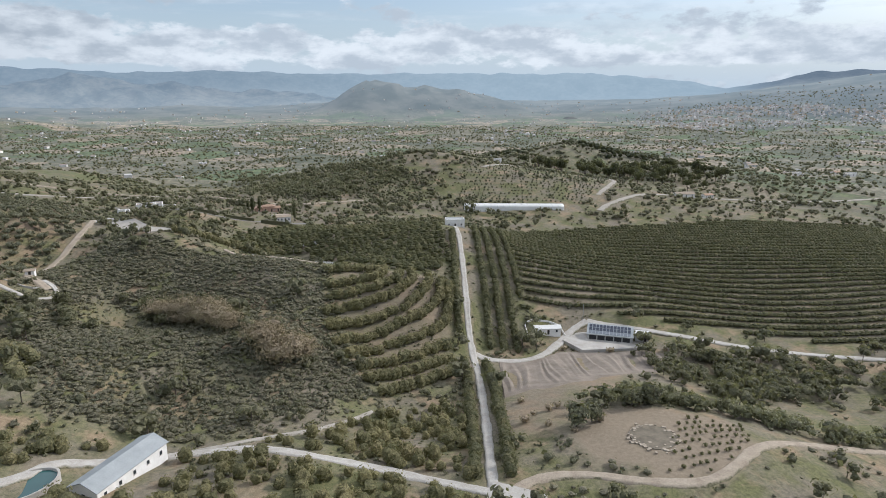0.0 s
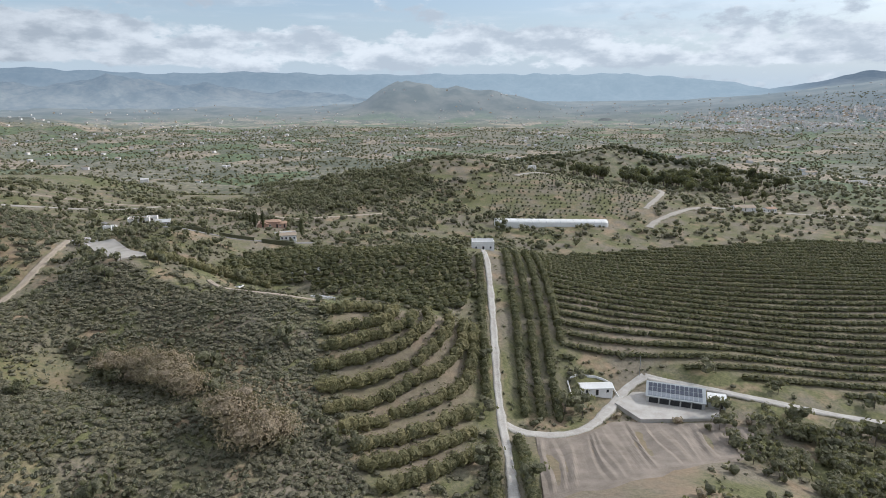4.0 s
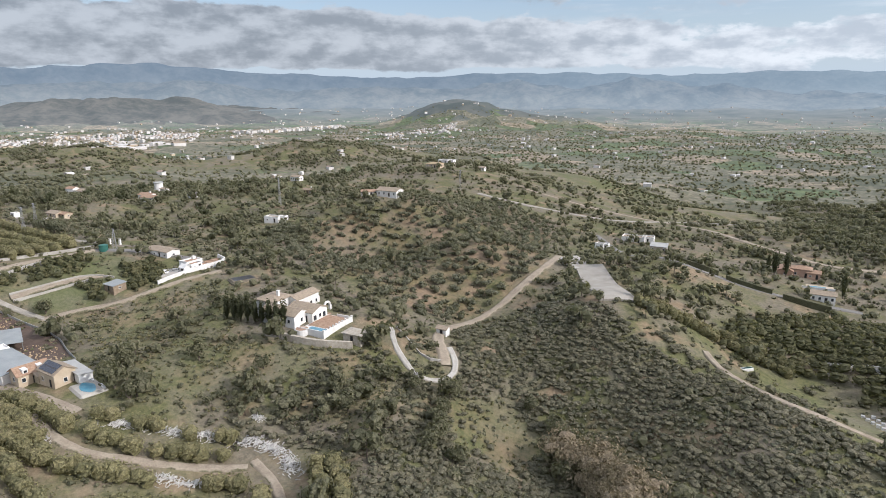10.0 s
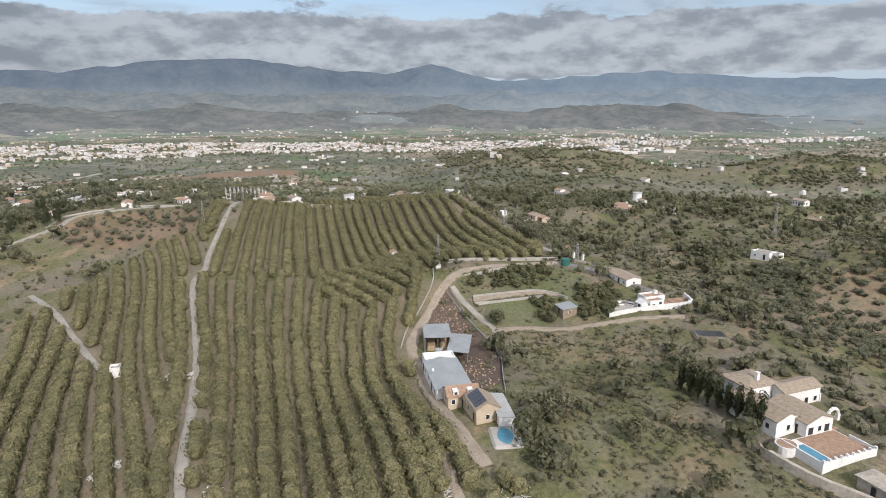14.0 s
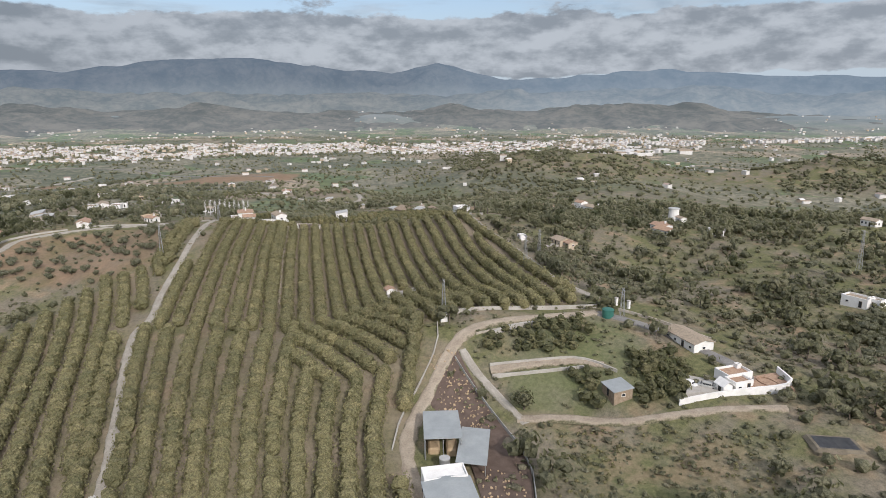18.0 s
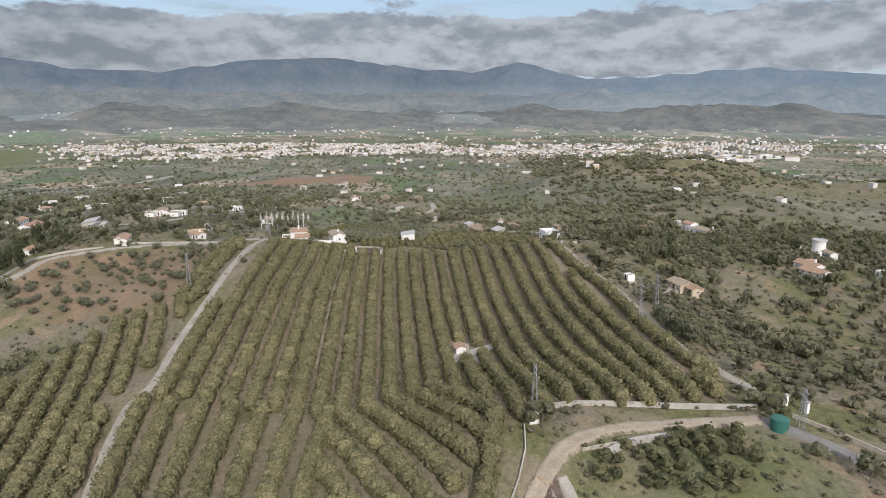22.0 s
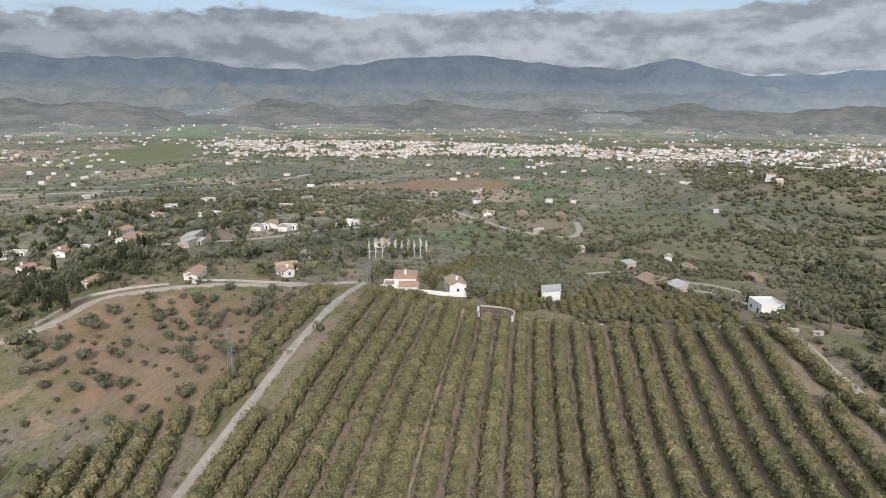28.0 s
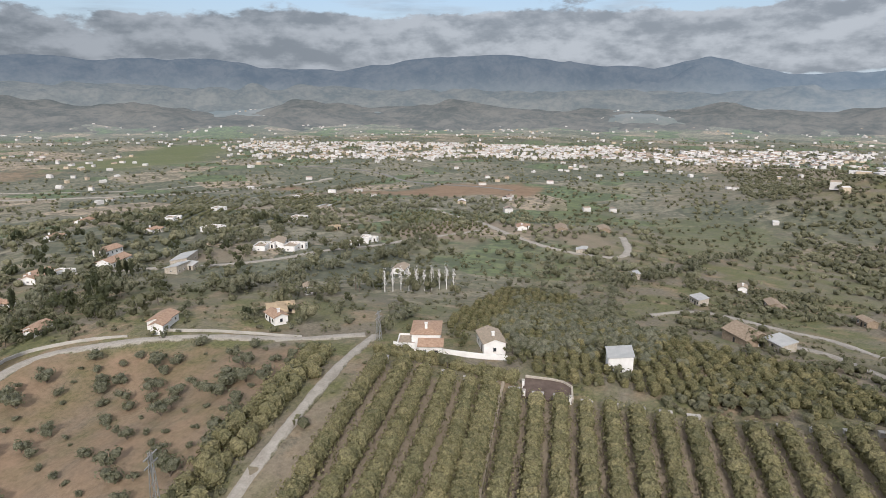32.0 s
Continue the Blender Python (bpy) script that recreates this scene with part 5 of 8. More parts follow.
for k, (x, y) in enumerate(((2.0, 2.7), (3.2, 2.6), (-3.6, 2.2))):
    part("lounger", box(x - 0.9, x + 0.9, y - 0.3, y + 0.3, 0.05, 0.4, bevel=0.05), MAT["white"], top)
KEEP_CLEAR += [(-255, 132.5, 9), (-248, 139, 8), (-254, 141, 6), (-231, 134.5, 10), (-222, 136, 8), (-241, 132, 6), (-195.5, 147, 6), (-206, 143, 7), (-214, 138, 6)]

wall_run("fence", [(-284, 136), (-264, 145), (-247, 151.5), (-229, 150), (-218, 149.5)], 1.1, 0.12, MAT["dull_metal"], "low rusty sheet fence round the animal pens", "fence")
wall_run("kerb", [(-252, 121.5), (-264, 122.5), (-274, 126), (-290, 131.5), (-302, 131)], 0.6, 0.25, MAT["concrete"], "low pale kerb along the dirt drive", "kerb")
rng = np.random.RandomState(61)
first = None
for k in range(280):
    u, v = rng.uniform(0, 1, 2)
    x, y = -288 + 25 * u + 9 * v * (0.4 + u), 135.5 + 9.5 * u - 7.5 * v
    if k > 190:
        x, y = -244 + 24 * u, 140.5 + 9 * v - 1.0 * u
    s = rng.uniform(0.12, 0.42)
    m = pose(x, y, height(x, y) + 0.4, rng.uniform(0, 360), rng.uniform(0, 360), 0) @ Matrix.Scale(s, 4)
    if first is None:
        first = thing("boulder", x, y, 0, "pale loose stone on the brown pen ground", "stone", "boulders strewn over the pens")
        bm = bmesh.new()
        bmesh.ops.create_icosphere(bm, subdivisions=1, radius=1.0)
        for q in bm.verts:
            q.co *= rng.uniform(0.7, 1.15)
            q.co.z *= 0.7
        part("rock", bm, MAT["straw"], first)
        first.matrix_basis = m
    else:
        copy_thing(first, m).matrix_basis = m


def car(x, y, turn, paint, label):
    top = thing("car", x, y, turn, label, "car")
    bm = box(-2.1, 2.1, -0.85, 0.85, 0.35, 0.95, bevel=0.12)
    part("body", bm, MAT[paint], top)
    bm = box(-1.3, 1.2, -0.75, 0.75, 0.95, 1.5)
    for q in bm.verts:
        if q.co.z > 1.2:
            q.co.x *= 0.72
            q.co.y *= 0.86
    part("cabin", bm, MAT[paint], top)
    for face, x0 in (("+x", 1.22), ("-x", -1.32)):
        opening_bm = box(x0 - 0.14, x0 + 0.02, -0.6, 0.6, 1.02, 1.36)
        part("windscreen", opening_bm, MAT["glass"], top)
    for side in (-1, 1):
        part("side_window", box(-0.95, 0.9, side * 0.74 - 0.02, side * 0.74 + 0.02, 1.02, 1.36), MAT["glass"], top)
        for wx in (-1.3, 1.3):
            wheel = part("wheel", tube([(wx, side * 0.68, 0.33), (wx, side * 0.88, 0.33)], 0.33, 14), MAT["dark"], top)
            part("rim", tube([(wx, side * 0.86, 0.33), (wx, side * 0.9, 0.33)], 0.2, 10), MAT["steel"], wheel)


# ---- the walled plot and its neighbours ----
wall_run("wall", [(-302, 131), (-307, 137), (-309, 157), (-312, 180)], 1.1, 0.4, MAT["concrete"], "long pale retaining wall along the orchard's edge", "wall")
wall_run("wall", [(-293, 142), (-296, 152), (-298, 162)], 0.6, 0.4, MAT["stone"], "low stone wall beside the dirt drive", "wall")
wall_run("wall", [(-281, 145), (-281, 157), (-280.5, 169), (-273, 176)], 0.9, 0.4, MAT["concrete"], "low pale wall across the walled plot", "wall")
wall_run("wall", [(-277.5, 145.4), (-277, 156), (-276.5, 169)], 0.7, 0.4, MAT["concrete"], "low pale wall across the walled plot", "wall")
wall_run("wall", [(-258, 186), (-258.5, 200), (-259, 213), (-268, 213)], 1.7, 0.4, MAT["white"], "white garden wall round a house yard", "wall")
slab("pavement", [(-259.5, 188), (-260, 211), (-272, 208), (-275, 195)], MAT["concrete"], 0.5, 3.0, "paved yard of a white house", "yard")
top = thing("shed", -265.2, 174, 15, "pale blue-grey metal shed on posts", "shed")
block(top, 5.6, 4.8, 2.2, "shed", "wood", "metal", rise=0.5, windows=1)
KEEP_CLEAR.append((-265.2, 174, 5))
top = thing("water_tank", -304, 181.5, 0, "round dark green water tank", "tank")
bm = bmesh.new()
bmesh.ops.create_cone(bm, cap_ends=True, segments=24, radius1=1.7, radius2=1.7, depth=2.8, matrix=Matrix.Translation((0, 0, 1.0)))
part("shell", bm, MAT["green_tank"], top)
bm = bmesh.new()
bmesh.ops.create_cone(bm, cap_ends=True, segments=24, radius1=1.8, radius2=1.2, depth=0.3, matrix=Matrix.Translation((0, 0, 2.55)))
part("lid", bm, MAT["green_tank"], top)
KEEP_CLEAR.append((-304, 181.5, 4))
car(-264.5, 190.5, 40, "white", "small white car parked in a paved yard")
car(-262.8, 194.2, 60, "dull_metal", "grey van parked in a paved yard")
basin(-262.5, 208, 3.0, 1.8, 20, "small dark garden pool in a terracotta yard", MAT["tile"], MAT["water"], 0.7)
house(-286, 198.5, 17, 12.2, 6, 2.6, "long low white house with a pale brown roof", tile="old_tile", windows=4, rise=0.8, sink=0.6)
top = house(-266, 201.5, 108, 7, 4.6, 2.4, "low white house with brown flat roofs behind a garden wall", roof="flat", tile="tile", windows=3, sink=0.7)
block(top, 5, 3.6, 2.2, "flat", "white", "tile", windows=2, at=(-2.0, -3.9))
block(top, 1.2, 1.2, 3.0, "flat", "white", "white", windows=0, door=False, at=(2.5, 1.5))
top = thing("gatehouse", -260.5, 197, 15, "tiny white pitched-roof hut at the garden wall", "hut")
block(top, 2.6, 2.4, 2.2, "gable", "white", "white", windows=1, rise=0.9)
slab("pavement", [(-258.8, 203), (-259.2, 212.6), (-268, 212.6), (-265, 203)], MAT["tile"], 0.56, 2.5, "terracotta paving round a garden pool", "terrace")
top = thing("pond", -238.5, 209, 82, "rectangular pond lined with black sheet on a grassy spur", "pond", z=height(-238.5, 209) + 0.5)
part("bank", box(-4.8, 4.8, -3.3, 3.3, -3.0, 0.15, bevel=0.6), MAT["bank"], top)
part("liner", box(-3.6, 3.6, -2.2, 2.2, -0.4, 0.2, bevel=0.04), MAT["liner"], top)
for x in (-2.4, 0.0, 2.4):
    part("seam", box(x - 0.04, x + 0.04, -2.15, 2.15, 0.2, 0.22), MAT["liner"], top)
KEEP_CLEAR.append((-238.5, 209, 7))
house(-238, 42.5, 20, 3.2, 2.8, 2.4, "tiny white pump hut among the trees", roof="flat", tile="concrete", windows=1, door=False)
house(-356.5, 112.5, 20, 3.4, 3.0, 2.4, "tiny hut with a red tile roof among the rows", tile="tile", windows=1, door=False)


def pylon(x, y, high, turn, base=False):
    top = thing("power_pylon", x, y, turn, "grey lattice power pylon with crossarms", "pylon", "pylons of the power line", sink=0.4)
    corners = [(-0.7, -0.7), (0.7, -0.7), (0.7, 0.7), (-0.7, 0.7)]
    for cx, cy in corners:
        part("leg", tube([(cx, cy, 0), (cx * 0.25, cy * 0.25, high)], 0.07, 4), MAT["steel"], top)
    for k in range(7):
        z0, z1 = high * k / 7, high * (k + 1) / 7
        s0, s1 = 0.7 * (1 - 0.75 * k / 7), 0.7 * (1 - 0.75 * (k + 1) / 7)
        bm = bmesh.new()
        for i in range(4):
            (ax, ay), (bx, by) = corners[i], corners[(i + 1) % 4]
            tube([(ax / 0.7 * s0, ay / 0.7 * s0, z0), (bx / 0.7 * s1, by / 0.7 * s1, z1)], 0.035, 4, bm)
        part("brace", bm, MAT["steel"], top)
    for z in (high - 0.6, high - 2.0):
        part("crossarm", box(-1.7, 1.7, -0.08, 0.08, z, z + 0.14), MAT["steel"], top)
    if base:
        part("transformer_kiosk", box(-1.0, 1.0, -1.0, 1.0, 0, 2.2, bevel=0.05), MAT["white"], top, "small white kiosk at the pylon's foot")
    KEEP_CLEAR.append((x, y, 2.0))


pylon(-301, 133, 13, 10, True)
pylon(-361, 164.5, 13, 20)
pylon(-376, 172, 12, 20)
pylon(-372, 20, 14, 15)
pylon(-352, 287, 16, 0)
pylon(-455, 14, 9, 0)
pylon(-305, 186, 9, 0)
pylon(-340, 420, 16, 0)

# concrete irrigation boxes at the ends of the rows
first = None
for k in range(24):
    y = 22.5 + k * 5.62
    x = -441.5 - 2.0 * math.sin((y - 22) / 118 * math.pi)
    KEEP_CLEAR.append((x, y, 2.6))
    if first is None:
        first = thing("irrigation_box", x, y, 12, "pale concrete irrigation box at a row's end", "box", "irrigation boxes along the rows")
        part("body", box(-0.5, 0.5, -1.3, 1.3, -0.6, 0.75, bevel=0.06), MAT["concrete"], first)
        part("cover", box(-0.6, 0.6, -1.4, 1.4, 0.75, 0.87), MAT["concrete"], first)
    else:
        copy_thing(first, pose(x, y, height(x, y), 0, 0, 12))

# ---- houses at the head of the orchard ----
top = house(-458.5, 27, 20, 10, 7.5, 4.9, "rambling white villa with tiled roofs and chimneys", roof="hip", wall="white", tile="tile", windows=3, chimney=True, story=1, rise=1.1)
block(top, 7, 5, 2.6, "flat", "white", "old_tile", windows=2, at=(3.5, -5.0))
block(top, 6, 5.5, 3.2, "gable", "white", "tile", windows=2, at=(6.5, 1.5), rise=1.0, turned=90)
block(top, 5, 5, 2.8, "flat", "white", "old_tile", windows=1, at=(-6.0, -1.0))
wall_run("wall", [(-452, 20), (-453.5, 32), (-456, 42), (-459, 50)], 1.3, 0.3, MAT["white"], "white garden wall before the villas", "wall")
house(-466, 43, 30, 10, 6, 3.4, "white cottage with weathered tiles and outbuildings", tile="old_tile", windows=2, chimney=True)
house(-465, 77.5, 12, 7.4, 6.0, 4.4, "small white two-storey house with a pale roof", roof="shed", tile="dull_metal", windows=2, rise=0.8, story=1)
patch("pen_ground", ((-441, 58.5), (-450, 57), (-452, 68), (-442.5, 70)), MAT["mud"], 0.35, "bare trodden floor of a ruined house", "ruin", 6)
wall_run("wall", [(-450.5, 57), (-452, 68), (-443, 70)], 0.8, 0.4, MAT["stone"], "broken stone walls of a ruined house", "wall")
for x, y in ((-441.5, 59), (-441.8, 62.5), (-442.2, 66), (-442.6, 69.5), (-446, 57.6)):
    top = thing("stone_pillar", x, y, 12, "short pale stone pillar of a ruin", "pillar", "pillars of the ruin")
    part("shaft", box(-0.3, 0.3, -0.3, 0.3, -0.4, 1.7, bevel=0.05), MAT["white"], top)
    part("cap", box(-0.4, 0.4, -0.4, 0.4, 1.7, 1.85), MAT["concrete"], top)
KEEP_CLEAR.append((-446, 63, 7))
top = thing("shack", -510, 110, 35, "weathered timber barn with a brown roof", "barn")
block(top, 11, 9, 3.0, "gable", "wood", "wood", windows=1, rise=2.0)
house(-503, 118, 35, 7, 5, 2.6, "grey sheet-metal shed beside a barn", roof="shed", wall="stone", tile="dull_metal", windows=1)
house(-467, 143, 20, 8, 7, 3.4, "white flat-roofed cottage at the track", roof="flat", tile="plastic", windows=2)
house(-404.5, 168.5, 20, 3.2, 2.8, 2.0, "tiny white hut beside the orchard track", roof="flat", tile="concrete", windows=1)
slab("pavement", [(-401.5, 166), (-402.5, 171), (-405.5, 171), (-406.5, 166.5)], MAT["concrete"], 0.2, 1.2, "pale concrete apron before a hut", "apron")
top = house(-547, 236, 28, 13, 7, 3.3, "white country house with long tiled wings", tile="old_tile", windows=4, chimney=True)
block(top, 9, 6, 3.0, "flat", "white", "old_tile", windows=3, at=(-10.5, 1.0))
block(top, 7, 6, 4.2, "gable", "white", "tile", windows=2, at=(-17.0, 2.5), rise=1.2)
wall_run("wall", [(-538, 226), (-552, 218), (-560, 222)], 1.2, 0.3, MAT["white"], "white garden wall before a country house", "wall")
top = house(-402, 186, 20, 8, 6, 2.5, "low cream house with pale tiled roofs", roof="gable", wall="cream", tile="old_tile", windows=3, rise=1.0)
block(top, 5, 4.5, 2.2, "gable", "cream", "tile", windows=2, at=(5.8, 1.0), rise=0.7)
slab("pavement", [(-396, 178), (-400, 190), (-408, 186), (-405, 176)], MAT["concrete"], 0.1, 1.6, "pale terrace round a low house", "terrace")

# houses spread over the slopes: place, turn, width, look
SLOPE_HOUSES = [
    (-441, -50, 20, 11, "red"), (-460, -24, 60, 9, "red"), (-520, -164, 15, 20, "red"), (-535, -135, 25, 20, "grey"),
    (-591, -122, 30, 18, "pale"), (-461, -166, 0, 9, "red"), (-428, -86, 20, 9, "red"), (-567, -34, 10, 12, "pale"), (-499, -39, 40, 7, "pale"),
    (-637, -92, 20, 11, "pale"), (-753, 4, 15, 22, "brown"), (-785, 30, 15, 20, "brown"), (-628, 67, 20, 8, "grey"), (-623, 116, 0, 8, "pale"),
    (-577, 97, 30, 9, "grey"), (-586, 125, 10, 10, "brown"),
]
HILL_HOUSES = [
    (-565, 153, 20, 8, "brown"), (-626, -319, 20, 16, "red"), (-496, -182, 0, 12, "red"), (-427, 241, 30, 12, "red"), (-464, 263, 10, 7, "pale"),
    (-427, 266, 20, 8, "pale"), (-532, 202, 0, 7, "pale"), 
    (-536, -187, 10, 16, "red"), (-317, 264, 30, 10, "pale"), (-391, 330, 20, 9, "brown"), (-300, 326, 20, 16, "pale"), (-310, 318, 60, 9, "red"), (-596, 235, 20, 12, "pale"),
    (-417, 467, 20, 16, "tan"),
]
VALLEY_HOUSES = [
    (-445, 505, 10, 14, "pale"), (-394, 499, 20, 9, "pale"), (-432, 345, 20, 10, "pale"), (-197, 408, 20, 15, "pale"), (-178, 399, 20, 10, "grey"),
    (-100, 384, 15, 11, "pale"), (-195, 373, 0, 6, "pale"), (-85, 690, 20, 14, "tan"), (-60, 676, 0, 9, "red"), (52, 632, 20, 12, "pale"), (216, 553, 10, 22, "pale"),
    (240, 560, 20, 12, "red"), (489, 750, 20, 20, "pale"), (431, 872, 10, 20, "pale"), (523, 827, 20, 18, "red"), (462, 827, 0, 22, "pale"),
]
GARDEN_SPOTS = []
LOOKS = {
    "red": ("white", "tile", "gable", "white house with a red clay-tile roof"), "pale": ("white", "old_tile", "flat", "white house with weathered roofs among trees"),
    "grey": ("stone", "dull_metal", "shed", "farm shed with a grey sheet roof"), "brown": ("wood", "wood", "gable", "weathered brown barn on open ground"),
    "tan": ("cream", "straw", "hip", "sand-coloured villa with a tile roof"), "pink": ("pink", "tile", "gable", "terracotta-coloured villa with tiled roofs"),
}
for k, (x, y, turn, w, kind) in enumerate(SLOPE_HOUSES + HILL_HOUSES + VALLEY_HOUSES):
    wall, tile, roof, label = LOOKS[kind]
    w = w * 0.78
    d = min(8.0, w * 0.62)
    roof = "gable" if roof == "flat" and k % 3 else roof
    GARDEN_SPOTS.append((x, y, w))
    top = house(x, y, turn, w, d, 2.5 + 0.25 * (k % 3), label, roof=roof, wall=wall, tile=tile, windows=2 + k % 3, chimney=k % 4 == 1 and roof == "gable")
    if k % 3 == 0 and roof != "shed":
        block(top, w * 0.5, d * 0.7, 2.6, roof, wall, tile, windows=1, at=(w * 0.6, d * 0.3))

# walls along the road at the foot of the gardens
wall_run("wall", [(-391, -68), (-402, -69), (-412, -73), (-424, -62), (-430, -52)], 0.8, 0.35, MAT["concrete"], "long pale wall along a country road", "wall")
wall_run("wall", [(-437, -46), (-447, -25), (-450, -8)], 0.8, 0.35, MAT["concrete"], "long pale wall along a country road", "wall")
wall_run("wall", [(-292, 146), (-295.6, 151.2), (-297.9, 159)], 1.1, 0.9, MAT["concrete"], "thick pale retaining wall beside the dirt drive", "wall")
wall_run("wall", [(-309, 186), (-299, 196), (-287, 205)], 1.0, 0.35, MAT["stone"], "dark stone wall along the asphalt lane", "wall")
for x, y in ((-315, 187), (-312, 190)):
    top = thing("gate_pillar", x, y, 30, "white gate pillar at the lane's mouth", "pillar", "gate pillars at the lane")
    part("shaft", box(-0.4, 0.4, -0.4, 0.4, -0.5, 2.2, bevel=0.04), MAT["white"], top)
    part("cap", box(-0.52, 0.52, -0.52, 0.52, 2.2, 2.38), MAT["concrete"], top)

# round mill tower among the white houses on the hill
top = thing("mill_tower", -475, 263, 0, "round whitewashed mill tower with a flat grey cap", "tower")
bm = bmesh.new()
bmesh.ops.create_cone(bm, cap_ends=True, segments=20, radius1=3.0, radius2=2.7, depth=7.5, matrix=Matrix.Translation((0, 0, 3.0)))
part("wall", bm, MAT["white"], top)
bm = bmesh.new()
bmesh.ops.create_cone(bm, cap_ends=True, segments=20, radius1=3.3, radius2=3.1, depth=0.5, matrix=Matrix.Translation((0, 0, 7.0)))
part("cap", bm, MAT["dull_metal"], top)
opening("window", top, 0, -2.85, 3.6, 0.9, 1.2, "-y", MAT["glass"])
KEEP_CLEAR.append((-475, 263, 6))
slab("pavement", [(-479, 252), (-476, 270), (-490, 276), (-497, 262)], MAT["concrete"], 0.5, 3.0, "pale paved court by the mill tower", "yard")
# more of the terracotta villa, with its pool
top = thing("villa", -118, 410, 15, "terracotta-coloured villa with several low tiled wings", "villa")
block(top, 9, 6, 2.8, "gable", "pink", "tile", windows=3, at=(-4.5, 1), rise=1.1, turned=90)
block(top, 8, 5.4, 3.6, "hip", "pink", "tile", windows=2, at=(1.5, 1.5), rise=1.2)
block(top, 5, 4.4, 2.6, "gable", "pink", "tile", windows=2, at=(6.5, 0.5), rise=0.9)
KEEP_CLEAR.append((-118, 410, 9))
top = thing("swimming_pool", -106, 398, 20, "small pale swimming pool on a white terrace", "pool", z=height(-106, 398) + 0.5)
part("coping", box(-6.0, 6.0, -3.4, 3.4, -2.5, 0.0), MAT["cream"], top)
part("water", box(-3.0, 3.0, -1.6, 1.6, -0.3, 0.03), MAT["pool"], top)
part("parapet", box(-6.0, 6.0, -3.4, -3.15, 0.0, 0.9), MAT["white"], top)
KEEP_CLEAR.append((-106, 398, 7))
# gardens below the field: more houses among the trees
for x, y, turn, w, kind in ((-515, -161, 20, 15, "red"), (-536, -130, 10, 18, "grey"), (-519, -123, 10, 13, "grey"), (-489, -177, 30, 13, "red"), (-498, -173, 10, 8, "pale"),
                            (-483, -206, 10, 12, "pale"), (-455, -152, 20, 11, "red"), (-577, -122, 20, 14, "pale"), (-586, -109, 15, 15, "pale"), (-613, -88, 30, 9, "pale"), (-633, -89, 10, 11, "pale"),
                            (-563, -34, 12, 16, "pale"), (-740, -22, 20, 14, "red"), (-681, 30, 10, 8, "grey"), (-465.5, -28, 40, 12, "tan"), (-610, -187, 0, 14, "pale"), (-590, -214, 10, 10, "red"),
                            (-560, -262, 20, 11, "red"), (-640, -250, 30, 13, "pale"), (-690, -180, 10, 15, "pale"), (-730, -290, 10, 12, "pale"), (-800, -230, 0, 16, "grey"), (-660, -130, 30, 10, "tan"),
                            (-556, 205, 10, 16, "red"), (-651, 246, 20, 10, "pale"), (-437, 243, 25, 12, "red")):
    wall, tile, roof, label = LOOKS[kind]
    if all(math.hypot(x - a, y - b) > c * 0.9 for a, b, c in KEEP_CLEAR):
        w = w * 0.8
        GARDEN_SPOTS.append((x, y, w))
        top = house(x, y, turn, w, min(8.0, w * 0.6), 2.6, label, roof=roof, wall=wall, tile=tile, windows=3, chimney=roof == "gable")
        block(top, w * 0.55, 4.4, 2.3, roof, wall, tile, windows=2, at=(-w * 0.45, 3.0), turned=90)
KEEP_CLEAR += [(-176, 149, 2.5), (-169, 157, 2.5), (-164, 163, 2.5), (-156, 170, 2.5), (-151, 173, 2.5), (-144, 173, 2.5), (-155, 151, 2), (-151, 155, 2), (-188, 63, 2), (-234, 59, 2), (-182, 89, 2), (-60, 288, 9)]
for k in range(3):
    wall_run("hedge_wall", [(-150 + k * 20, 357.5 + k * 6), (-134 + k * 20, 365.5 + k * 4)], 2.2, 1.2, MAT["maquis"], "clipped dark hedge along the villa road", "hedge")


# ---- plants ----
def ball(rng, rings=4, around=7):
    """A rough closed lump, as vertices and triangles."""
    v, f = [(0, 0, -1.0)], []
    for i in range(1, rings):
        t = math.pi * i / rings
        for j in range(around):
            a = 2 * math.pi * (j + 0.5 * (i % 2)) / around
            k = rng.uniform(0.70, 1.16)
            v.append((math.sin(t) * math.cos(a) * k, math.sin(t) * math.sin(a) * k, -math.cos(t) * k))
    v.append((0, 0, rng.uniform(0.85, 1.05)))
    for j in range(around):
        f.append((0, 1 + (j + 1) % around, 1 + j))
        f.append((len(v) - 1, len(v) - 1 - around + j, len(v) - 1 - around + (j + 1) % around))
    for i in range(rings - 2):
        for j in range(around):
            a, b = 1 + i * around + j, 1 + i * around + (j + 1) % around
            f += [(a, b, b + around), (a, b + around, a + around)]
    return np.array(v), np.array(f)


def rod(a, b, ra, rb, sides=5):
    a, b = Vector(a), Vector(b)
    q = (b - a).to_track_quat("Z", "Y").to_matrix()
    v, f = [], []
    for base, r in ((a, ra), (b, rb)):
        for k in range(sides):
            w = 2 * math.pi * k / sides
            v.append(tuple(base + q @ Vector((math.cos(w) * r, math.sin(w) * r, 0))))
    for k in range(sides):
        j = (k + 1) % sides
        f += [(k, j, sides + j), (k, sides + j, sides + k)]
    return np.array(v), np.array(f)


def join(pieces):
    """(vertices, triangles) pairs as one."""
    v, f, n = [], [], 0
    for a, b in pieces:
        v.append(a), f.append(b + n)
        n += len(a)
    return np.vstack(v), np.vstack(f)


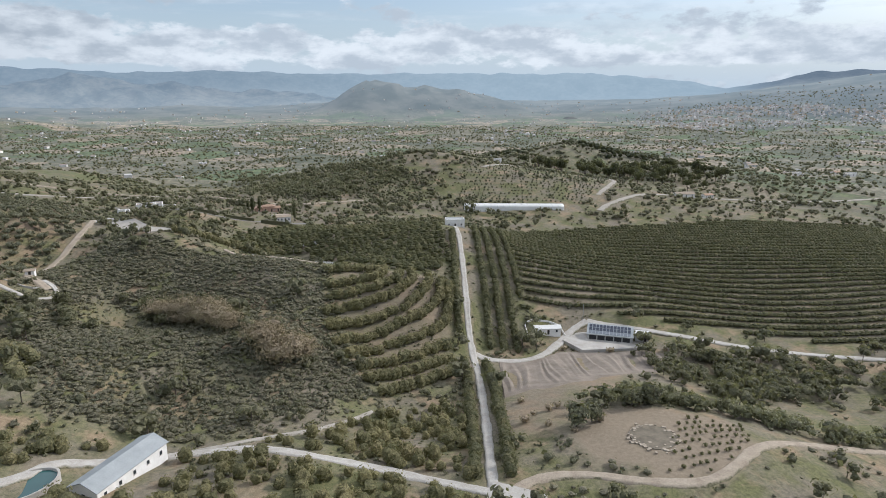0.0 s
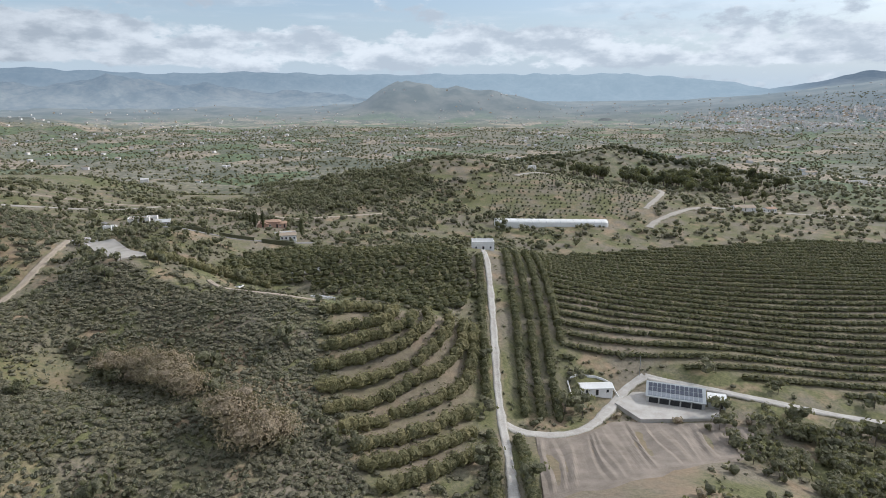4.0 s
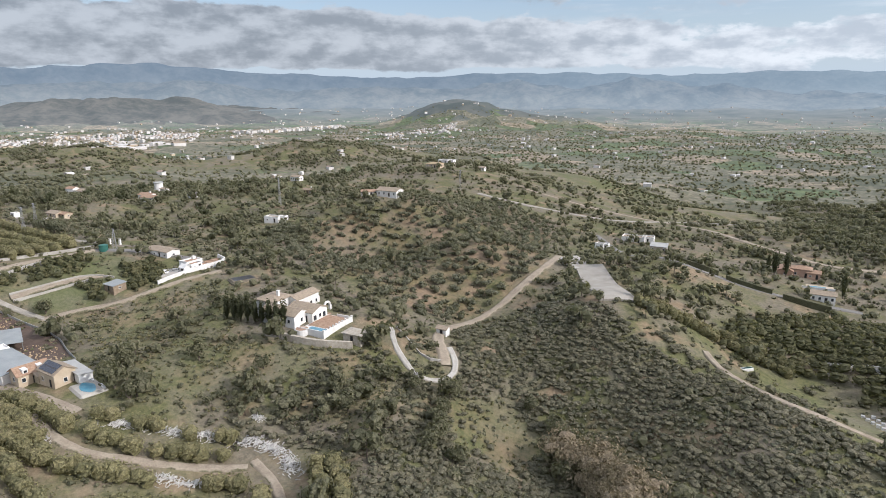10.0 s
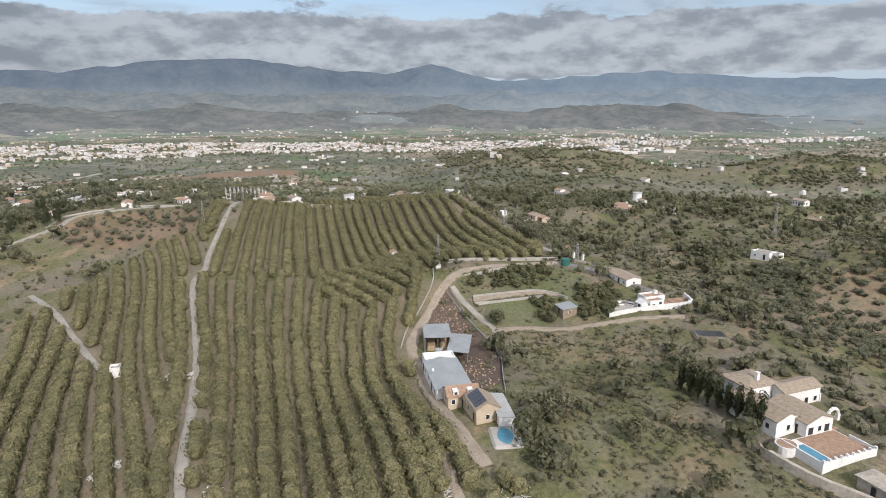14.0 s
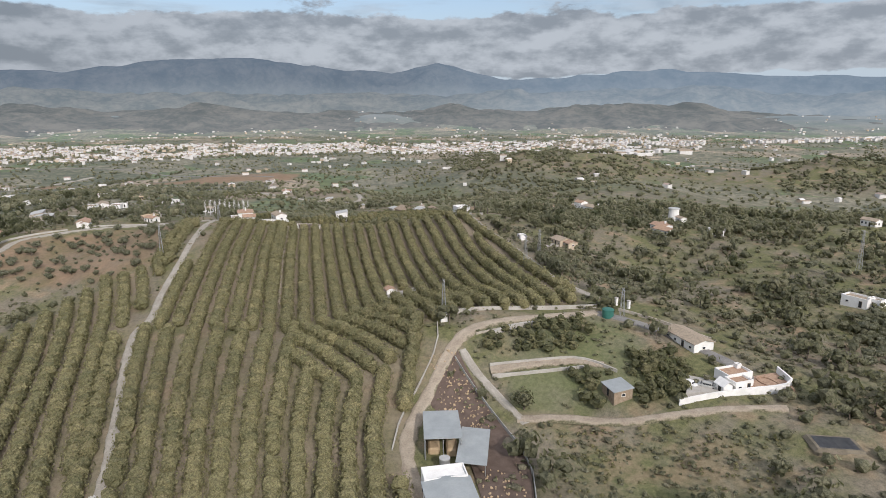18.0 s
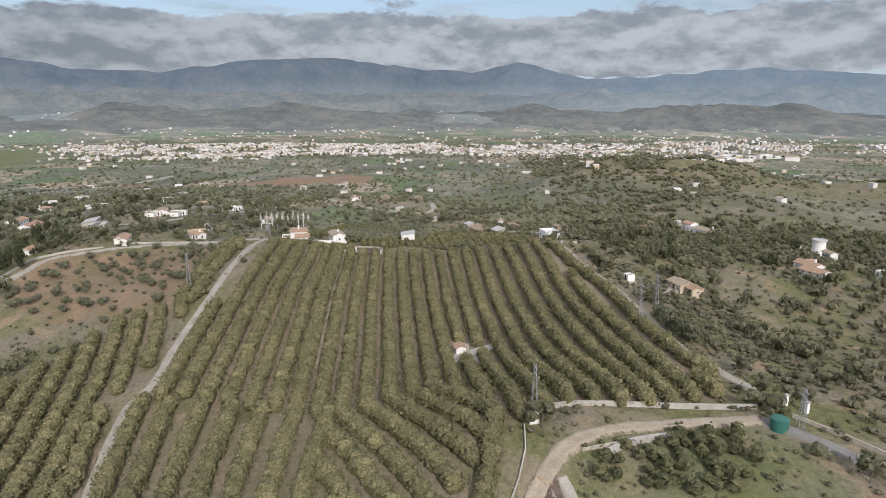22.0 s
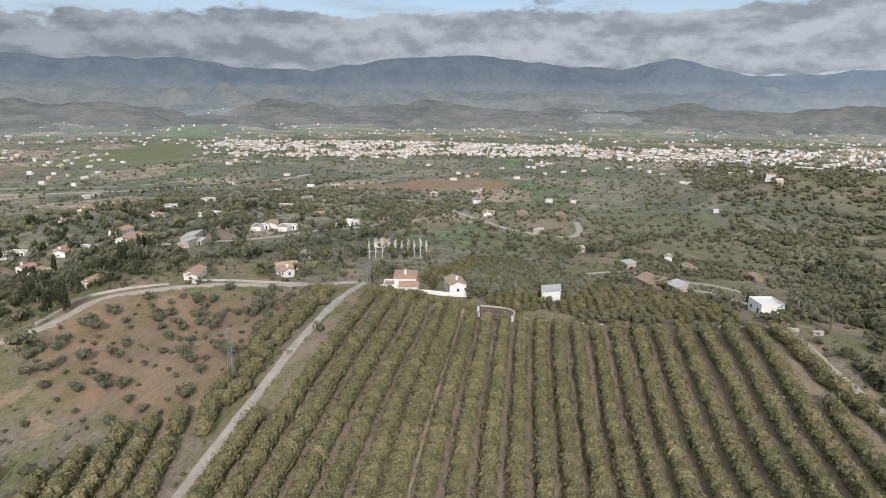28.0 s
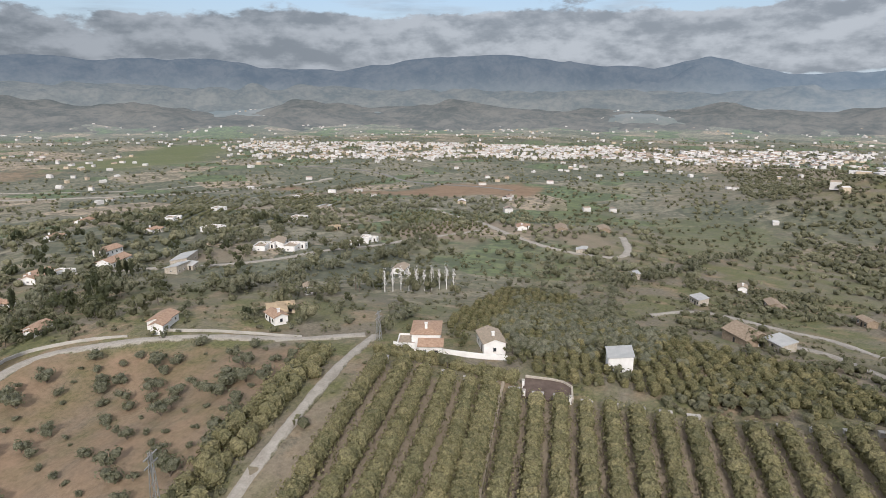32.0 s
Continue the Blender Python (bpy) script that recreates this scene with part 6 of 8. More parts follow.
def leaves(rng, count, centre, radii, size, lobes, flat=0.5, low=-0.35):
    """Leaf clumps: small bent cards strewn over a lumpy crown."""
    v, f = [], []
    for k in range(count):
        d = rng.normal(size=3)
        d /= np.linalg.norm(d)
        if d[2] < low:
            d[2] = -d[2] * 0.5
        bulge = 1.0 + max(0.30 * max(0.0, float(d @ l) - 0.55) / 0.45 for l in lobes) - 0.08
        p = centre + d * radii * bulge * rng.uniform(0.86, 1.15)
        u = np.cross(d, rng.normal(size=3))
        u /= np.linalg.norm(u) + 1e-9
        w = np.cross(d, u) + d * rng.uniform(-flat, flat) + u * rng.uniform(-0.3, 0.3)
        s, t = size * rng.uniform(0.6, 1.3), size * rng.uniform(0.5, 1.1)
        lift = d * s * rng.uniform(0.0, 0.35)
        n = len(v)
        v += [p - u * s, p - w * t + lift, p + u * s, p + w * t + lift]
        f += [(n, n + 1, n + 2), (n, n + 2, n + 3)]
    return np.array(v), np.array(f)


def plant(seed, wide, high, foot, count, size, core=0.8, rings=4, around=7, limbs=3, trunk=0.14, lumps=1):
    """One plant: its crown (vertices, triangles) and its wood (vertices, triangles), base at the origin."""
    rng = np.random.RandomState(seed)
    lobes = [x / np.linalg.norm(x) for x in rng.normal(size=(6, 3)) + np.array([0, 0, 0.4])]
    centre, radii = np.array([0, 0, (high + foot) / 2]), np.array([wide / 2, wide / 2, (high - foot) / 2])
    pieces = []
    for k in range(lumps):
        c, r = centre.copy(), radii.copy()
        if lumps > 1:
            c = centre + radii * rng.uniform(-0.55, 0.55, 3) * (1, 1, 0.7)
            r = radii * rng.uniform(0.45, 0.68)
        v, f = ball(rng, rings, around)
        pieces.append((v * r * core + c, f))
        pieces.append(leaves(rng, count // lumps, c, r, size, lobes))
    crown = join(pieces)
    wood = [rod((0, 0, -0.4), (rng.uniform(-0.1, 0.1), 0, centre[2]), trunk, trunk * 0.6)]
    for k in range(limbs):
        a = 6.283 * (k + rng.uniform(0, 0.5)) / limbs
        wood.append(rod((0, 0, foot * 0.7 + 0.2), (math.cos(a) * wide * 0.3, math.sin(a) * wide * 0.3, centre[2] + high * 0.12), trunk * 0.6, trunk * 0.25, 4))
    return crown, join(wood)


def strew(name, variants, places, mats, label, category, seed, grow=(0.8, 1.2), sink=0.15, wood=True, tint_by=None, tall=(0.85, 1.15), vary=0.6):
    """One mesh of many plants, all joined; for plants that nobody could count."""
    rng = np.random.RandomState(seed)
    places = np.asarray(places, float)
    z = ground(places[:, 0], places[:, 1]) - sink
    pick = rng.randint(0, len(variants), len(places))
    V, F, S, T, n = [], [], [], [], 0
    for k, (crown, trunk) in enumerate(variants):
        who = np.where(pick == k)[0]
        if not len(who):
            continue
        v, f = join([crown, trunk]) if wood else crown
        slot = np.r_[np.zeros(len(crown[1]), int), np.ones(len(trunk[1]), int)] if wood else np.zeros(len(f), int)
        s = rng.uniform(*grow, len(who))
        h = s * rng.uniform(*tall, len(who))
        a = rng.uniform(0, 6.283, len(who))
        c, q = np.cos(a)[:, None], np.sin(a)[:, None]
        x = (v[None, :, 0] * c - v[None, :, 1] * q) * s[:, None] + places[who, 0, None]
        y = (v[None, :, 0] * q + v[None, :, 1] * c) * s[:, None] + places[who, 1, None]
        w = v[None, :, 2] * h[:, None] + z[who, None]
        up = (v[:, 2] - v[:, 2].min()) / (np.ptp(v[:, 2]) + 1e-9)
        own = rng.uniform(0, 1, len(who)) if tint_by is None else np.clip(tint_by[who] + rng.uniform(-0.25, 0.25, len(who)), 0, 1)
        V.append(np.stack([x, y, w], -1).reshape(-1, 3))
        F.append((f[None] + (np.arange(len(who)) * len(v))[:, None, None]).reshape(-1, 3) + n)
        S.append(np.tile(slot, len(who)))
        # tint also rises with height: golden new leaves plus painted top light
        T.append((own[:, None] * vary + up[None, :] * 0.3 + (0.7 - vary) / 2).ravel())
        n += len(who) * len(v)
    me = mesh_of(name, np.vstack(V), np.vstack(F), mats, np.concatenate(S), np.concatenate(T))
    return tagged(new(name, me), label, category, kind="stuff")


def grown(name, variant, mats, label, category, group):
    """A single tree as a thing with its trunk and crown."""
    top = tagged(new(name), label, category, group)
    top.empty_display_size = 0.5
    (cv, cf), (tv, tf) = variant
    # lighter towards the crown's top: new leaves, with some top light painted in
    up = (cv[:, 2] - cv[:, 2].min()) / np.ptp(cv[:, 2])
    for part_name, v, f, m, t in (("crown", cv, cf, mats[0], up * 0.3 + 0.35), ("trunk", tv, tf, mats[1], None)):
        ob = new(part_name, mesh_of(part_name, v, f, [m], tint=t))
        ob.parent = top
    return top


def single_trees(name, variants, places, mats, label, category, group, seed, grow=(0.85, 1.15), sink=0.15):
    """Trees that stand apart, each a thing of its own."""
    rng = np.random.RandomState(seed)
    first = [grown(name, v, mats, label, category, group) for v in variants]
    used = set()
    for k, (x, y) in enumerate(places):
        i = k % len(first)
        s = rng.uniform(*grow)
        m = pose(x, y, height(x, y) - sink, 0, 0, rng.uniform(0, 360)) @ Matrix.Scale(s, 4)
        if i in used:
            made = copy_thing(first[i], m)
            made.matrix_basis = m
        else:
            first[i].matrix_basis = m
            used.add(i)


def rows_in(poly, turn, gap, step, seed, miss=0.04, jitter=0.35, wobble=0.0, gaps=None):
    """Trees in straight rows within a field."""
    rng = np.random.RandomState(seed)
    c, s = math.cos(radians(turn)), math.sin(radians(turn))
    p = np.array(poly, float)
    u, v = p[:, 0] * c + p[:, 1] * s, -p[:, 0] * s + p[:, 1] * c
    out = []
    lines_at = np.arange(v.min() + gap * 0.5, v.max(), gap)
    if gaps is not None:
        between = (np.array(gaps[:-1]) + np.array(gaps[1:])) / 2
        lines_at = np.r_[np.arange(between[0] - gap, v.min(), -gap), between, np.arange(between[-1] + gap, v.max(), gap)]
    for row in lines_at:
        along = np.arange(u.min() + rng.uniform(0, step), u.max(), step)
        w = row + wobble * np.sin(along / 23.0 + row * 0.05) + rng.normal(0, jitter * 0.4, len(along))
        along = along + rng.normal(0, jitter, len(along))
        out.append(np.stack([along * c - w * s, along * s + w * c], 1)[rng.uniform(0, 1, len(along)) > miss])
    out = np.vstack(out)
    return out[inside(out[:, 0], out[:, 1], poly)]


def along(line, step, seed, jitter=0.4, miss=0.03):
    rng = np.random.RandomState(seed)
    p = resample(line, step)
    p = p + rng.normal(0, jitter, p.shape)
    return p[rng.uniform(0, 1, len(p)) > miss]


def beside(line, off, step, seed, jitter=0.3, miss=0.03):
    p = resample(line, 1.0)
    t = np.gradient(p, axis=0)
    t /= np.hypot(t[:, 0], t[:, 1])[:, None] + 1e-9
    q = p + np.stack([-t[:, 1], t[:, 0]], 1) * off
    return along([tuple(a) for a in q[::6]], step, seed, jitter, miss)


def clear_of_tracks(p, more=1.2):
    keep = np.ones(len(p), bool)
    for line, wide, _ in TRACKS.values():
        keep &= edge(p[:, 0], p[:, 1], line) > wide / 2 + more
    keep &= ~inside(p[:, 0], p[:, 1], PAD)
    for cx, cy, r in KEEP_CLEAR:
        keep &= np.hypot(p[:, 0] - cx, p[:, 1] - cy) > r
    return p[keep]


def squared(variant, high):
    """The same plant with steeper sides, as in a clipped row."""
    (v, f), wood = variant
    u = np.clip(v[:, 2] / high, 0, 1)
    swell = np.where(u < 0.5, 1.28 - 0.36 * u, 1.10 + 0.25 * (u - 0.5))
    v = v * np.stack([swell, swell, np.ones(len(v))], 1)
    return (v, f), wood


HEDGE = [squared(plant(110 + k, 3.55, 3.6, -0.4, 88, 0.25, core=0.90, rings=5, around=8, limbs=0), 3.7) for k in range(7)]
AVOCADO_FAR = [plant(120 + k, 4.4, 4.0, 0.1, 11, 0.6, core=0.9, rings=4, around=5, limbs=0) for k in range(5)]
BUSH = [plant(140 + k, 3.0, 2.2, 0.0, 6, 0.5, core=0.86, rings=3, around=5, limbs=0) for k in range(7)]
MID = [plant(150 + k, 6.0, 5.4, 0.3, 42, 0.52, core=0.72, lumps=4, rings=3, around=5, limbs=0) for k in range(5)]
OLIVE = [plant(160 + k, 4.6, 3.4, 0.0, 110, 0.30, core=0.80, lumps=4, rings=3, around=6) for k in range(5)]
BIG = [plant(180 + k, 9.0, 9.0, 1.0, 360, 0.6, core=0.6, lumps=7, rings=4, around=7, trunk=0.3) for k in range(4)]
PINE = [plant(200 + k, 7.0, 9.5, 2.2, 200, 0.6, core=0.62, lumps=5, rings=3, around=6, trunk=0.25) for k in range(4)]
SPIRE = [plant(220 + k, 2.2, 10.0, 0.2, 150, 0.45, core=0.85, rings=6, around=7, trunk=0.2, limbs=0) for k in range(3)]
TINY = [plant(240 + k, 7.0, 5.0, 0.0, 2, 1.3, core=0.9, rings=3, around=4, limbs=0) for k in range(6)]

# the orchard of long rows
ROW_GAPS = [111.6, 117.4, 123.1, 128.6, 134.3, 139.4, 144.4, 149.7, 155.0, 160.4, 165.9, 171.2, 176.4, 182.0, 187.5, 193.1, 198.7]
long_rows = clear_of_tracks(rows_in(LONG_ROWS, 12.0, 5.6, 1.75, 1, miss=0.012, wobble=0.2, jitter=0.18, gaps=ROW_GAPS), 0.9)
TRACK_LINE = [(-312, 37), (-283, 47.5), (-249, 61.5), (-225, 69.3), (-195, 78.5), (-172, 86), (-155, 92)]
DRIVE_LINE = [(-312, 122), (-276, 120.6), (-256, 119.7), (-237, 122.2), (-216, 128.3), (-188, 134.7), (-172, 139)]


def fan(first, last, count, step, seed, jitter=0.3, miss=0.03):
    """Rows that swing from one line over to another, evenly spaced between them."""
    rng = np.random.RandomState(seed)
    x = np.arange(first[0][0], last[-1][0], step)
    a = np.interp(x, [p[0] for p in first], [p[1] for p in first])
    b = np.interp(x, [p[0] for p in last], [p[1] for p in last])
    out = [np.stack([x + rng.uniform(0, step) + rng.normal(0, jitter, len(x)), a + (b - a) * (k + 0.5) / count + rng.normal(0, jitter * 0.4, len(x))], 1)[rng.uniform(0, 1, len(x)) > miss]
           for k in range(count + 1)]
    return np.vstack(out)


near_rows = fan(TRACK_LINE, DRIVE_LINE, 11, 1.75, 2, 0.25, 0.03)
near_rows = near_rows[inside(near_rows[:, 0], near_rows[:, 1], NEAR_ROWS)]
near_rows = clear_of_tracks(near_rows, 0.9)
west_rows = clear_of_tracks(rows_in(WEST_ROWS, 25.0, 5.8, 1.9, 3, miss=0.05, wobble=1.2, jitter=0.3), 1.3)
TRACK_SIDE = [(-181, 83), (-195, 78.5), (-225, 69.3), (-249, 61.5), (-283, 47.5), (-309, 37.5)]
track_side = clear_of_tracks(beside(TRACK_SIDE, 4.4, 2.0, 30, 0.4, 0.04), 1.5)
west_rows = np.vstack([west_rows[edge(west_rows[:, 0], west_rows[:, 1], TRACK_SIDE) > 6.4], track_side])
stretch = inside(near_rows[:, 0], near_rows[:, 1], [(-214, 92), (-250, 84), (-262, 112), (-240, 122), (-214, 122)])
singles = near_rows[stretch][:290]
single_trees("avocado_tree", HEDGE[:4], [tuple(p) for p in singles], (MAT["orchard"], MAT["bark"]),
             "bushy avocado tree with olive and golden leaves in an orchard row", "tree", "avocado trees in the near rows", 4, (0.92, 1.12))
verge = clear_of_tracks(np.vstack([beside([(-366, 29.5), (-413, 20), (-440, 14)], o, 2.8, 17 + i, 0.5, 0.05) for i, o in enumerate((5.0, 8.8))]), 1.0)
cross = clear_of_tracks(rows_in(CROSS_ROWS, 42.0, 5.8, 1.8, 21, miss=0.03, jitter=0.3), 1.3)
off = [p[~inside(p[:, 0], p[:, 1], CROSS_ROWS)] for p in (near_rows, long_rows)]
stretch = inside(off[0][:, 0], off[0][:, 1], [(-214, 92), (-250, 84), (-262, 112), (-240, 122), (-214, 122)])
near_rows, long_rows = off
rest = np.vstack([cross, near_rows[~stretch], near_rows[stretch][290:], long_rows, west_rows, verge])
EDGE_LINE = [(-442, 140.5), (-425, 145.5), (-411, 151.5), (-394, 160), (-370, 163.5), (-350, 166.5), (-338, 170), (-325, 176)]
edge_rows = clear_of_tracks(beside(EDGE_LINE, 0.0, 1.8, 22, 0.25, 0.02), 0.7)
rest = rest[edge(rest[:, 0], rest[:, 1], EDGE_LINE) > 4.6]
rest = np.vstack([rest, edge_rows, beside(TRACKS["row_path"][0], -3.1, 1.9, 24, 0.25, 0.02)])
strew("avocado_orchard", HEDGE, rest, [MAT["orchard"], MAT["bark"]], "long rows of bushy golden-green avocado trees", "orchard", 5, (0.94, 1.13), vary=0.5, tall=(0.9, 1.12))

# the valley: field rows, avenue, terraced knoll, back slope
field = clear_of_tracks(rows_in(VALLEY_FIELD, 4.0, 6.6, 2.4, 6, miss=0.0, jitter=0.15, wobble=0.7), 2.0)
avenue_rows = clear_of_tracks(rows_in(AVENUE_STRIP, 91.0, 5.6, 1.8, 7), 1.0)
avenue_sides = np.vstack([beside([(12.4, 132), (13.4, 175), (13.4, 212), (12.2, 226)], o, 1.7, 8 + i, 0.25, 0.0) for i, o in enumerate((-4.3, 4.3))]
                         + [beside([(11.4, 240), (10.4, 265), (10, 293), (9, 340)], 4.2, 1.9, 11, 0.25, 0.02)])
KNOLL_ROWS = [
    [(-51, 261), (-40, 268), (-28, 266)], [(-48, 250), (-35, 255), (-27, 259), (-26, 266)], [(-46, 243), (-32, 249), (-20, 257), (-19, 264)],
    [(-46, 234), (-30, 242), (-19, 249), (-12, 262), (-15, 269)], [(-44, 226), (-28, 234), (-15, 243), (-7, 256), (-6, 266)],
    [(-40, 218), (-23, 230), (-7, 243), (-1, 254), (-1, 267)], [(-34, 213), (-15, 226), (0, 238), (3, 255), (2.5, 269)],
    [(-30, 206), (-12, 218), (2, 230)], [(-26, 199), (-10, 210), (3, 221)], [(-20, 192), (-7, 201), (4, 212)],
]
knoll = np.vstack([along(r, 2.0, 20 + i, 0.35, 0.02) for i, r in enumerate(KNOLL_ROWS)])
slope = clear_of_tracks(rows_in(BACK_SLOPE, 16.0, 5.0, 2.9, 9, wobble=2.0, jitter=0.5), 1.5)
strip_grove = clear_of_tracks(np.vstack([along([(-127 - k, 289 + 2 * k), (-119 - k, 295 + 2 * k), (-112 - k, 300 + 2 * k), (-105 - k, 304 + 2 * k), (-98 - k, 308 + 2 * k), (-87 - k, 309 + 2 * k)], 2.1, 41 + k, 0.4) for k in (0, 2)]))
lower = clear_of_tracks(rows_in(LOWER_GROVE, 30.0, 4.2, 3.2, 10, miss=0.22, jitter=1.3), 1.3)
strew("valley_orchard", AVOCADO_FAR, field, [MAT["grove"], MAT["bark"]], "dark green fruit trees planted in long even rows", "orchard", 10, (0.80, 0.92), tall=(0.62, 0.74), vary=0.35)
strew("slope_orchard", AVOCADO_FAR, slope, [MAT["grove"], MAT["bark"]], "dark green fruit trees planted in even rows", "orchard", 11, (0.85, 1.1), tall=(0.75, 0.95), vary=0.5)
strew("crest_hedge", HEDGE, strip_grove, [MAT["knoll"], MAT["bark"]], "golden-green fruit trees in a double row along a crest", "orchard", 15, (0.75, 1.0), vary=0.5)
strew("knoll_orchard", HEDGE, knoll, [MAT["knoll"], MAT["bark"]], "golden-green fruit trees in curved rows round a knoll", "orchard", 17, (0.95, 1.25), vary=0.5)
strew("avenue_orchard", HEDGE, np.vstack([avenue_rows, avenue_sides]), [MAT["grove"], MAT["bark"]], "clipped fruit trees in rows along a concrete road", "orchard", 12, (0.8, 0.98), vary=0.45)
strew("lower_grove", HEDGE, lower, [MAT["knoll"], MAT["bark"]], "uneven grove of golden-green fruit trees below the barn", "orchard", 13, (0.5, 1.15))

TERRACE_ROWS = [
    [(-214, 131), (-201, 133), (-187, 136), (-181, 140)], [(-195, 127), (-185, 130), (-180, 133)], [(-181, 124), (-167, 127), (-159, 129)],
    [(-173, 132), (-165, 136), (-161, 141), (-156, 147)], [(-177, 140), (-170, 145), (-166, 148)], [(-164, 150), (-162, 154), (-158, 160), (-152, 166)],
    [(-149, 157), (-145, 160), (-138, 162), (-131, 163)], [(-152, 136), (-149, 142), (-145, 147), (-140, 153), (-136, 156), (-126, 160)],
    [(-163, 121), (-157, 123), (-151, 127), (-148, 131), (-144, 137), (-138, 143), (-130, 150)], [(-138, 176), (-130, 172), (-123, 166), (-118, 160)], [(-136, 179), (-127, 176), (-119, 169)],
    [(-181, 146), (-174, 152), (-166, 160), (-158, 169)], [(-166, 113), (-155, 116), (-146, 122), (-139, 130), (-130, 140)], [(-160, 105), (-146, 110), (-136, 118), (-126, 130)], [(-190, 116), (-176, 118), (-166, 120)], [(-152, 98), (-138, 104), (-126, 114)],
]
terraces = clear_of_tracks(np.vstack([along(r, 2.2, 60 + i, 0.45, 0.05) for i, r in enumerate(TERRACE_ROWS)]))
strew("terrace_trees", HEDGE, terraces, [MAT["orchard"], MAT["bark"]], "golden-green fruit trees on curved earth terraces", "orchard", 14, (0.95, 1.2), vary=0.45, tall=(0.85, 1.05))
encl = clear_of_tracks(np.vstack([rows_in([(-277, 165), (-276, 175), (-261, 171), (-262, 164)], 100.0, 3.0, 2.5, 15, miss=0.12, jitter=0.4),
                                  rows_in([(-281, 180), (-282, 196), (-261, 190), (-260, 177)], 100.0, 3.2, 2.5, 18, miss=0.12, jitter=0.4),
                                  rows_in([(-287, 142), (-295, 147), (-304, 176), (-287, 174), (-283, 165), (-283, 147)], 100.0, 3.0, 2.4, 19, miss=0.2, jitter=0.9)]), 0.8)
strew("enclosure_orchard", AVOCADO_FAR, encl, [MAT["grove"], MAT["bark"]], "young fruit trees inside a walled plot", "orchard", 16, (0.5, 0.95))

# olives on the brown field, one by one
rng = np.random.RandomState(31)
spots = []
while len(spots) < 150:
    p = (rng.uniform(-450, -345), rng.uniform(-82, 24))
    if inside(np.array([p[0]]), np.array([p[1]]), BROWN_FIELD)[0] and all(math.hypot(p[0] - a, p[1] - b) > 4.0 for a, b in spots):
        spots.append(p)
spots = [tuple(p) for p in clear_of_tracks(np.array(spots), 3)]
single_trees("olive_tree", OLIVE, spots[:75], (MAT["olive"], MAT["bark"]), "grey-green olive tree on bare brown earth", "tree", "olive trees on the brown field", 32, (0.65, 1.3))
single_trees("olive_sapling", OLIVE, spots[75:], (MAT["olive"], MAT["bark"]), "small young olive tree on bare brown earth", "tree", "olive saplings on the brown field", 33, (0.28, 0.5))

# ---- scrub and wild trees over the rest of the near land ----
CULTIVATED = [BACK_HILL, BROWN_FIELD, LONG_ROWS, NEAR_ROWS, WEST_ROWS, VALLEY_FIELD, AVENUE_STRIP, BACK_SLOPE, KNOLL, ENCLOSURE, TERRACES, LOWER_GROVE, CLAY_CUT, CLEARING] + MEADOWS
DENSE = [(-165, 226), (-150, 245), (-160, 275), (-130, 278), (-100, 268), (-72, 272), (-52, 258), (-46, 232), (-36, 208), (-22, 190), (-45, 165), (-80, 150), (-108, 150), (-122, 170), (-135, 190)]
NEAR_SLOPE = [(-135, 190), (-120, 165), (-100, 150), (-75, 150), (-45, 165), (-40, 185), (-60, 190), (-85, 200), (-115, 205)]


def wild(count, box, seed, keep_dense):
    rng = np.random.RandomState(seed)
    p = np.stack([rng.uniform(box[0], box[1], count), rng.uniform(box[2], box[3], count)], 1)
    chance = 0.46 + 0.45 * waves(p[:, 0], p[:, 1], 60, seed) + 0.25 * waves(p[:, 0], p[:, 1], 25, seed + 1)
    chance = np.where(inside(p[:, 0], p[:, 1], DENSE), keep_dense * (0.8 + 0.4 * waves(p[:, 0], p[:, 1], 38, 77)), chance)
    chance = np.where(inside(p[:, 0], p[:, 1], NEAR_SLOPE), chance * 0.55, chance)
    chance = np.where(inside(p[:, 0], p[:, 1], OPEN_SLOPE), 0.20 + 0.36 * waves(p[:, 0], p[:, 1], 30, seed + 2), chance)
    chance = np.where(inside(p[:, 0], p[:, 1], OLIVE_SLOPE) | inside(p[:, 0], p[:, 1], BARE_SLOPE), chance * 0.16, chance)
    p = p[rng.uniform(0, 1, count) < chance]
    keep = np.ones(len(p), bool)
    for poly in CULTIVATED:
        keep &= ~inside(p[:, 0], p[:, 1], poly)
    return clear_of_tracks(p[keep])


scrub = np.vstack([wild(9000, (-330, 60, 90, 340), 71, 1.0), wild(13000, (-168, -20, 148, 280), 70, 1.0), wild(9000, (-640, 340, -150, 560), 72, 0.6)])
strew("scrub", BUSH, scrub, [MAT["scrub"], MAT["bark"]], "dense grey-green Mediterranean scrub on the slopes", "scrub", 73, (0.28, 0.98), wood=False, tall=(0.55, 0.92), vary=0.42)
LOW_BUSH = [plant(145 + k, 3.2, 2.4, 0.0, 2, 0.7, core=0.9, rings=3, around=4, limbs=0) for k in range(7)]
cover = np.vstack([wild(11000, (-640, -150, 180, 470), 171, 0.6), wild(13000, (-640, -440, 90, 330), 172, 0.6), wild(9000, (-640, 340, -150, 560), 173, 0.6), wild(5000, (-150, 60, 370, 560), 174, 0.6)])
garden_side = (cover[:, 0] < -440) & (cover[:, 1] < 130)
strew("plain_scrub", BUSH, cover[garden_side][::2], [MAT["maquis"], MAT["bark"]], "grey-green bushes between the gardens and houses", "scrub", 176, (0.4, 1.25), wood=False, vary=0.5)
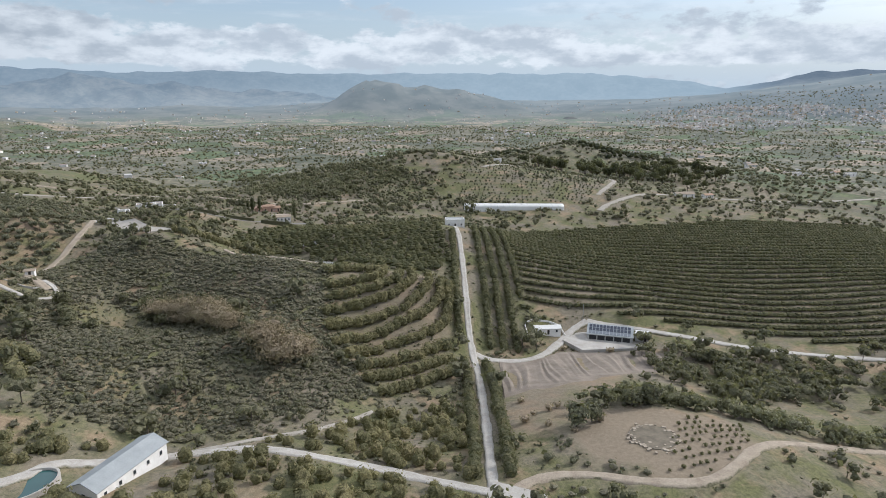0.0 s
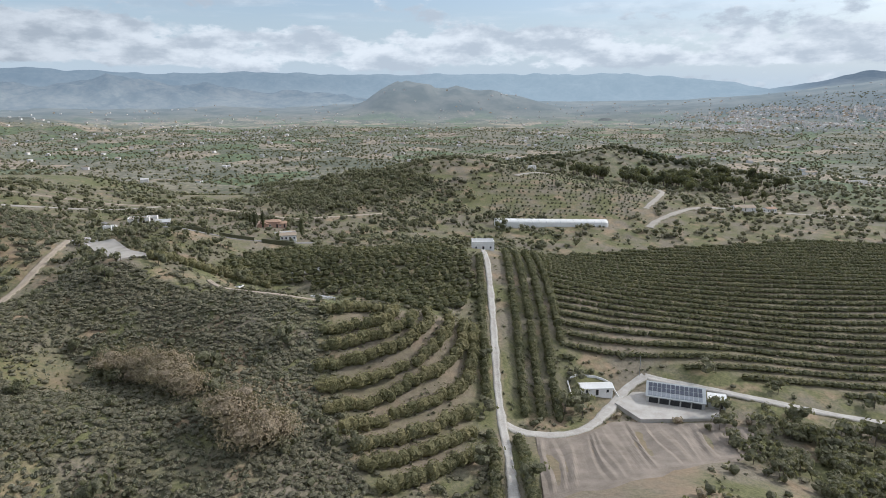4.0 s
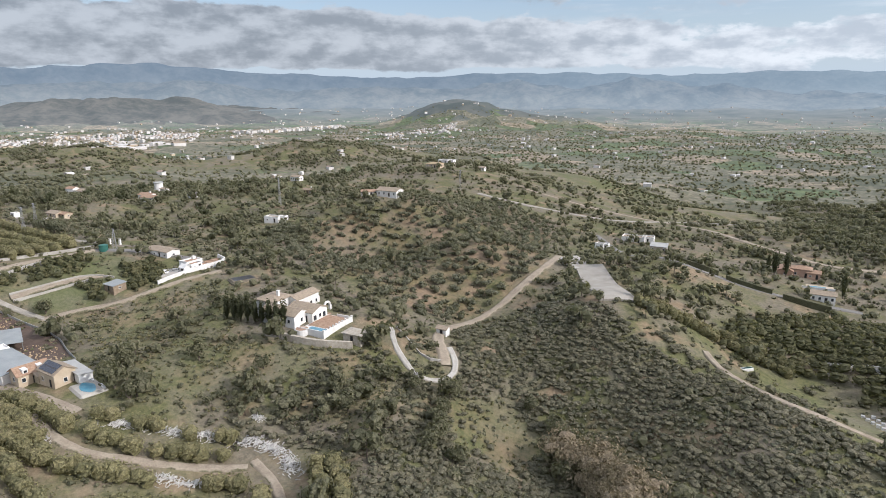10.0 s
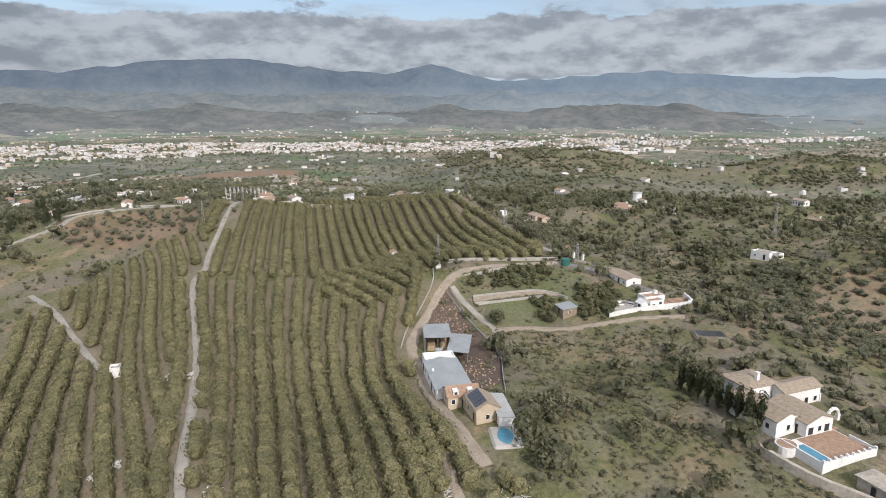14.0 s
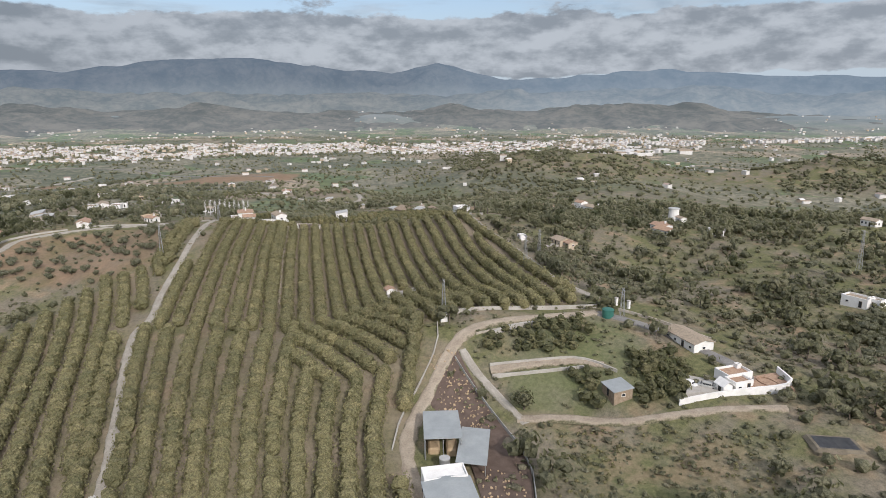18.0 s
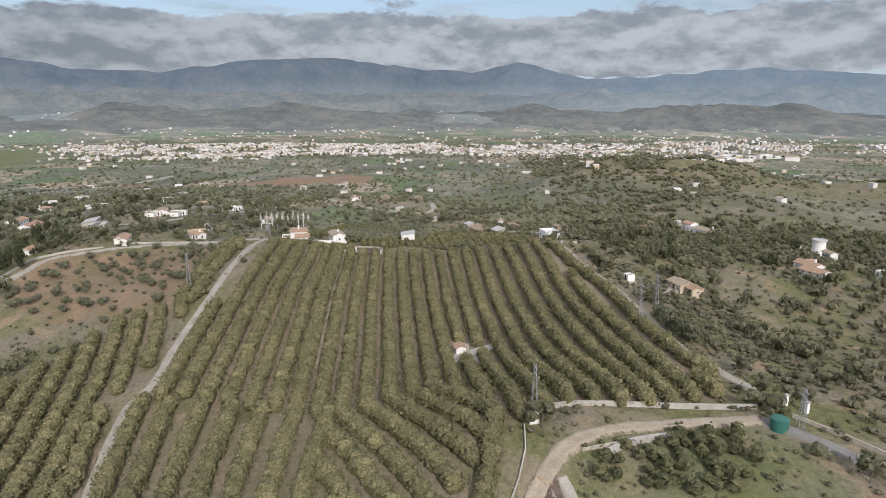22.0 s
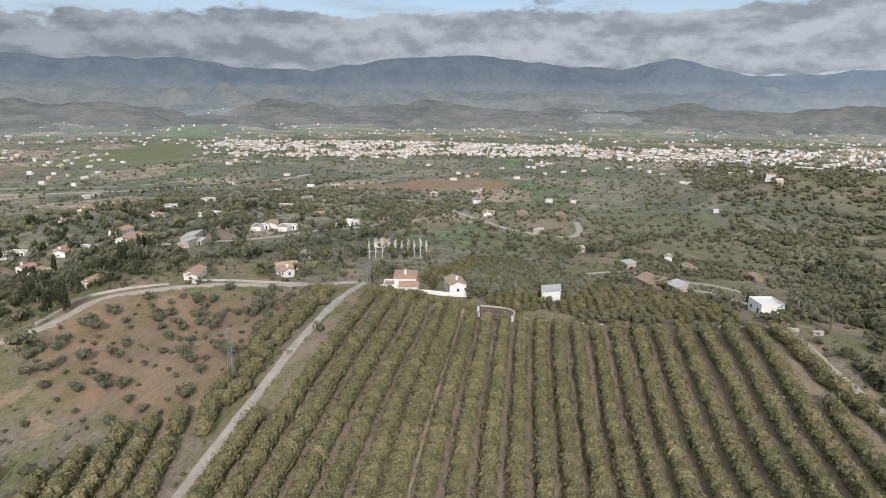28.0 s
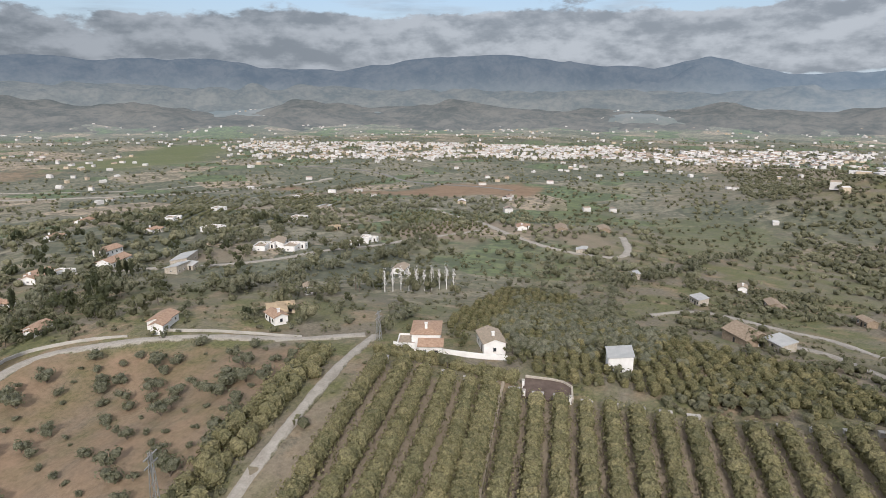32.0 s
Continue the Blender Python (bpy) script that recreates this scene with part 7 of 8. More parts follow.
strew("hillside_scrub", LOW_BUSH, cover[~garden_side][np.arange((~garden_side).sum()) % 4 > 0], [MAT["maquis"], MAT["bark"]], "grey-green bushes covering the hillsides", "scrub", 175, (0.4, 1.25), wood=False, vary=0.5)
FAR_BANK = [(-176, 348), (-162, 389), (-127, 364), (-114, 333), (-119, 314), (-132, 300), (-159, 326)]
TUFT = [plant(155 + k, 1.5, 1.0, 0.0, 2, 0.4, core=0.95, rings=2, around=4, limbs=0) for k in range(6)]
rng = np.random.RandomState(181)
p = np.vstack([rng.uniform((-345, 125), (70, 345), (15000, 2)), rng.uniform((-640, -160), (-310, 260), (9000, 2))])
keep = rng.uniform(0, 1, len(p)) < 0.5 + 0.45 * waves(p[:, 0], p[:, 1], 34, 182) + 0.3 * waves(p[:, 0], p[:, 1], 13, 183)
for poly in (BROWN_FIELD, LONG_ROWS, NEAR_ROWS, WEST_ROWS, DENSE, CLAY_CUT, CLEARING):
    keep &= ~inside(p[:, 0], p[:, 1], poly)
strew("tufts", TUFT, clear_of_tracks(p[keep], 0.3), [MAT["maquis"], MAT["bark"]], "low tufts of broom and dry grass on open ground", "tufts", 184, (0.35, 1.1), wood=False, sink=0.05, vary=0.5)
p = np.random.RandomState(185).uniform((-168, 148), (-20, 280), (11000, 2))
p = p[inside(p[:, 0], p[:, 1], DENSE) & ~inside(p[:, 0], p[:, 1], KNOLL) & ~inside(p[:, 0], p[:, 1], BARE_SLOPE)]
for k, mat in enumerate(("scrub", "olive")):
    strew("brush", TUFT, clear_of_tracks(p[k::2], 0.3), [MAT[mat], MAT["bark"]], "low grey-brown brush filling the ground between the bushes", "brush", 186 + 20 * k, (0.5, 1.2), wood=False, sink=0.05)
p = p[::90]
strew("scrub_oaks", MID, p[p[:, 1] < 232], [MAT["maquis"], MAT["bark"]], "small evergreen oaks standing out of the scrub", "trees", 208, (0.35, 0.75))
rng = np.random.RandomState(187)
p = rng.uniform((-262, 148), (-110, 235), (9000, 2))
p = p[(inside(p[:, 0], p[:, 1], OPEN_SLOPE) | inside(p[:, 0], p[:, 1], BARE_SLOPE)) & (rng.uniform(0, 1, len(p)) < 0.62 + 0.5 * waves(p[:, 0], p[:, 1], 21, 188))]
for k, (mat, label) in enumerate((("knoll", "golden-green herbs and young broom on the open slope"), ("olive", "pale grey-green herbs on the open slope"))):
    strew("herbs", TUFT, clear_of_tracks(p[k::2], 0.3), [MAT[mat], MAT["bark"]], label, "tufts", 189 + k, (0.25, 0.85), wood=False, sink=0.05, vary=0.5)
single_trees("gully_tree", BIG, [(-137, 213), (-134, 208), (-141, 219), (-130, 204), (-126, 235), (-117, 234), (-112, 226), (-106, 221), (-146, 210), (-121, 203), (-128, 199), (-152, 206)], (MAT["maquis"], MAT["bark"]), "broad dark evergreen tree in a scrubby gully", "tree", "evergreens in the gully", 193, (0.45, 0.8))
w = np.random.RandomState(191).uniform((-180, 295), (-110, 392), (150, 2))
strew("bank_oaks", MID, clear_of_tracks(w[inside(w[:, 0], w[:, 1], FAR_BANK)], 1.5), [MAT["maquis"], MAT["bark"]], "dark evergreen oaks and olives on a bank below a road", "trees", 192, (0.5, 1.0))
trees = np.vstack([wild(900, (-330, 60, 90, 340), 74, 0.10), wild(2600, (-640, 330, -150, 560), 75, 0.1)])
east_side = (trees[:, 0] > -440) | (trees[:, 1] > 130)
strew("plain_trees", MID, trees[~east_side][::2], [MAT["maquis"], MAT["bark"]], "round-headed carobs and olives below the gardens", "trees", 276, (0.7, 1.4))
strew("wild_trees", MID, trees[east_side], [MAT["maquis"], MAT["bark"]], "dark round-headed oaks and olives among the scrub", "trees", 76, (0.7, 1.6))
GARDENS = [(-450, -25), (-462, 20), (-470, 30), (-560, 20), (-640, -40), (-700, -150), (-640, -330), (-480, -260), (-420, -90)]
HILLSIDE = [(-330, 200), (-420, 190), (-470, 160), (-640, 170), (-720, 260), (-640, 420), (-480, 430), (-330, 300)]
rng = np.random.RandomState(91)
p = np.stack([rng.uniform(-720, -320, 2700), rng.uniform(-330, 430, 2700)], 1)
p = p[inside(p[:, 0], p[:, 1], GARDENS) | (inside(p[:, 0], p[:, 1], HILLSIDE) & (rng.uniform(0, 1, len(p)) < 0.6 + 0.4 * waves(p[:, 0], p[:, 1], 90, 92)))]
p = clear_of_tracks(p[(rng.uniform(0, 1, len(p)) < 0.5 + 0.4 * waves(p[:, 0], p[:, 1], 55, 94)) | (p[:, 1] < -170)])
for i, (mat, label) in enumerate((("maquis", "dark evergreen garden trees round scattered houses"), ("olive", "grey-green garden trees round scattered houses"), ("pine", "dark garden conifers round scattered houses"), ("far_leaf", "green garden trees round scattered houses"))):
    strew("garden_trees", MID, p[i::4], [MAT[mat], MAT["bark"]], label, "trees", 93 + 300 * i, (0.4, 1.35), wood=False, tall=(0.8, 1.5))
WOODS = [[(-170, 640), (-130, 640), (-170, 800), (-260, 900), (-290, 850), (-220, 720)], [(-150, 470), (-80, 465), (-30, 560), (-60, 690), (-165, 640)], [(95, 240), (190, 240), (205, 195), (112, 196)],
         [(-212, 160), (-205, 152), (-192, 154), (-196, 164)], [(-175, 175), (-140, 188), (-135, 200), (-160, 200)]]
rng = np.random.RandomState(96)
woods = []
for poly in WOODS:
    q = np.array(poly, float)
    lo, hi = q.min(0), q.max(0)
    w = rng.uniform(lo, hi, (int((hi - lo).prod() * 0.022), 2))
    woods.append(w[inside(w[:, 0], w[:, 1], poly)])
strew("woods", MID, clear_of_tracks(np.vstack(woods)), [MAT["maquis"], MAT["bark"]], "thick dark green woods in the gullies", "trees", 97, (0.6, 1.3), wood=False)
verge_hedge = np.vstack([beside([(-445.6, 19), (-447.0, 40), (-447.5, 55)], o, 1.7, 97 + i, 0.35, 0.03) for i, o in enumerate((-0.8, 1.4))])
strew("garden_hedge", HEDGE, verge_hedge, [MAT["orchard"], MAT["bark"]], "golden-green hedge before the villas", "hedge", 99, (0.55, 0.75))
HEAD_GROVE = [(-453, 58), (-450, 95), (-446, 136), (-470, 128), (-490, 110), (-520, 60), (-560, 50), (-560, 20), (-500, 20), (-478, 26), (-476, 54)]
head = clear_of_tracks(rows_in(HEAD_GROVE, 12.0, 3.0, 2.6, 94, jitter=0.9))
strew("upper_grove", HEDGE, head, [MAT["knoll"], MAT["bark"]], "close golden-green grove above the row ends", "orchard", 95, (0.55, 0.8))
THICKET = [(-462, 52), (-470, 84), (-500, 88), (-540, 60), (-530, 34), (-490, 36)]
rng = np.random.RandomState(195)
w = rng.uniform((-545, 30), (-455, 92), (900, 2))
strew("grey_thicket", LOW_BUSH, clear_of_tracks(w[inside(w[:, 0], w[:, 1], THICKET)]), [MAT["olive"], MAT["bark"]], "dense grey-green thicket behind the villas", "scrub", 196, (0.9, 1.5), wood=False)
back_hill = wild(3600, (-220, 420, 430, 780), 98, 0.5)
strew("back_scrub", BUSH, back_hill, [MAT["scrub"], MAT["bark"]], "scrub and terraced groves on the hill beyond the greenhouse", "scrub", 99, (0.8, 1.9), wood=False)
terrace_hill = clear_of_tracks(rows_in(BACK_HILL, -8.0, 6.5, 3.6, 177, miss=0.1, jitter=0.7, wobble=3.0))
strew("hill_grove", LOW_BUSH, terrace_hill, [MAT["olive"], MAT["bark"]], "olive trees in contour rows on a terraced hill", "grove", 178, (0.5, 0.85), wood=False)
w = np.array([(-172, 168), (-168, 172), (-163, 175), (-158, 179), (-153, 183), (-173, 171), (-167, 177), (-158, 183), (-161, 180), (-165, 173), (-170, 174), (-155, 181)]) * 1.0
w2 = np.array([(-461, 36), (-464, 35), (-468, 33), (-470, 30), (-456, 52), (-460, 54), (-465, 52), (-472, 49), (-470, 84), (-472, 80), (-471, 72), (-474, 40), (-468, 22), (-465, 18)]) * 1.0
rng = np.random.RandomState(391)
close = np.array([(x + math.cos(a) * r, y + math.sin(a) * r) for x, y, w in GARDEN_SPOTS for a, r in zip(rng.uniform(0, 6.283, 9), rng.uniform(0.62, 1.25, 9) * max(w, 8))])
strew("house_gardens", MID, close[::2], [MAT["maquis"], MAT["bark"]], "dark garden trees close round the houses", "trees", 392, (0.3, 0.7), wood=False)
strew("house_hedges", MID, close[1::2], [MAT["olive"], MAT["bark"]], "grey-green shrubs close round the houses", "shrubs", 393, (0.25, 0.55), wood=False)
strew("villa_garden", MID, w2, [MAT["grove"], MAT["bark"]], "garden trees and hedges close round the villas", "trees", 190, (0.4, 0.75), wood=False)
strew("tamarisk_clump", MID, w, [MAT["maquis"], MAT["bark"]], "dark feathery shrubs in a clump below the villa", "shrubs", 179, (0.5, 0.8))
single_trees("garden_tree", BIG, [(-184, 153), (-203, 157), (-192, 152), (-265, 152), (-149, 192), (-191, 173), (-199, 153), (-176, 184)], (MAT["maquis"], MAT["bark"]), "round dark evergreen tree beside the farm", "tree", "evergreens near the farm", 180, (0.5, 0.85))
olives = clear_of_tracks(rows_in(OLIVE_SLOPE, 35.0, 5.0, 4.8, 77, miss=0.10, jitter=1.0))
strew("olive_grove", OLIVE, olives, [MAT["olive"], MAT["bark"]], "grey-green olive trees dotted over a dry slope", "olive grove", 78, (0.6, 1.15))

WILLOWS = [(42, 172), (52, 180), (70, 182), (90, 176), (112, 172), (135, 172), (138, 163), (110, 160), (88, 164), (66, 168), (50, 168)]
rng = np.random.RandomState(151)
w = rng.uniform((40, 158), (140, 184), (330, 2))
strew("willow_thicket", MID, clear_of_tracks(w[inside(w[:, 0], w[:, 1], WILLOWS)]), [MAT["willow"], MAT["bark"]], "pale grey-green willow thicket along a gully", "trees", 152, (0.55, 1.0), wood=False)
rng = np.random.RandomState(160)
w = np.vstack([rng.normal((120, 640), (16, 16), (16, 2)), rng.normal((200, 660), (40, 22), (44, 2)), rng.normal((270, 690), (26, 16), (16, 2))])
strew("pine_clump", PINE, w, [MAT["pine"], MAT["bark"]], "tall dark pines in clumps along a hilltop", "trees", 161, (1.1, 1.8))
OAKS = [(78, 236), (82, 212), (98, 198), (124, 203), (150, 220), (168, 238), (120, 246), (92, 246)]
rng = np.random.RandomState(163)
w = rng.uniform((78, 198), (168, 246), (190, 2))
strew("gully_oaks", MID, clear_of_tracks(w[inside(w[:, 0], w[:, 1], OAKS)], 2.0), [MAT["maquis"], MAT["bark"]], "dark evergreen oaks crowding a gully below the road", "trees", 164, (0.6, 1.15))
hedge_plot = [(-307, 252), (-306, 269), (-286, 268), (-278, 250)]
strew("hedge_plot", HEDGE, rows_in(hedge_plot, 20.0, 4.4, 1.8, 411, miss=0.03), [MAT["maquis"], MAT["bark"]], "close dark green hedged rows below a white house", "orchard", 412, (0.6, 0.75))
single_trees("broad_tree", BIG, [(-358, 171.5), (-364, 170.5), (-353, 174.5), (-347, 176)], (MAT["olive"], MAT["bark"]), "broad grey-green tree beside the orchard track", "tree", "trees by the orchard track", 413, (0.6, 0.85))
single_trees("track_tree", BIG, [(-409, 159), (-413, 163), (-416, 159), (-358, 174), (-362, 176), (-421, 177), (-427, 155), (-382, 173), (-399, 196), (-444, 173), (-425, 203), (-433, 164), (-413, 183)], (MAT["maquis"], MAT["bark"]), "dark round evergreen tree beside an orchard track", "tree", "evergreens along the orchard's edge", 415, (0.32, 0.7))
TRACK_SIDE = [(-432, 153), (-428, 167), (-412, 179), (-398, 191), (-385, 201), (-359, 200), (-330, 205), (-325, 190), (-352, 174), (-378, 171), (-400, 166), (-416, 158)]
w = np.random.RandomState(418).uniform((-432, 151), (-325, 205), (2600, 2))
w = clear_of_tracks(w[inside(w[:, 0], w[:, 1], TRACK_SIDE)], 0.5)
strew("slope_brush", TUFT, w[::2], [MAT["olive"], MAT["bark"]], "grey-green brush on a slope beside the orchard", "brush", 419, (0.4, 1.3), wood=False, sink=0.05)
strew("slope_bushes", LOW_BUSH, w[1::4], [MAT["scrub"], MAT["bark"]], "low grey-green bushes on a slope beside the orchard", "scrub", 420, (0.3, 0.9), wood=False)
DARK_WOOD = [(-365, -105), (-389, -75), (-400, -73), (-414, -76), (-428, -66), (-444, -70), (-470, -110), (-450, -160), (-400, -170), (-360, -150)]
w = np.random.RandomState(421).uniform((-470, -170), (-360, -66), (330, 2))
w = clear_of_tracks(w[inside(w[:, 0], w[:, 1], DARK_WOOD)])
strew("dark_wood", MID, w[::2], [MAT["pine"], MAT["bark"]], "tall dark conifers crowding the gardens beyond the brown field", "trees", 422, (0.5, 1.1), tall=(0.9, 1.6))
strew("garden_wood", MID, w[1::2], [MAT["maquis"], MAT["bark"]], "dark round trees crowding the gardens beyond the brown field", "trees", 423, (0.5, 1.1))
EAST_SLOPE = [(-441, 162), (-563, 198), (-530, 226), (-542, 268), (-437, 222), (-424, 195), (-424, 182), (-427, 170)]
w = np.random.RandomState(416).uniform((-563, 160), (-424, 268), (420, 2))
strew("slope_trees", MID, clear_of_tracks(w[inside(w[:, 0], w[:, 1], EAST_SLOPE)]), [MAT["maquis"], MAT["bark"]], "small dark trees scattered down a slope of gardens", "trees", 417, (0.35, 0.85), wood=False)
# bare brown trees in the gully
single_trees("bare_tree", [plant(260 + k, 15.0, 11.0, 0.3, 2200, 0.34, core=0.55, lumps=13, rings=3, around=6, trunk=0.3) for k in range(3)],
             [(-108, 226), (-101, 228), (-96, 222), (-89, 220), (-84, 214), (-78, 211), (-60, 198), (-54, 193), (-50, 199)], (MAT["bare"], MAT["bark"]), "leafless brown tree in a scrubby gully", "tree", "bare trees in the gully", 34)

# ---- the distance: trees strewn over hills and plain ----
rng = np.random.RandomState(81)
n = 38000
a, r = np.radians(rng.uniform(-48, 165, n)), 430 + 2000 * rng.uniform(0, 1, n) ** 1.35
far = np.stack([MIDDLE[0] - np.sin(a) * r, MIDDLE[1] + np.cos(a) * r], 1)
clump = 0.62 + 0.6 * waves(far[:, 0], far[:, 1], 210, 82) + 0.5 * waves(far[:, 0], far[:, 1], 75, 83)
outside = (far[:, 0] < -640) | (far[:, 0] > 330) | (far[:, 1] > 540) | (far[:, 1] < -150)
far = far[(rng.uniform(0, 1, n) < clump) & outside]
for poly in FAR_MEADOWS + [GREEN_FIELD, PLOUGHED, QUARRY]:
    far = far[~inside(far[:, 0], far[:, 1], poly)]
n = 15000
a, r = np.radians(rng.uniform(-46, 55, n)), 620 + 1750 * rng.uniform(0, 1, n) ** 0.9
north = np.stack([MIDDLE[0] - np.sin(a) * r, MIDDLE[1] + np.cos(a) * r], 1)
far = np.vstack([far, north[(rng.uniform(0, 1, n) < 0.6 + 0.5 * waves(north[:, 0], north[:, 1], 130, 85)) & (north[:, 1] > 620)]])
far = clear_of_tracks(far)
strew("far_trees", TINY, far, [MAT["far_leaf"], MAT["bark"]], "countless dark trees and hedges over the plain", "trees", 84, (0.35, 1.0), wood=False)
rng = np.random.RandomState(86)
w = rng.uniform((-1060, -310), (-460, 180), (5200, 2))
dots = np.zeros(len(w), bool)
for poly in FAR_MEADOWS:
    dots |= inside(w[:, 0], w[:, 1], poly)
w = w[dots & (rng.uniform(0, 1, len(w)) < 0.35 + 0.5 * waves(w[:, 0], w[:, 1], 60, 87))]
strew("meadow_bushes", TINY, clear_of_tracks(w), [MAT["maquis"], MAT["bark"]], "dark bushes dotted over green meadows", "bushes", 88, (0.3, 0.8), wood=False)
# scrubby woods on the western slopes, and thickets between the gardens of the plain
THICKETS = [([(-880, 560), (-1150, 590), (-1190, 900), (-900, 880), (-850, 700)], 0.014), ([(-1180, 230), (-1000, 220), (-960, 330), (-980, 480), (-1190, 490)], 0.006), ([(-664, 203), (-700, 171), (-964, 168), (-1556, 130), (-1705, 453), (-1000, 420)], 0.016), ([(-570, 18), (-652, 20), (-660, 60), (-534, 72), (-499, 44)], 0.030),
            ([(-640, -200), (-700, -60), (-860, -20), (-1010, -120), (-960, -330), (-800, -440)], 0.0045)]
for i, (poly, per) in enumerate(THICKETS):
    rng, q = np.random.RandomState(290 + i), np.array(poly, float)
    lo, hi = q.min(0), q.max(0)
    w = rng.uniform(lo, hi, (int((hi - lo).prod() * per * 1.6), 2))
    keep = inside(w[:, 0], w[:, 1], poly) & (rng.uniform(0, 1, len(w)) < 0.62 + 0.6 * waves(w[:, 0], w[:, 1], 70, 294 + i))
    for mead in FAR_MEADOWS:
        keep &= ~inside(w[:, 0], w[:, 1], mead)
    strew("thicket", TINY if i != 3 else BUSH, clear_of_tracks(w[keep]), [MAT[("maquis", "maquis", "maquis", "olive", "olive")[i]], MAT["bark"]], ("dark close woods over a low hill", "scattered dark trees on a brown hill before the town", "dark scrubby woods over a brown hillside", "close grey-green thicket below white houses", "clumps of olive and carob trees on the plain")[i], "trees", 297 + i, ((0.5, 1.1), (0.4, 1.0), (0.4, 1.1), (0.8, 1.6), (0.4, 1.1))[i], wood=False)
# groves set out in grids on the plain, and belts of tall trees
PLAIN_GROVES = [([(-864, -480), (-940, -500), (-773, -295), (-618, -188), (-602, -226)], 35.0), ([(-779, -148), (-860, -142), (-832, -76), (-704, -34), (-659, -85)], 60.0), ([(-900, -360), (-960, -350), (-869, -251), (-720, -193)], 20.0),
                ([(-560, 226), (-575, 276), (-470, 236), (-462, 222), (-493, 222)], 15.0), ([(-700, 330), (-640, 380), (-560, 380), (-600, 320)], 70.0), ([(-330, 620), (-250, 720), (-330, 790), (-420, 700)], 30.0)]
grids = clear_of_tracks(np.vstack([rows_in(poly, turn, 8.0, 6.0, 200 + i, jitter=0.5) for i, (poly, turn) in enumerate(PLAIN_GROVES)]))
strew("plain_groves", TINY, grids, [MAT["grove"], MAT["bark"]], "groves planted in grids on the plain", "groves", 206, (0.4, 0.6), wood=False, vary=0.4)
BELTS = [[(-525, -178), (-486, -147), (-475, -93), (-476, -64), (-501, -59), (-499, -31)], [(-505, -140), (-560, -150), (-600, -140)], [(-700, -230), (-760, -180), (-830, -160)], [(-480, -60), (-540, -70), (-600, -50), (-660, -60)],
         [(-430, -100), (-450, -120), (-480, -150)], [(-600, 60), (-650, 90), (-720, 100), (-800, 160)], [(-500, 200), (-560, 190), (-640, 200)], [(-1000, -350), (-1100, -380), (-1250, -330)], [(-900, -560), (-1000, -540), (-1080, -470)]]
belt = clear_of_tracks(np.vstack([along(b, 4.5, 210 + i, 3.0, 0.1) for i, b in enumerate(BELTS)]))
strew("tree_belts", MID, belt, [MAT["olive"], MAT["bark"]], "belts of tall dark trees along lanes and gardens", "trees", 220, (0.6, 1.3), wood=False, tall=(0.9, 1.5))
# pines on the hill beyond the greenhouse
n = 2600
p = np.stack([rng.uniform(-140, 330, n), rng.uniform(600, 900, n)], 1)
p = p[(rng.uniform(0, 1, n) < 0.02 + 0.8 * waves(p[:, 0], p[:, 1], 140, 85)) & (p[:, 1] > 690)]
strew("pine_wood", TINY, p, [MAT["pine"], MAT["bark"]], "dark pine wood on a far hilltop", "wood", 86, (0.8, 1.5), wood=False)

# conifers beside the villa, one by one
single_trees("cypress", SPIRE, [(-211 + k * 1.3, 190.4 + k * 0.5 - 1.2 * (k % 2)) for k in range(17)], (MAT["pine"], MAT["bark"]),
             "dark narrow conifer in a hedge beside the villa", "tree", "conifers beside the villa", 35, (0.62, 0.85))


# ---- towns and scattered houses of the plain ----
def boxes(name, places, label, category, seed, wide=(7, 15), tall=(3.5, 7.5), mats=("far_white", "far_tile", "cream"), reds=0.45):
    """Many far houses in one mesh: white walls and pitched or flat roofs."""
    rng = np.random.RandomState(seed)
    V, F, S, n = [], [], [], 0
    for x, y in places:
        w, d, h = rng.uniform(*wide), rng.uniform(wide[0], wide[1] * 0.8), rng.uniform(*tall)
        a = rng.uniform(-0.4, 0.4) + rng.choice([0.2, 1.77])
        c, s = math.cos(a), math.sin(a)
        z = height(x, y)
        pitched = rng.uniform() < reds + 0.2
        rise = d * 0.18 if pitched else 0.0
        wall = 0 if rng.uniform() < 0.82 else 2
        pts = [(-w / 2, -d / 2, -3), (w / 2, -d / 2, -3), (w / 2, d / 2, -3), (-w / 2, d / 2, -3), (-w / 2, -d / 2, h), (w / 2, -d / 2, h), (w / 2, d / 2, h), (-w / 2, d / 2, h),
               (-w / 2, 0, h + rise), (w / 2, 0, h + rise)]
        V += [(x + px * c - py * s, y + px * s + py * c, z + pz) for px, py, pz in pts]
        F += [(n, n + 1, n + 5, n + 4), (n + 1, n + 2, n + 6, n + 5), (n + 2, n + 3, n + 7, n + 6), (n + 3, n, n + 4, n + 7), (n + 4, n + 5, n + 9, n + 8), (n + 6, n + 7, n + 8, n + 9)]
        roof = 1 if rng.uniform() < reds else (3 if rng.uniform() < 0.5 else 0)
        S += [wall] * 4 + [roof if pitched else 0] * 2
        n += 10
    me = mesh_of(name, V, F, [MAT[m] for m in mats] + [MAT["old_tile"]], S)
    return tagged(new(name, me), label, category, kind="stuff")


def cluster(corners, count, seed, ragged=40.0):
    """Places strewn over a quarter of town."""
    rng = np.random.RandomState(seed)
    p = np.array(corners, float)
    lo, hi = p.min(0), p.max(0)
    out = []
    while len(out) < count:
        q = rng.uniform(lo, hi)
        if inside(np.array([q[0]]), np.array([q[1]]), corners)[0]:
            out.append(q + rng.normal(0, ragged, 2))
    return out


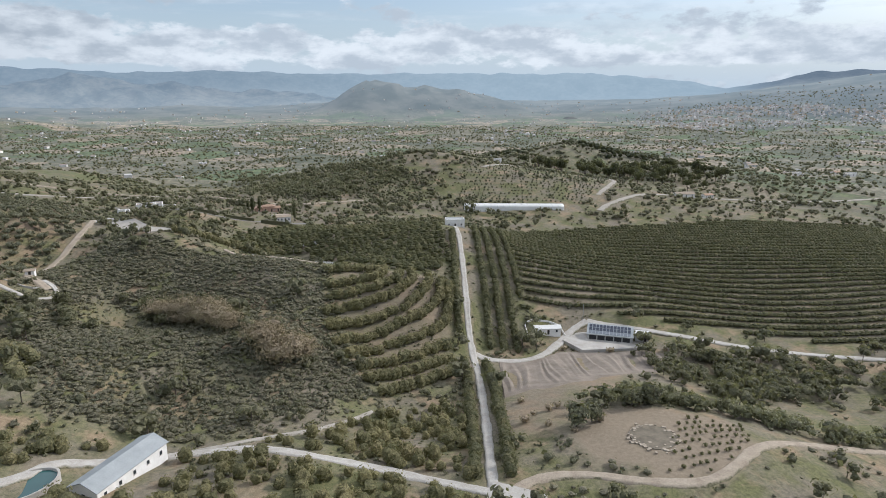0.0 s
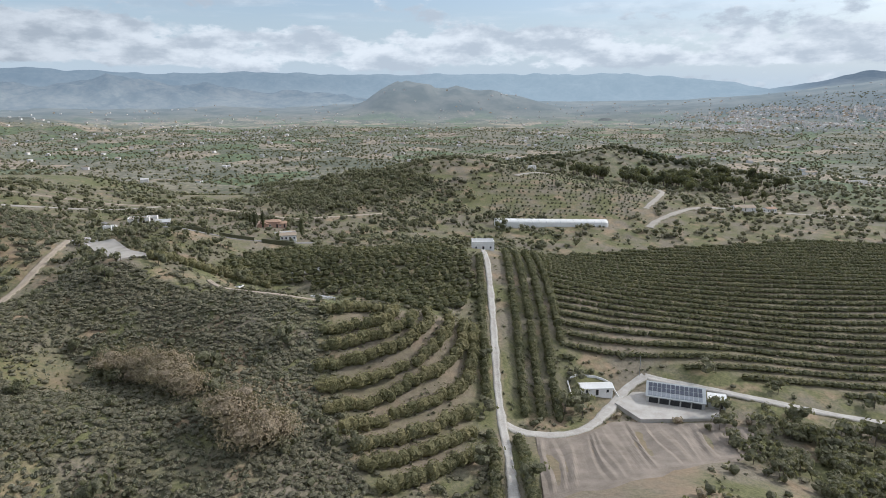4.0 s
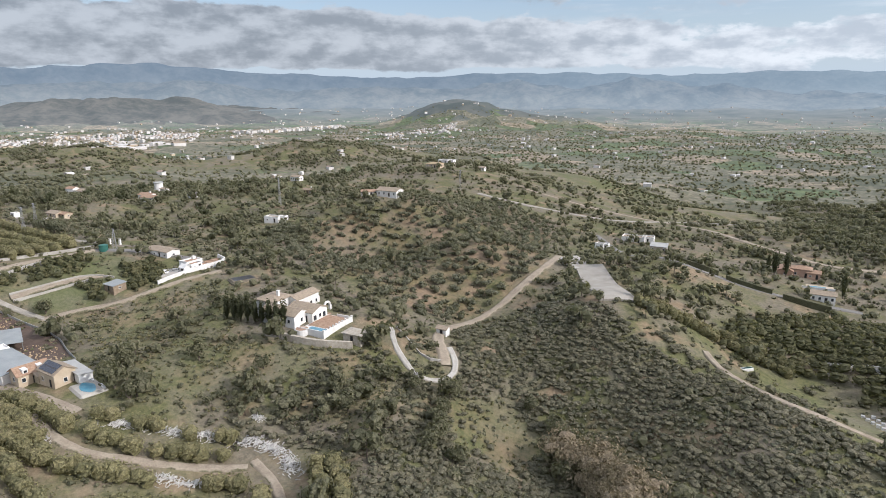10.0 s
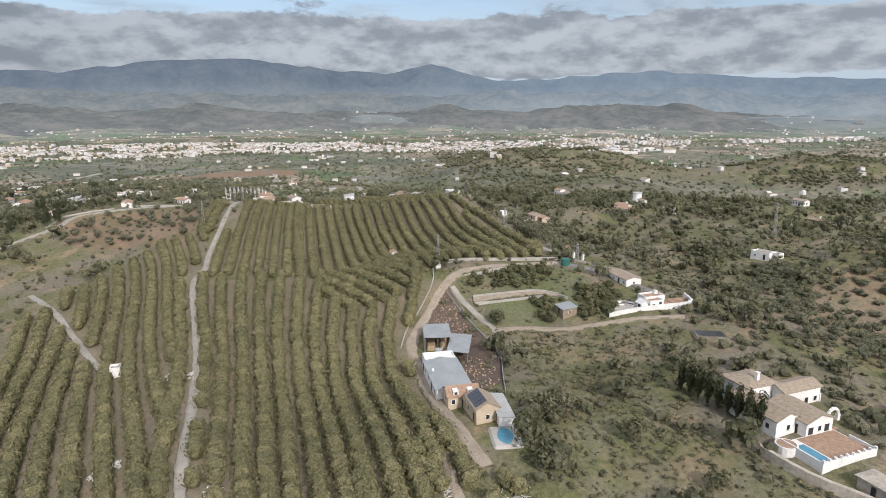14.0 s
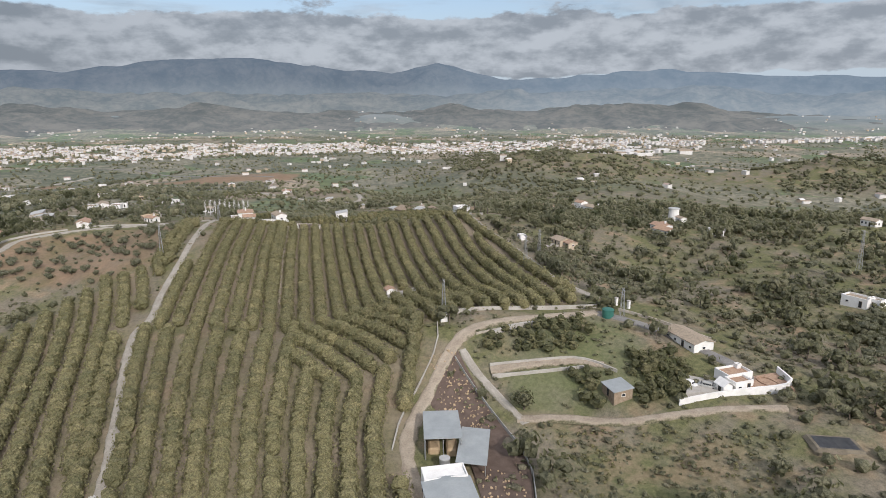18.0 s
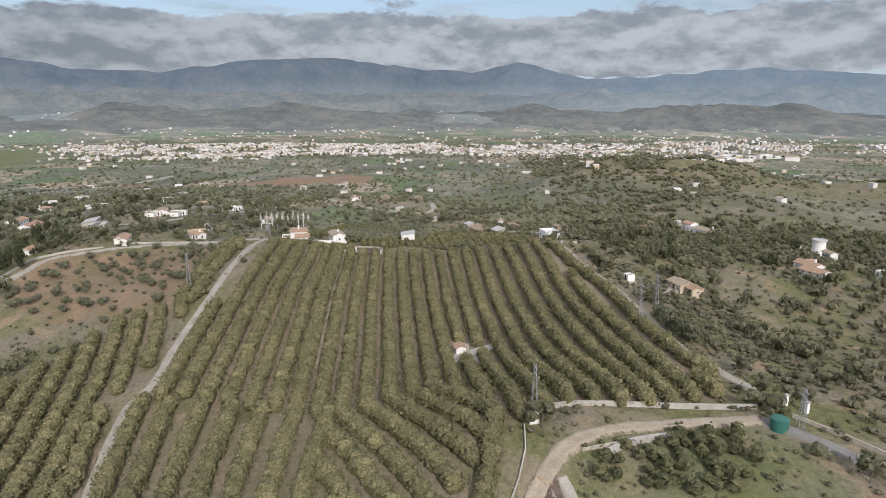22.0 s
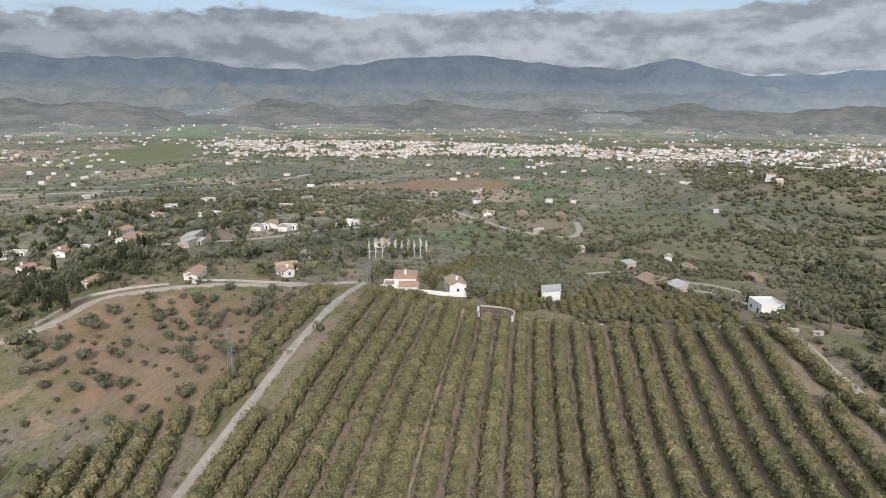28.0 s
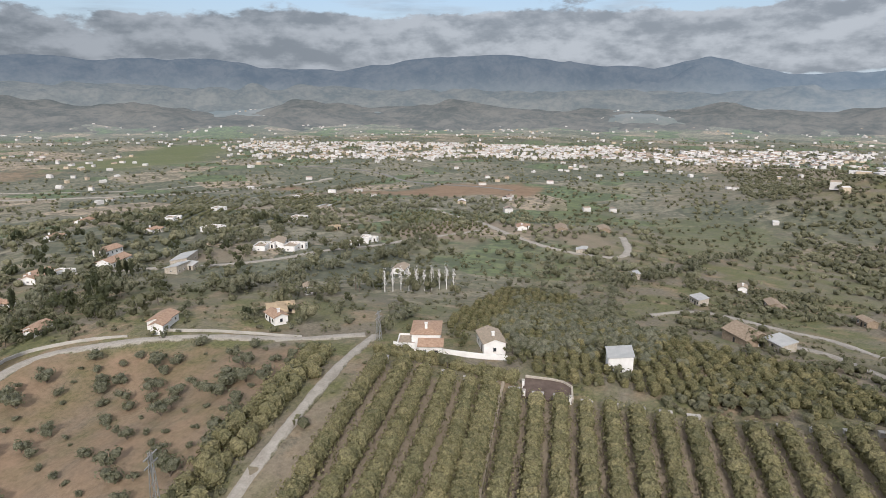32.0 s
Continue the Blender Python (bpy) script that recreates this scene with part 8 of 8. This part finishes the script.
def town(corners, count, seed, label, ragged=40.0, wide=(4.5, 10), tall=(2.6, 6.2), lumps=150.0, category="town", reds=0.4):
    """A town: houses that thin out and thicken by quarters."""
    p = np.array(cluster(corners, count * 3, seed, ragged))
    rng = np.random.RandomState(seed + 500)
    chance = 0.42 + 0.75 * waves(p[:, 0], p[:, 1], lumps, seed) + 0.3 * waves(p[:, 0], p[:, 1], lumps * 0.4, seed + 1)
    p = p[rng.uniform(0, 1, len(p)) < chance][:count]
    boxes("town", p[ground(p[:, 0], p[:, 1]) < 60], label, category, seed + 1, wide, tall, reds=reds)


town([(-1480, -860), (-1560, -540), (-2050, -700), (-1880, -1150)], 640, 301, "white town of low blocks on the plain")
town([(-1600, -560), (-1720, -60), (-2080, -120), (-1990, -680)], 980, 303, "white town of low blocks on the plain", wide=(4.5, 11))
town([(-1660, -60), (-1760, 430), (-2080, 440), (-1960, -80)], 540, 305, "white town and sheds along a river plain", wide=(5, 16))
town([(-1850, 480), (-1930, 860), (-2250, 980), (-2200, 560)], 560, 307, "white hill town with closely set houses", 30)
town([(-1990, 1080), (-2060, 1480), (-2130, 1500), (-2080, 1080)], 230, 309, "long white row of terraced houses", 12, (7, 14), (5, 9), reds=0.15)
town([(-1545, 1310), (-1590, 1700), (-1680, 1700), (-1640, 1310)], 130, 311, "white hamlet at the foot of a bare hill", 20)
town([(750, 2200), (1550, 2250), (2050, 2650), (1500, 3100), (950, 2900)], 1500, 313, "sprawling white city below a dark mountain", 60, (5, 12), (3, 9), 230.0, "city", 0.35)
boxes("works", cluster([(-1500, 360), (-1560, 700), (-1680, 700), (-1640, 360)], 34, 315, 15), "long white industrial sheds on the plain", "sheds", 316, (14, 36), (4, 7), reds=0.02)
rng = np.random.RandomState(320)
n = 7000
a, r = np.radians(rng.uniform(-42, 160, n)), 760 + 3100 * rng.uniform(0, 1, n) ** 1.0
q = np.stack([MIDDLE[0] - np.sin(a) * r, MIDDLE[1] + np.cos(a) * r], 1)
chance = (0.34 + 0.5 * waves(q[:, 0], q[:, 1], 420, 321) + 0.35 * waves(q[:, 0], q[:, 1], 130, 322)) * (0.15 + 0.85 * smooth(r, 900, 2000))
q = q[rng.uniform(0, 1, n) < chance]
boxes("farmhouses", q, "white farmhouses scattered over the plain", "houses", 322, (5, 11), (2.8, 5.0))
city_trees = np.vstack([cluster([(700, 2100), (1550, 2150), (2150, 2650), (1500, 3200), (900, 2950)], 1500, 330, 60), cluster([(-1450, -900), (-1650, 450), (-2100, 450), (-2050, -1100)], 1800, 331, 40)])
strew("town_trees", TINY, city_trees, [MAT["far_leaf"], MAT["bark"]], "dark trees between the houses of the towns", "trees", 332, (0.6, 1.3), wood=False)


# ---- small things ----
def prunings(heaps, seed):
    """Heaps of bleached prunings, all in one mesh."""
    rng = random.Random(seed)
    pieces = []
    for x, y, wide, deep, turn in heaps:
        c, s = math.cos(radians(turn)), math.sin(radians(turn))
        for k in range(int(26 + wide * deep * 5)):
            a, l = rng.uniform(0, math.pi), rng.uniform(0.7, 1.6)
            u, v = rng.gauss(0, wide * 0.28), rng.gauss(0, deep * 0.28)
            px, py = x + u * c - v * s, y + u * s + v * c
            pz = height(px, py) + 0.15 + 0.9 * math.exp(-(u / wide * 2.5) ** 2 - (v / deep * 2.5) ** 2) * rng.uniform(0.3, 1.0)
            d = (math.cos(a) * l / 2, math.sin(a) * l / 2, rng.uniform(-0.2, 0.35))
            pieces.append(rod((px - d[0], py - d[1], pz - d[2] * 0.6), (px + d[0], py + d[1], pz + d[2]), 0.11, 0.05, 3))
    v, f = join(pieces)
    tagged(new("prunings", mesh_of("prunings", v, f, [MAT["branch"]])), "heaps of bleached dead prunings on the terraces", "branches", kind="stuff")


prunings(((-176, 149, 7, 2.5, 50), (-169, 157, 8, 2.5, 50), (-164, 163, 8, 2.5, 50), (-157, 170, 8, 3, 50), (-151, 173, 8, 3.5, 20), (-144, 173, 7, 3.5, 160), (-156, 150, 7, 2.5, 55), (-151, 155, 7, 2.5, 55), (-180, 134, 4, 2, 20),
          (-188, 63, 2.5, 2, 0), (-191, 66, 2, 1.5, 40), (-234, 59, 2.5, 1.5, 20), (-182, 89, 2.5, 2, 0), (-235, 65, 2, 1.5, 0), (-162, 175, 4, 2, 30), (-79, 322, 9, 4, 20), (-68, 325, 8, 3, 0)), 700)

# beehives on the crest meadow
first = None
for k in range(16):
    x, y = -65 + 1.6 * (k % 8) + 2.0 * (k // 8), 298 - 2.5 * (k % 8) + 1.6 * (k // 8)
    if first is None:
        first = thing("beehive", x, y, 20, "white wooden beehive box on the meadow", "beehive", "beehives on the crest")
        part("body", box(-0.4, 0.4, -0.4, 0.4, 0.05, 0.75, bevel=0.02), MAT["white"], first)
        part("lid", box(-0.46, 0.46, -0.46, 0.46, 0.75, 0.86), MAT["dull_metal"], first)
    else:
        copy_thing(first, pose(x, y, height(x, y), 0, 0, 20 + 5 * (k % 3)))
top = thing("trough", -95, 297, 60, "long white water trough on the meadow", "trough")
part("body", box(-2.0, 2.0, -0.6, 0.6, -0.3, 0.7, bevel=0.05), MAT["white"], top)
part("water", box(-1.8, 1.8, -0.45, 0.45, 0.6, 0.72), MAT["water"], top)

# saplings below the clearing
SAPLING = [plant(280 + k, 1.5, 1.7, 0.1, 34, 0.22, core=0.8, rings=3, around=5, limbs=0, trunk=0.05) for k in range(3)]
young = rows_in([(66, 161), (84, 158), (84, 150), (70, 133), (54, 132), (60, 146)], 20.0, 2.9, 2.4, 281, miss=0.08, jitter=0.25)
single_trees("sapling", SAPLING, [tuple(p) for p in clear_of_tracks(young, 0.5)[:110]], (MAT["grove"], MAT["bark"]), "young fruit tree on bare earth", "tree", "saplings below the clearing", 282, (0.55, 0.85))

# bushes on the clay slope
single_trees("bush", BUSH[:4], [(25, 181), (32, 170), (24, 163), (27, 168), (44, 158), (35, 172), (58, 188), (62, 176), (51, 244), (58, 243), (70, 241), (92, 240), (45, 180), (38, 165), (30, 158), (36, 152)],
             (MAT["bare"], MAT["bark"]), "reddish-brown round bush on the clay slope", "bush", "bushes on the clay slope", 283, (0.7, 1.3))

# tall conifers, palms and bare poplars in the gardens
single_trees("cypress", SPIRE, [(-400, -66), (-403, -70), (-398, -72), (-406, -76), (-455, -140), (-458, -144), (-470, -118), (-477, -122), (-480, -128), (-500, -137), (-503, -133), (-506, -140), (-120, 402), (-124, 400), (-128, 404), (-96, 396)],
             (MAT["pine"], MAT["bark"]), "tall dark cypress among garden houses", "tree", "garden cypresses", 284, (0.8, 1.2))


def poplar(seed):
    rng = np.random.RandomState(seed)
    wood = [rod((0, 0, -0.4), (0.1, 0, 10.0), 0.22, 0.05, 5)]
    for k in range(16):
        z, a = 2.5 + k * 0.45, rng.uniform(0, 6.283)
        wood.append(rod((0, 0, z), (math.cos(a) * 0.9, math.sin(a) * 0.9, z + 2.0), 0.07, 0.03, 3))
    lobes = [np.array([0, 0, 1.0])]
    return leaves(rng, 50, np.array([0, 0, 6.8]), np.array([1.0, 1.0, 3.8]), 0.28, lobes), join(wood)


single_trees("poplar", [poplar(k) for k in (290, 291)], [(-520 - k * 2.9, -18 + k * 2.1) for k in range(10)], (MAT["branch"], MAT["branch"]),
             "slender bare poplar with pale branches", "tree", "row of bare poplars", 285, (0.8, 1.05))


def palm(seed):
    rng = np.random.RandomState(seed)
    v, f = [], []
    for k in range(34):
        a, up = rng.uniform(0, 6.283), rng.uniform(-0.5, 1.2)
        side = np.array([-math.sin(a), math.cos(a), 0.0])
        out = np.array([math.cos(a), math.sin(a), 0.0])
        for j in range(4):
            p = out * (j * 0.85) + np.array([0, 0, 6.0 + up * j * 0.6 - 0.22 * j * j])
            w = 0.38 * (1 - abs(j - 1.5) / 2.4)
            v += [p - side * w, p + side * w]
            if j:
                n = len(v)
                f += [(n - 4, n - 3, n - 1), (n - 4, n - 1, n - 2)]
    return (np.array(v), np.array(f)), rod((0, 0, -0.4), (0.2, 0, 6.1), 0.3, 0.22, 7)


single_trees("palm_tree", [palm(k) for k in (295, 296)], [(-514, -26), (-508, -33), (-518, -30), (-498, -36), (-462, 150), (-455, 153), (-470, 152), (-447, 156)], (MAT["olive"], MAT["bark"]),
             "palm tree with drooping grey-green fronds", "palm", "garden palms", 286, (0.8, 1.1))


# a ruined round threshing floor in the clearing
top = thing("threshing_floor", 55.5, 147, 0, "ruined round threshing floor ringed with rubble stones", "stone ring", z=height(55.5, 147) + 0.1)
bm = bmesh.new()
bmesh.ops.create_cone(bm, cap_ends=True, segments=28, radius1=6.2, radius2=6.0, depth=1.4, matrix=Matrix.Translation((0, 0, -0.5)))
part("floor", bm, MAT["bank"], top)
rng = random.Random(801)
bm = bmesh.new()
for k in range(110):
    a, r, s = rng.uniform(0, 6.283), 5.9 + rng.gauss(0, 0.7), rng.uniform(0.15, 0.45)
    box(math.cos(a) * r - s, math.cos(a) * r + s, math.sin(a) * r - s, math.sin(a) * r + s, -0.3, rng.uniform(0.05, 0.38), bm)
part("stones", bm, MAT["dirt"], top)
# broad tree at the clearing's edge
single_trees("garden_tree", BIG, [(42, 158), (37, 155), (56, 168), (63, 170)], (MAT["olive"], MAT["bark"]), "broad grey-green tree at the edge of a clearing", "tree", "trees by the clearing", 802, (0.7, 0.95))
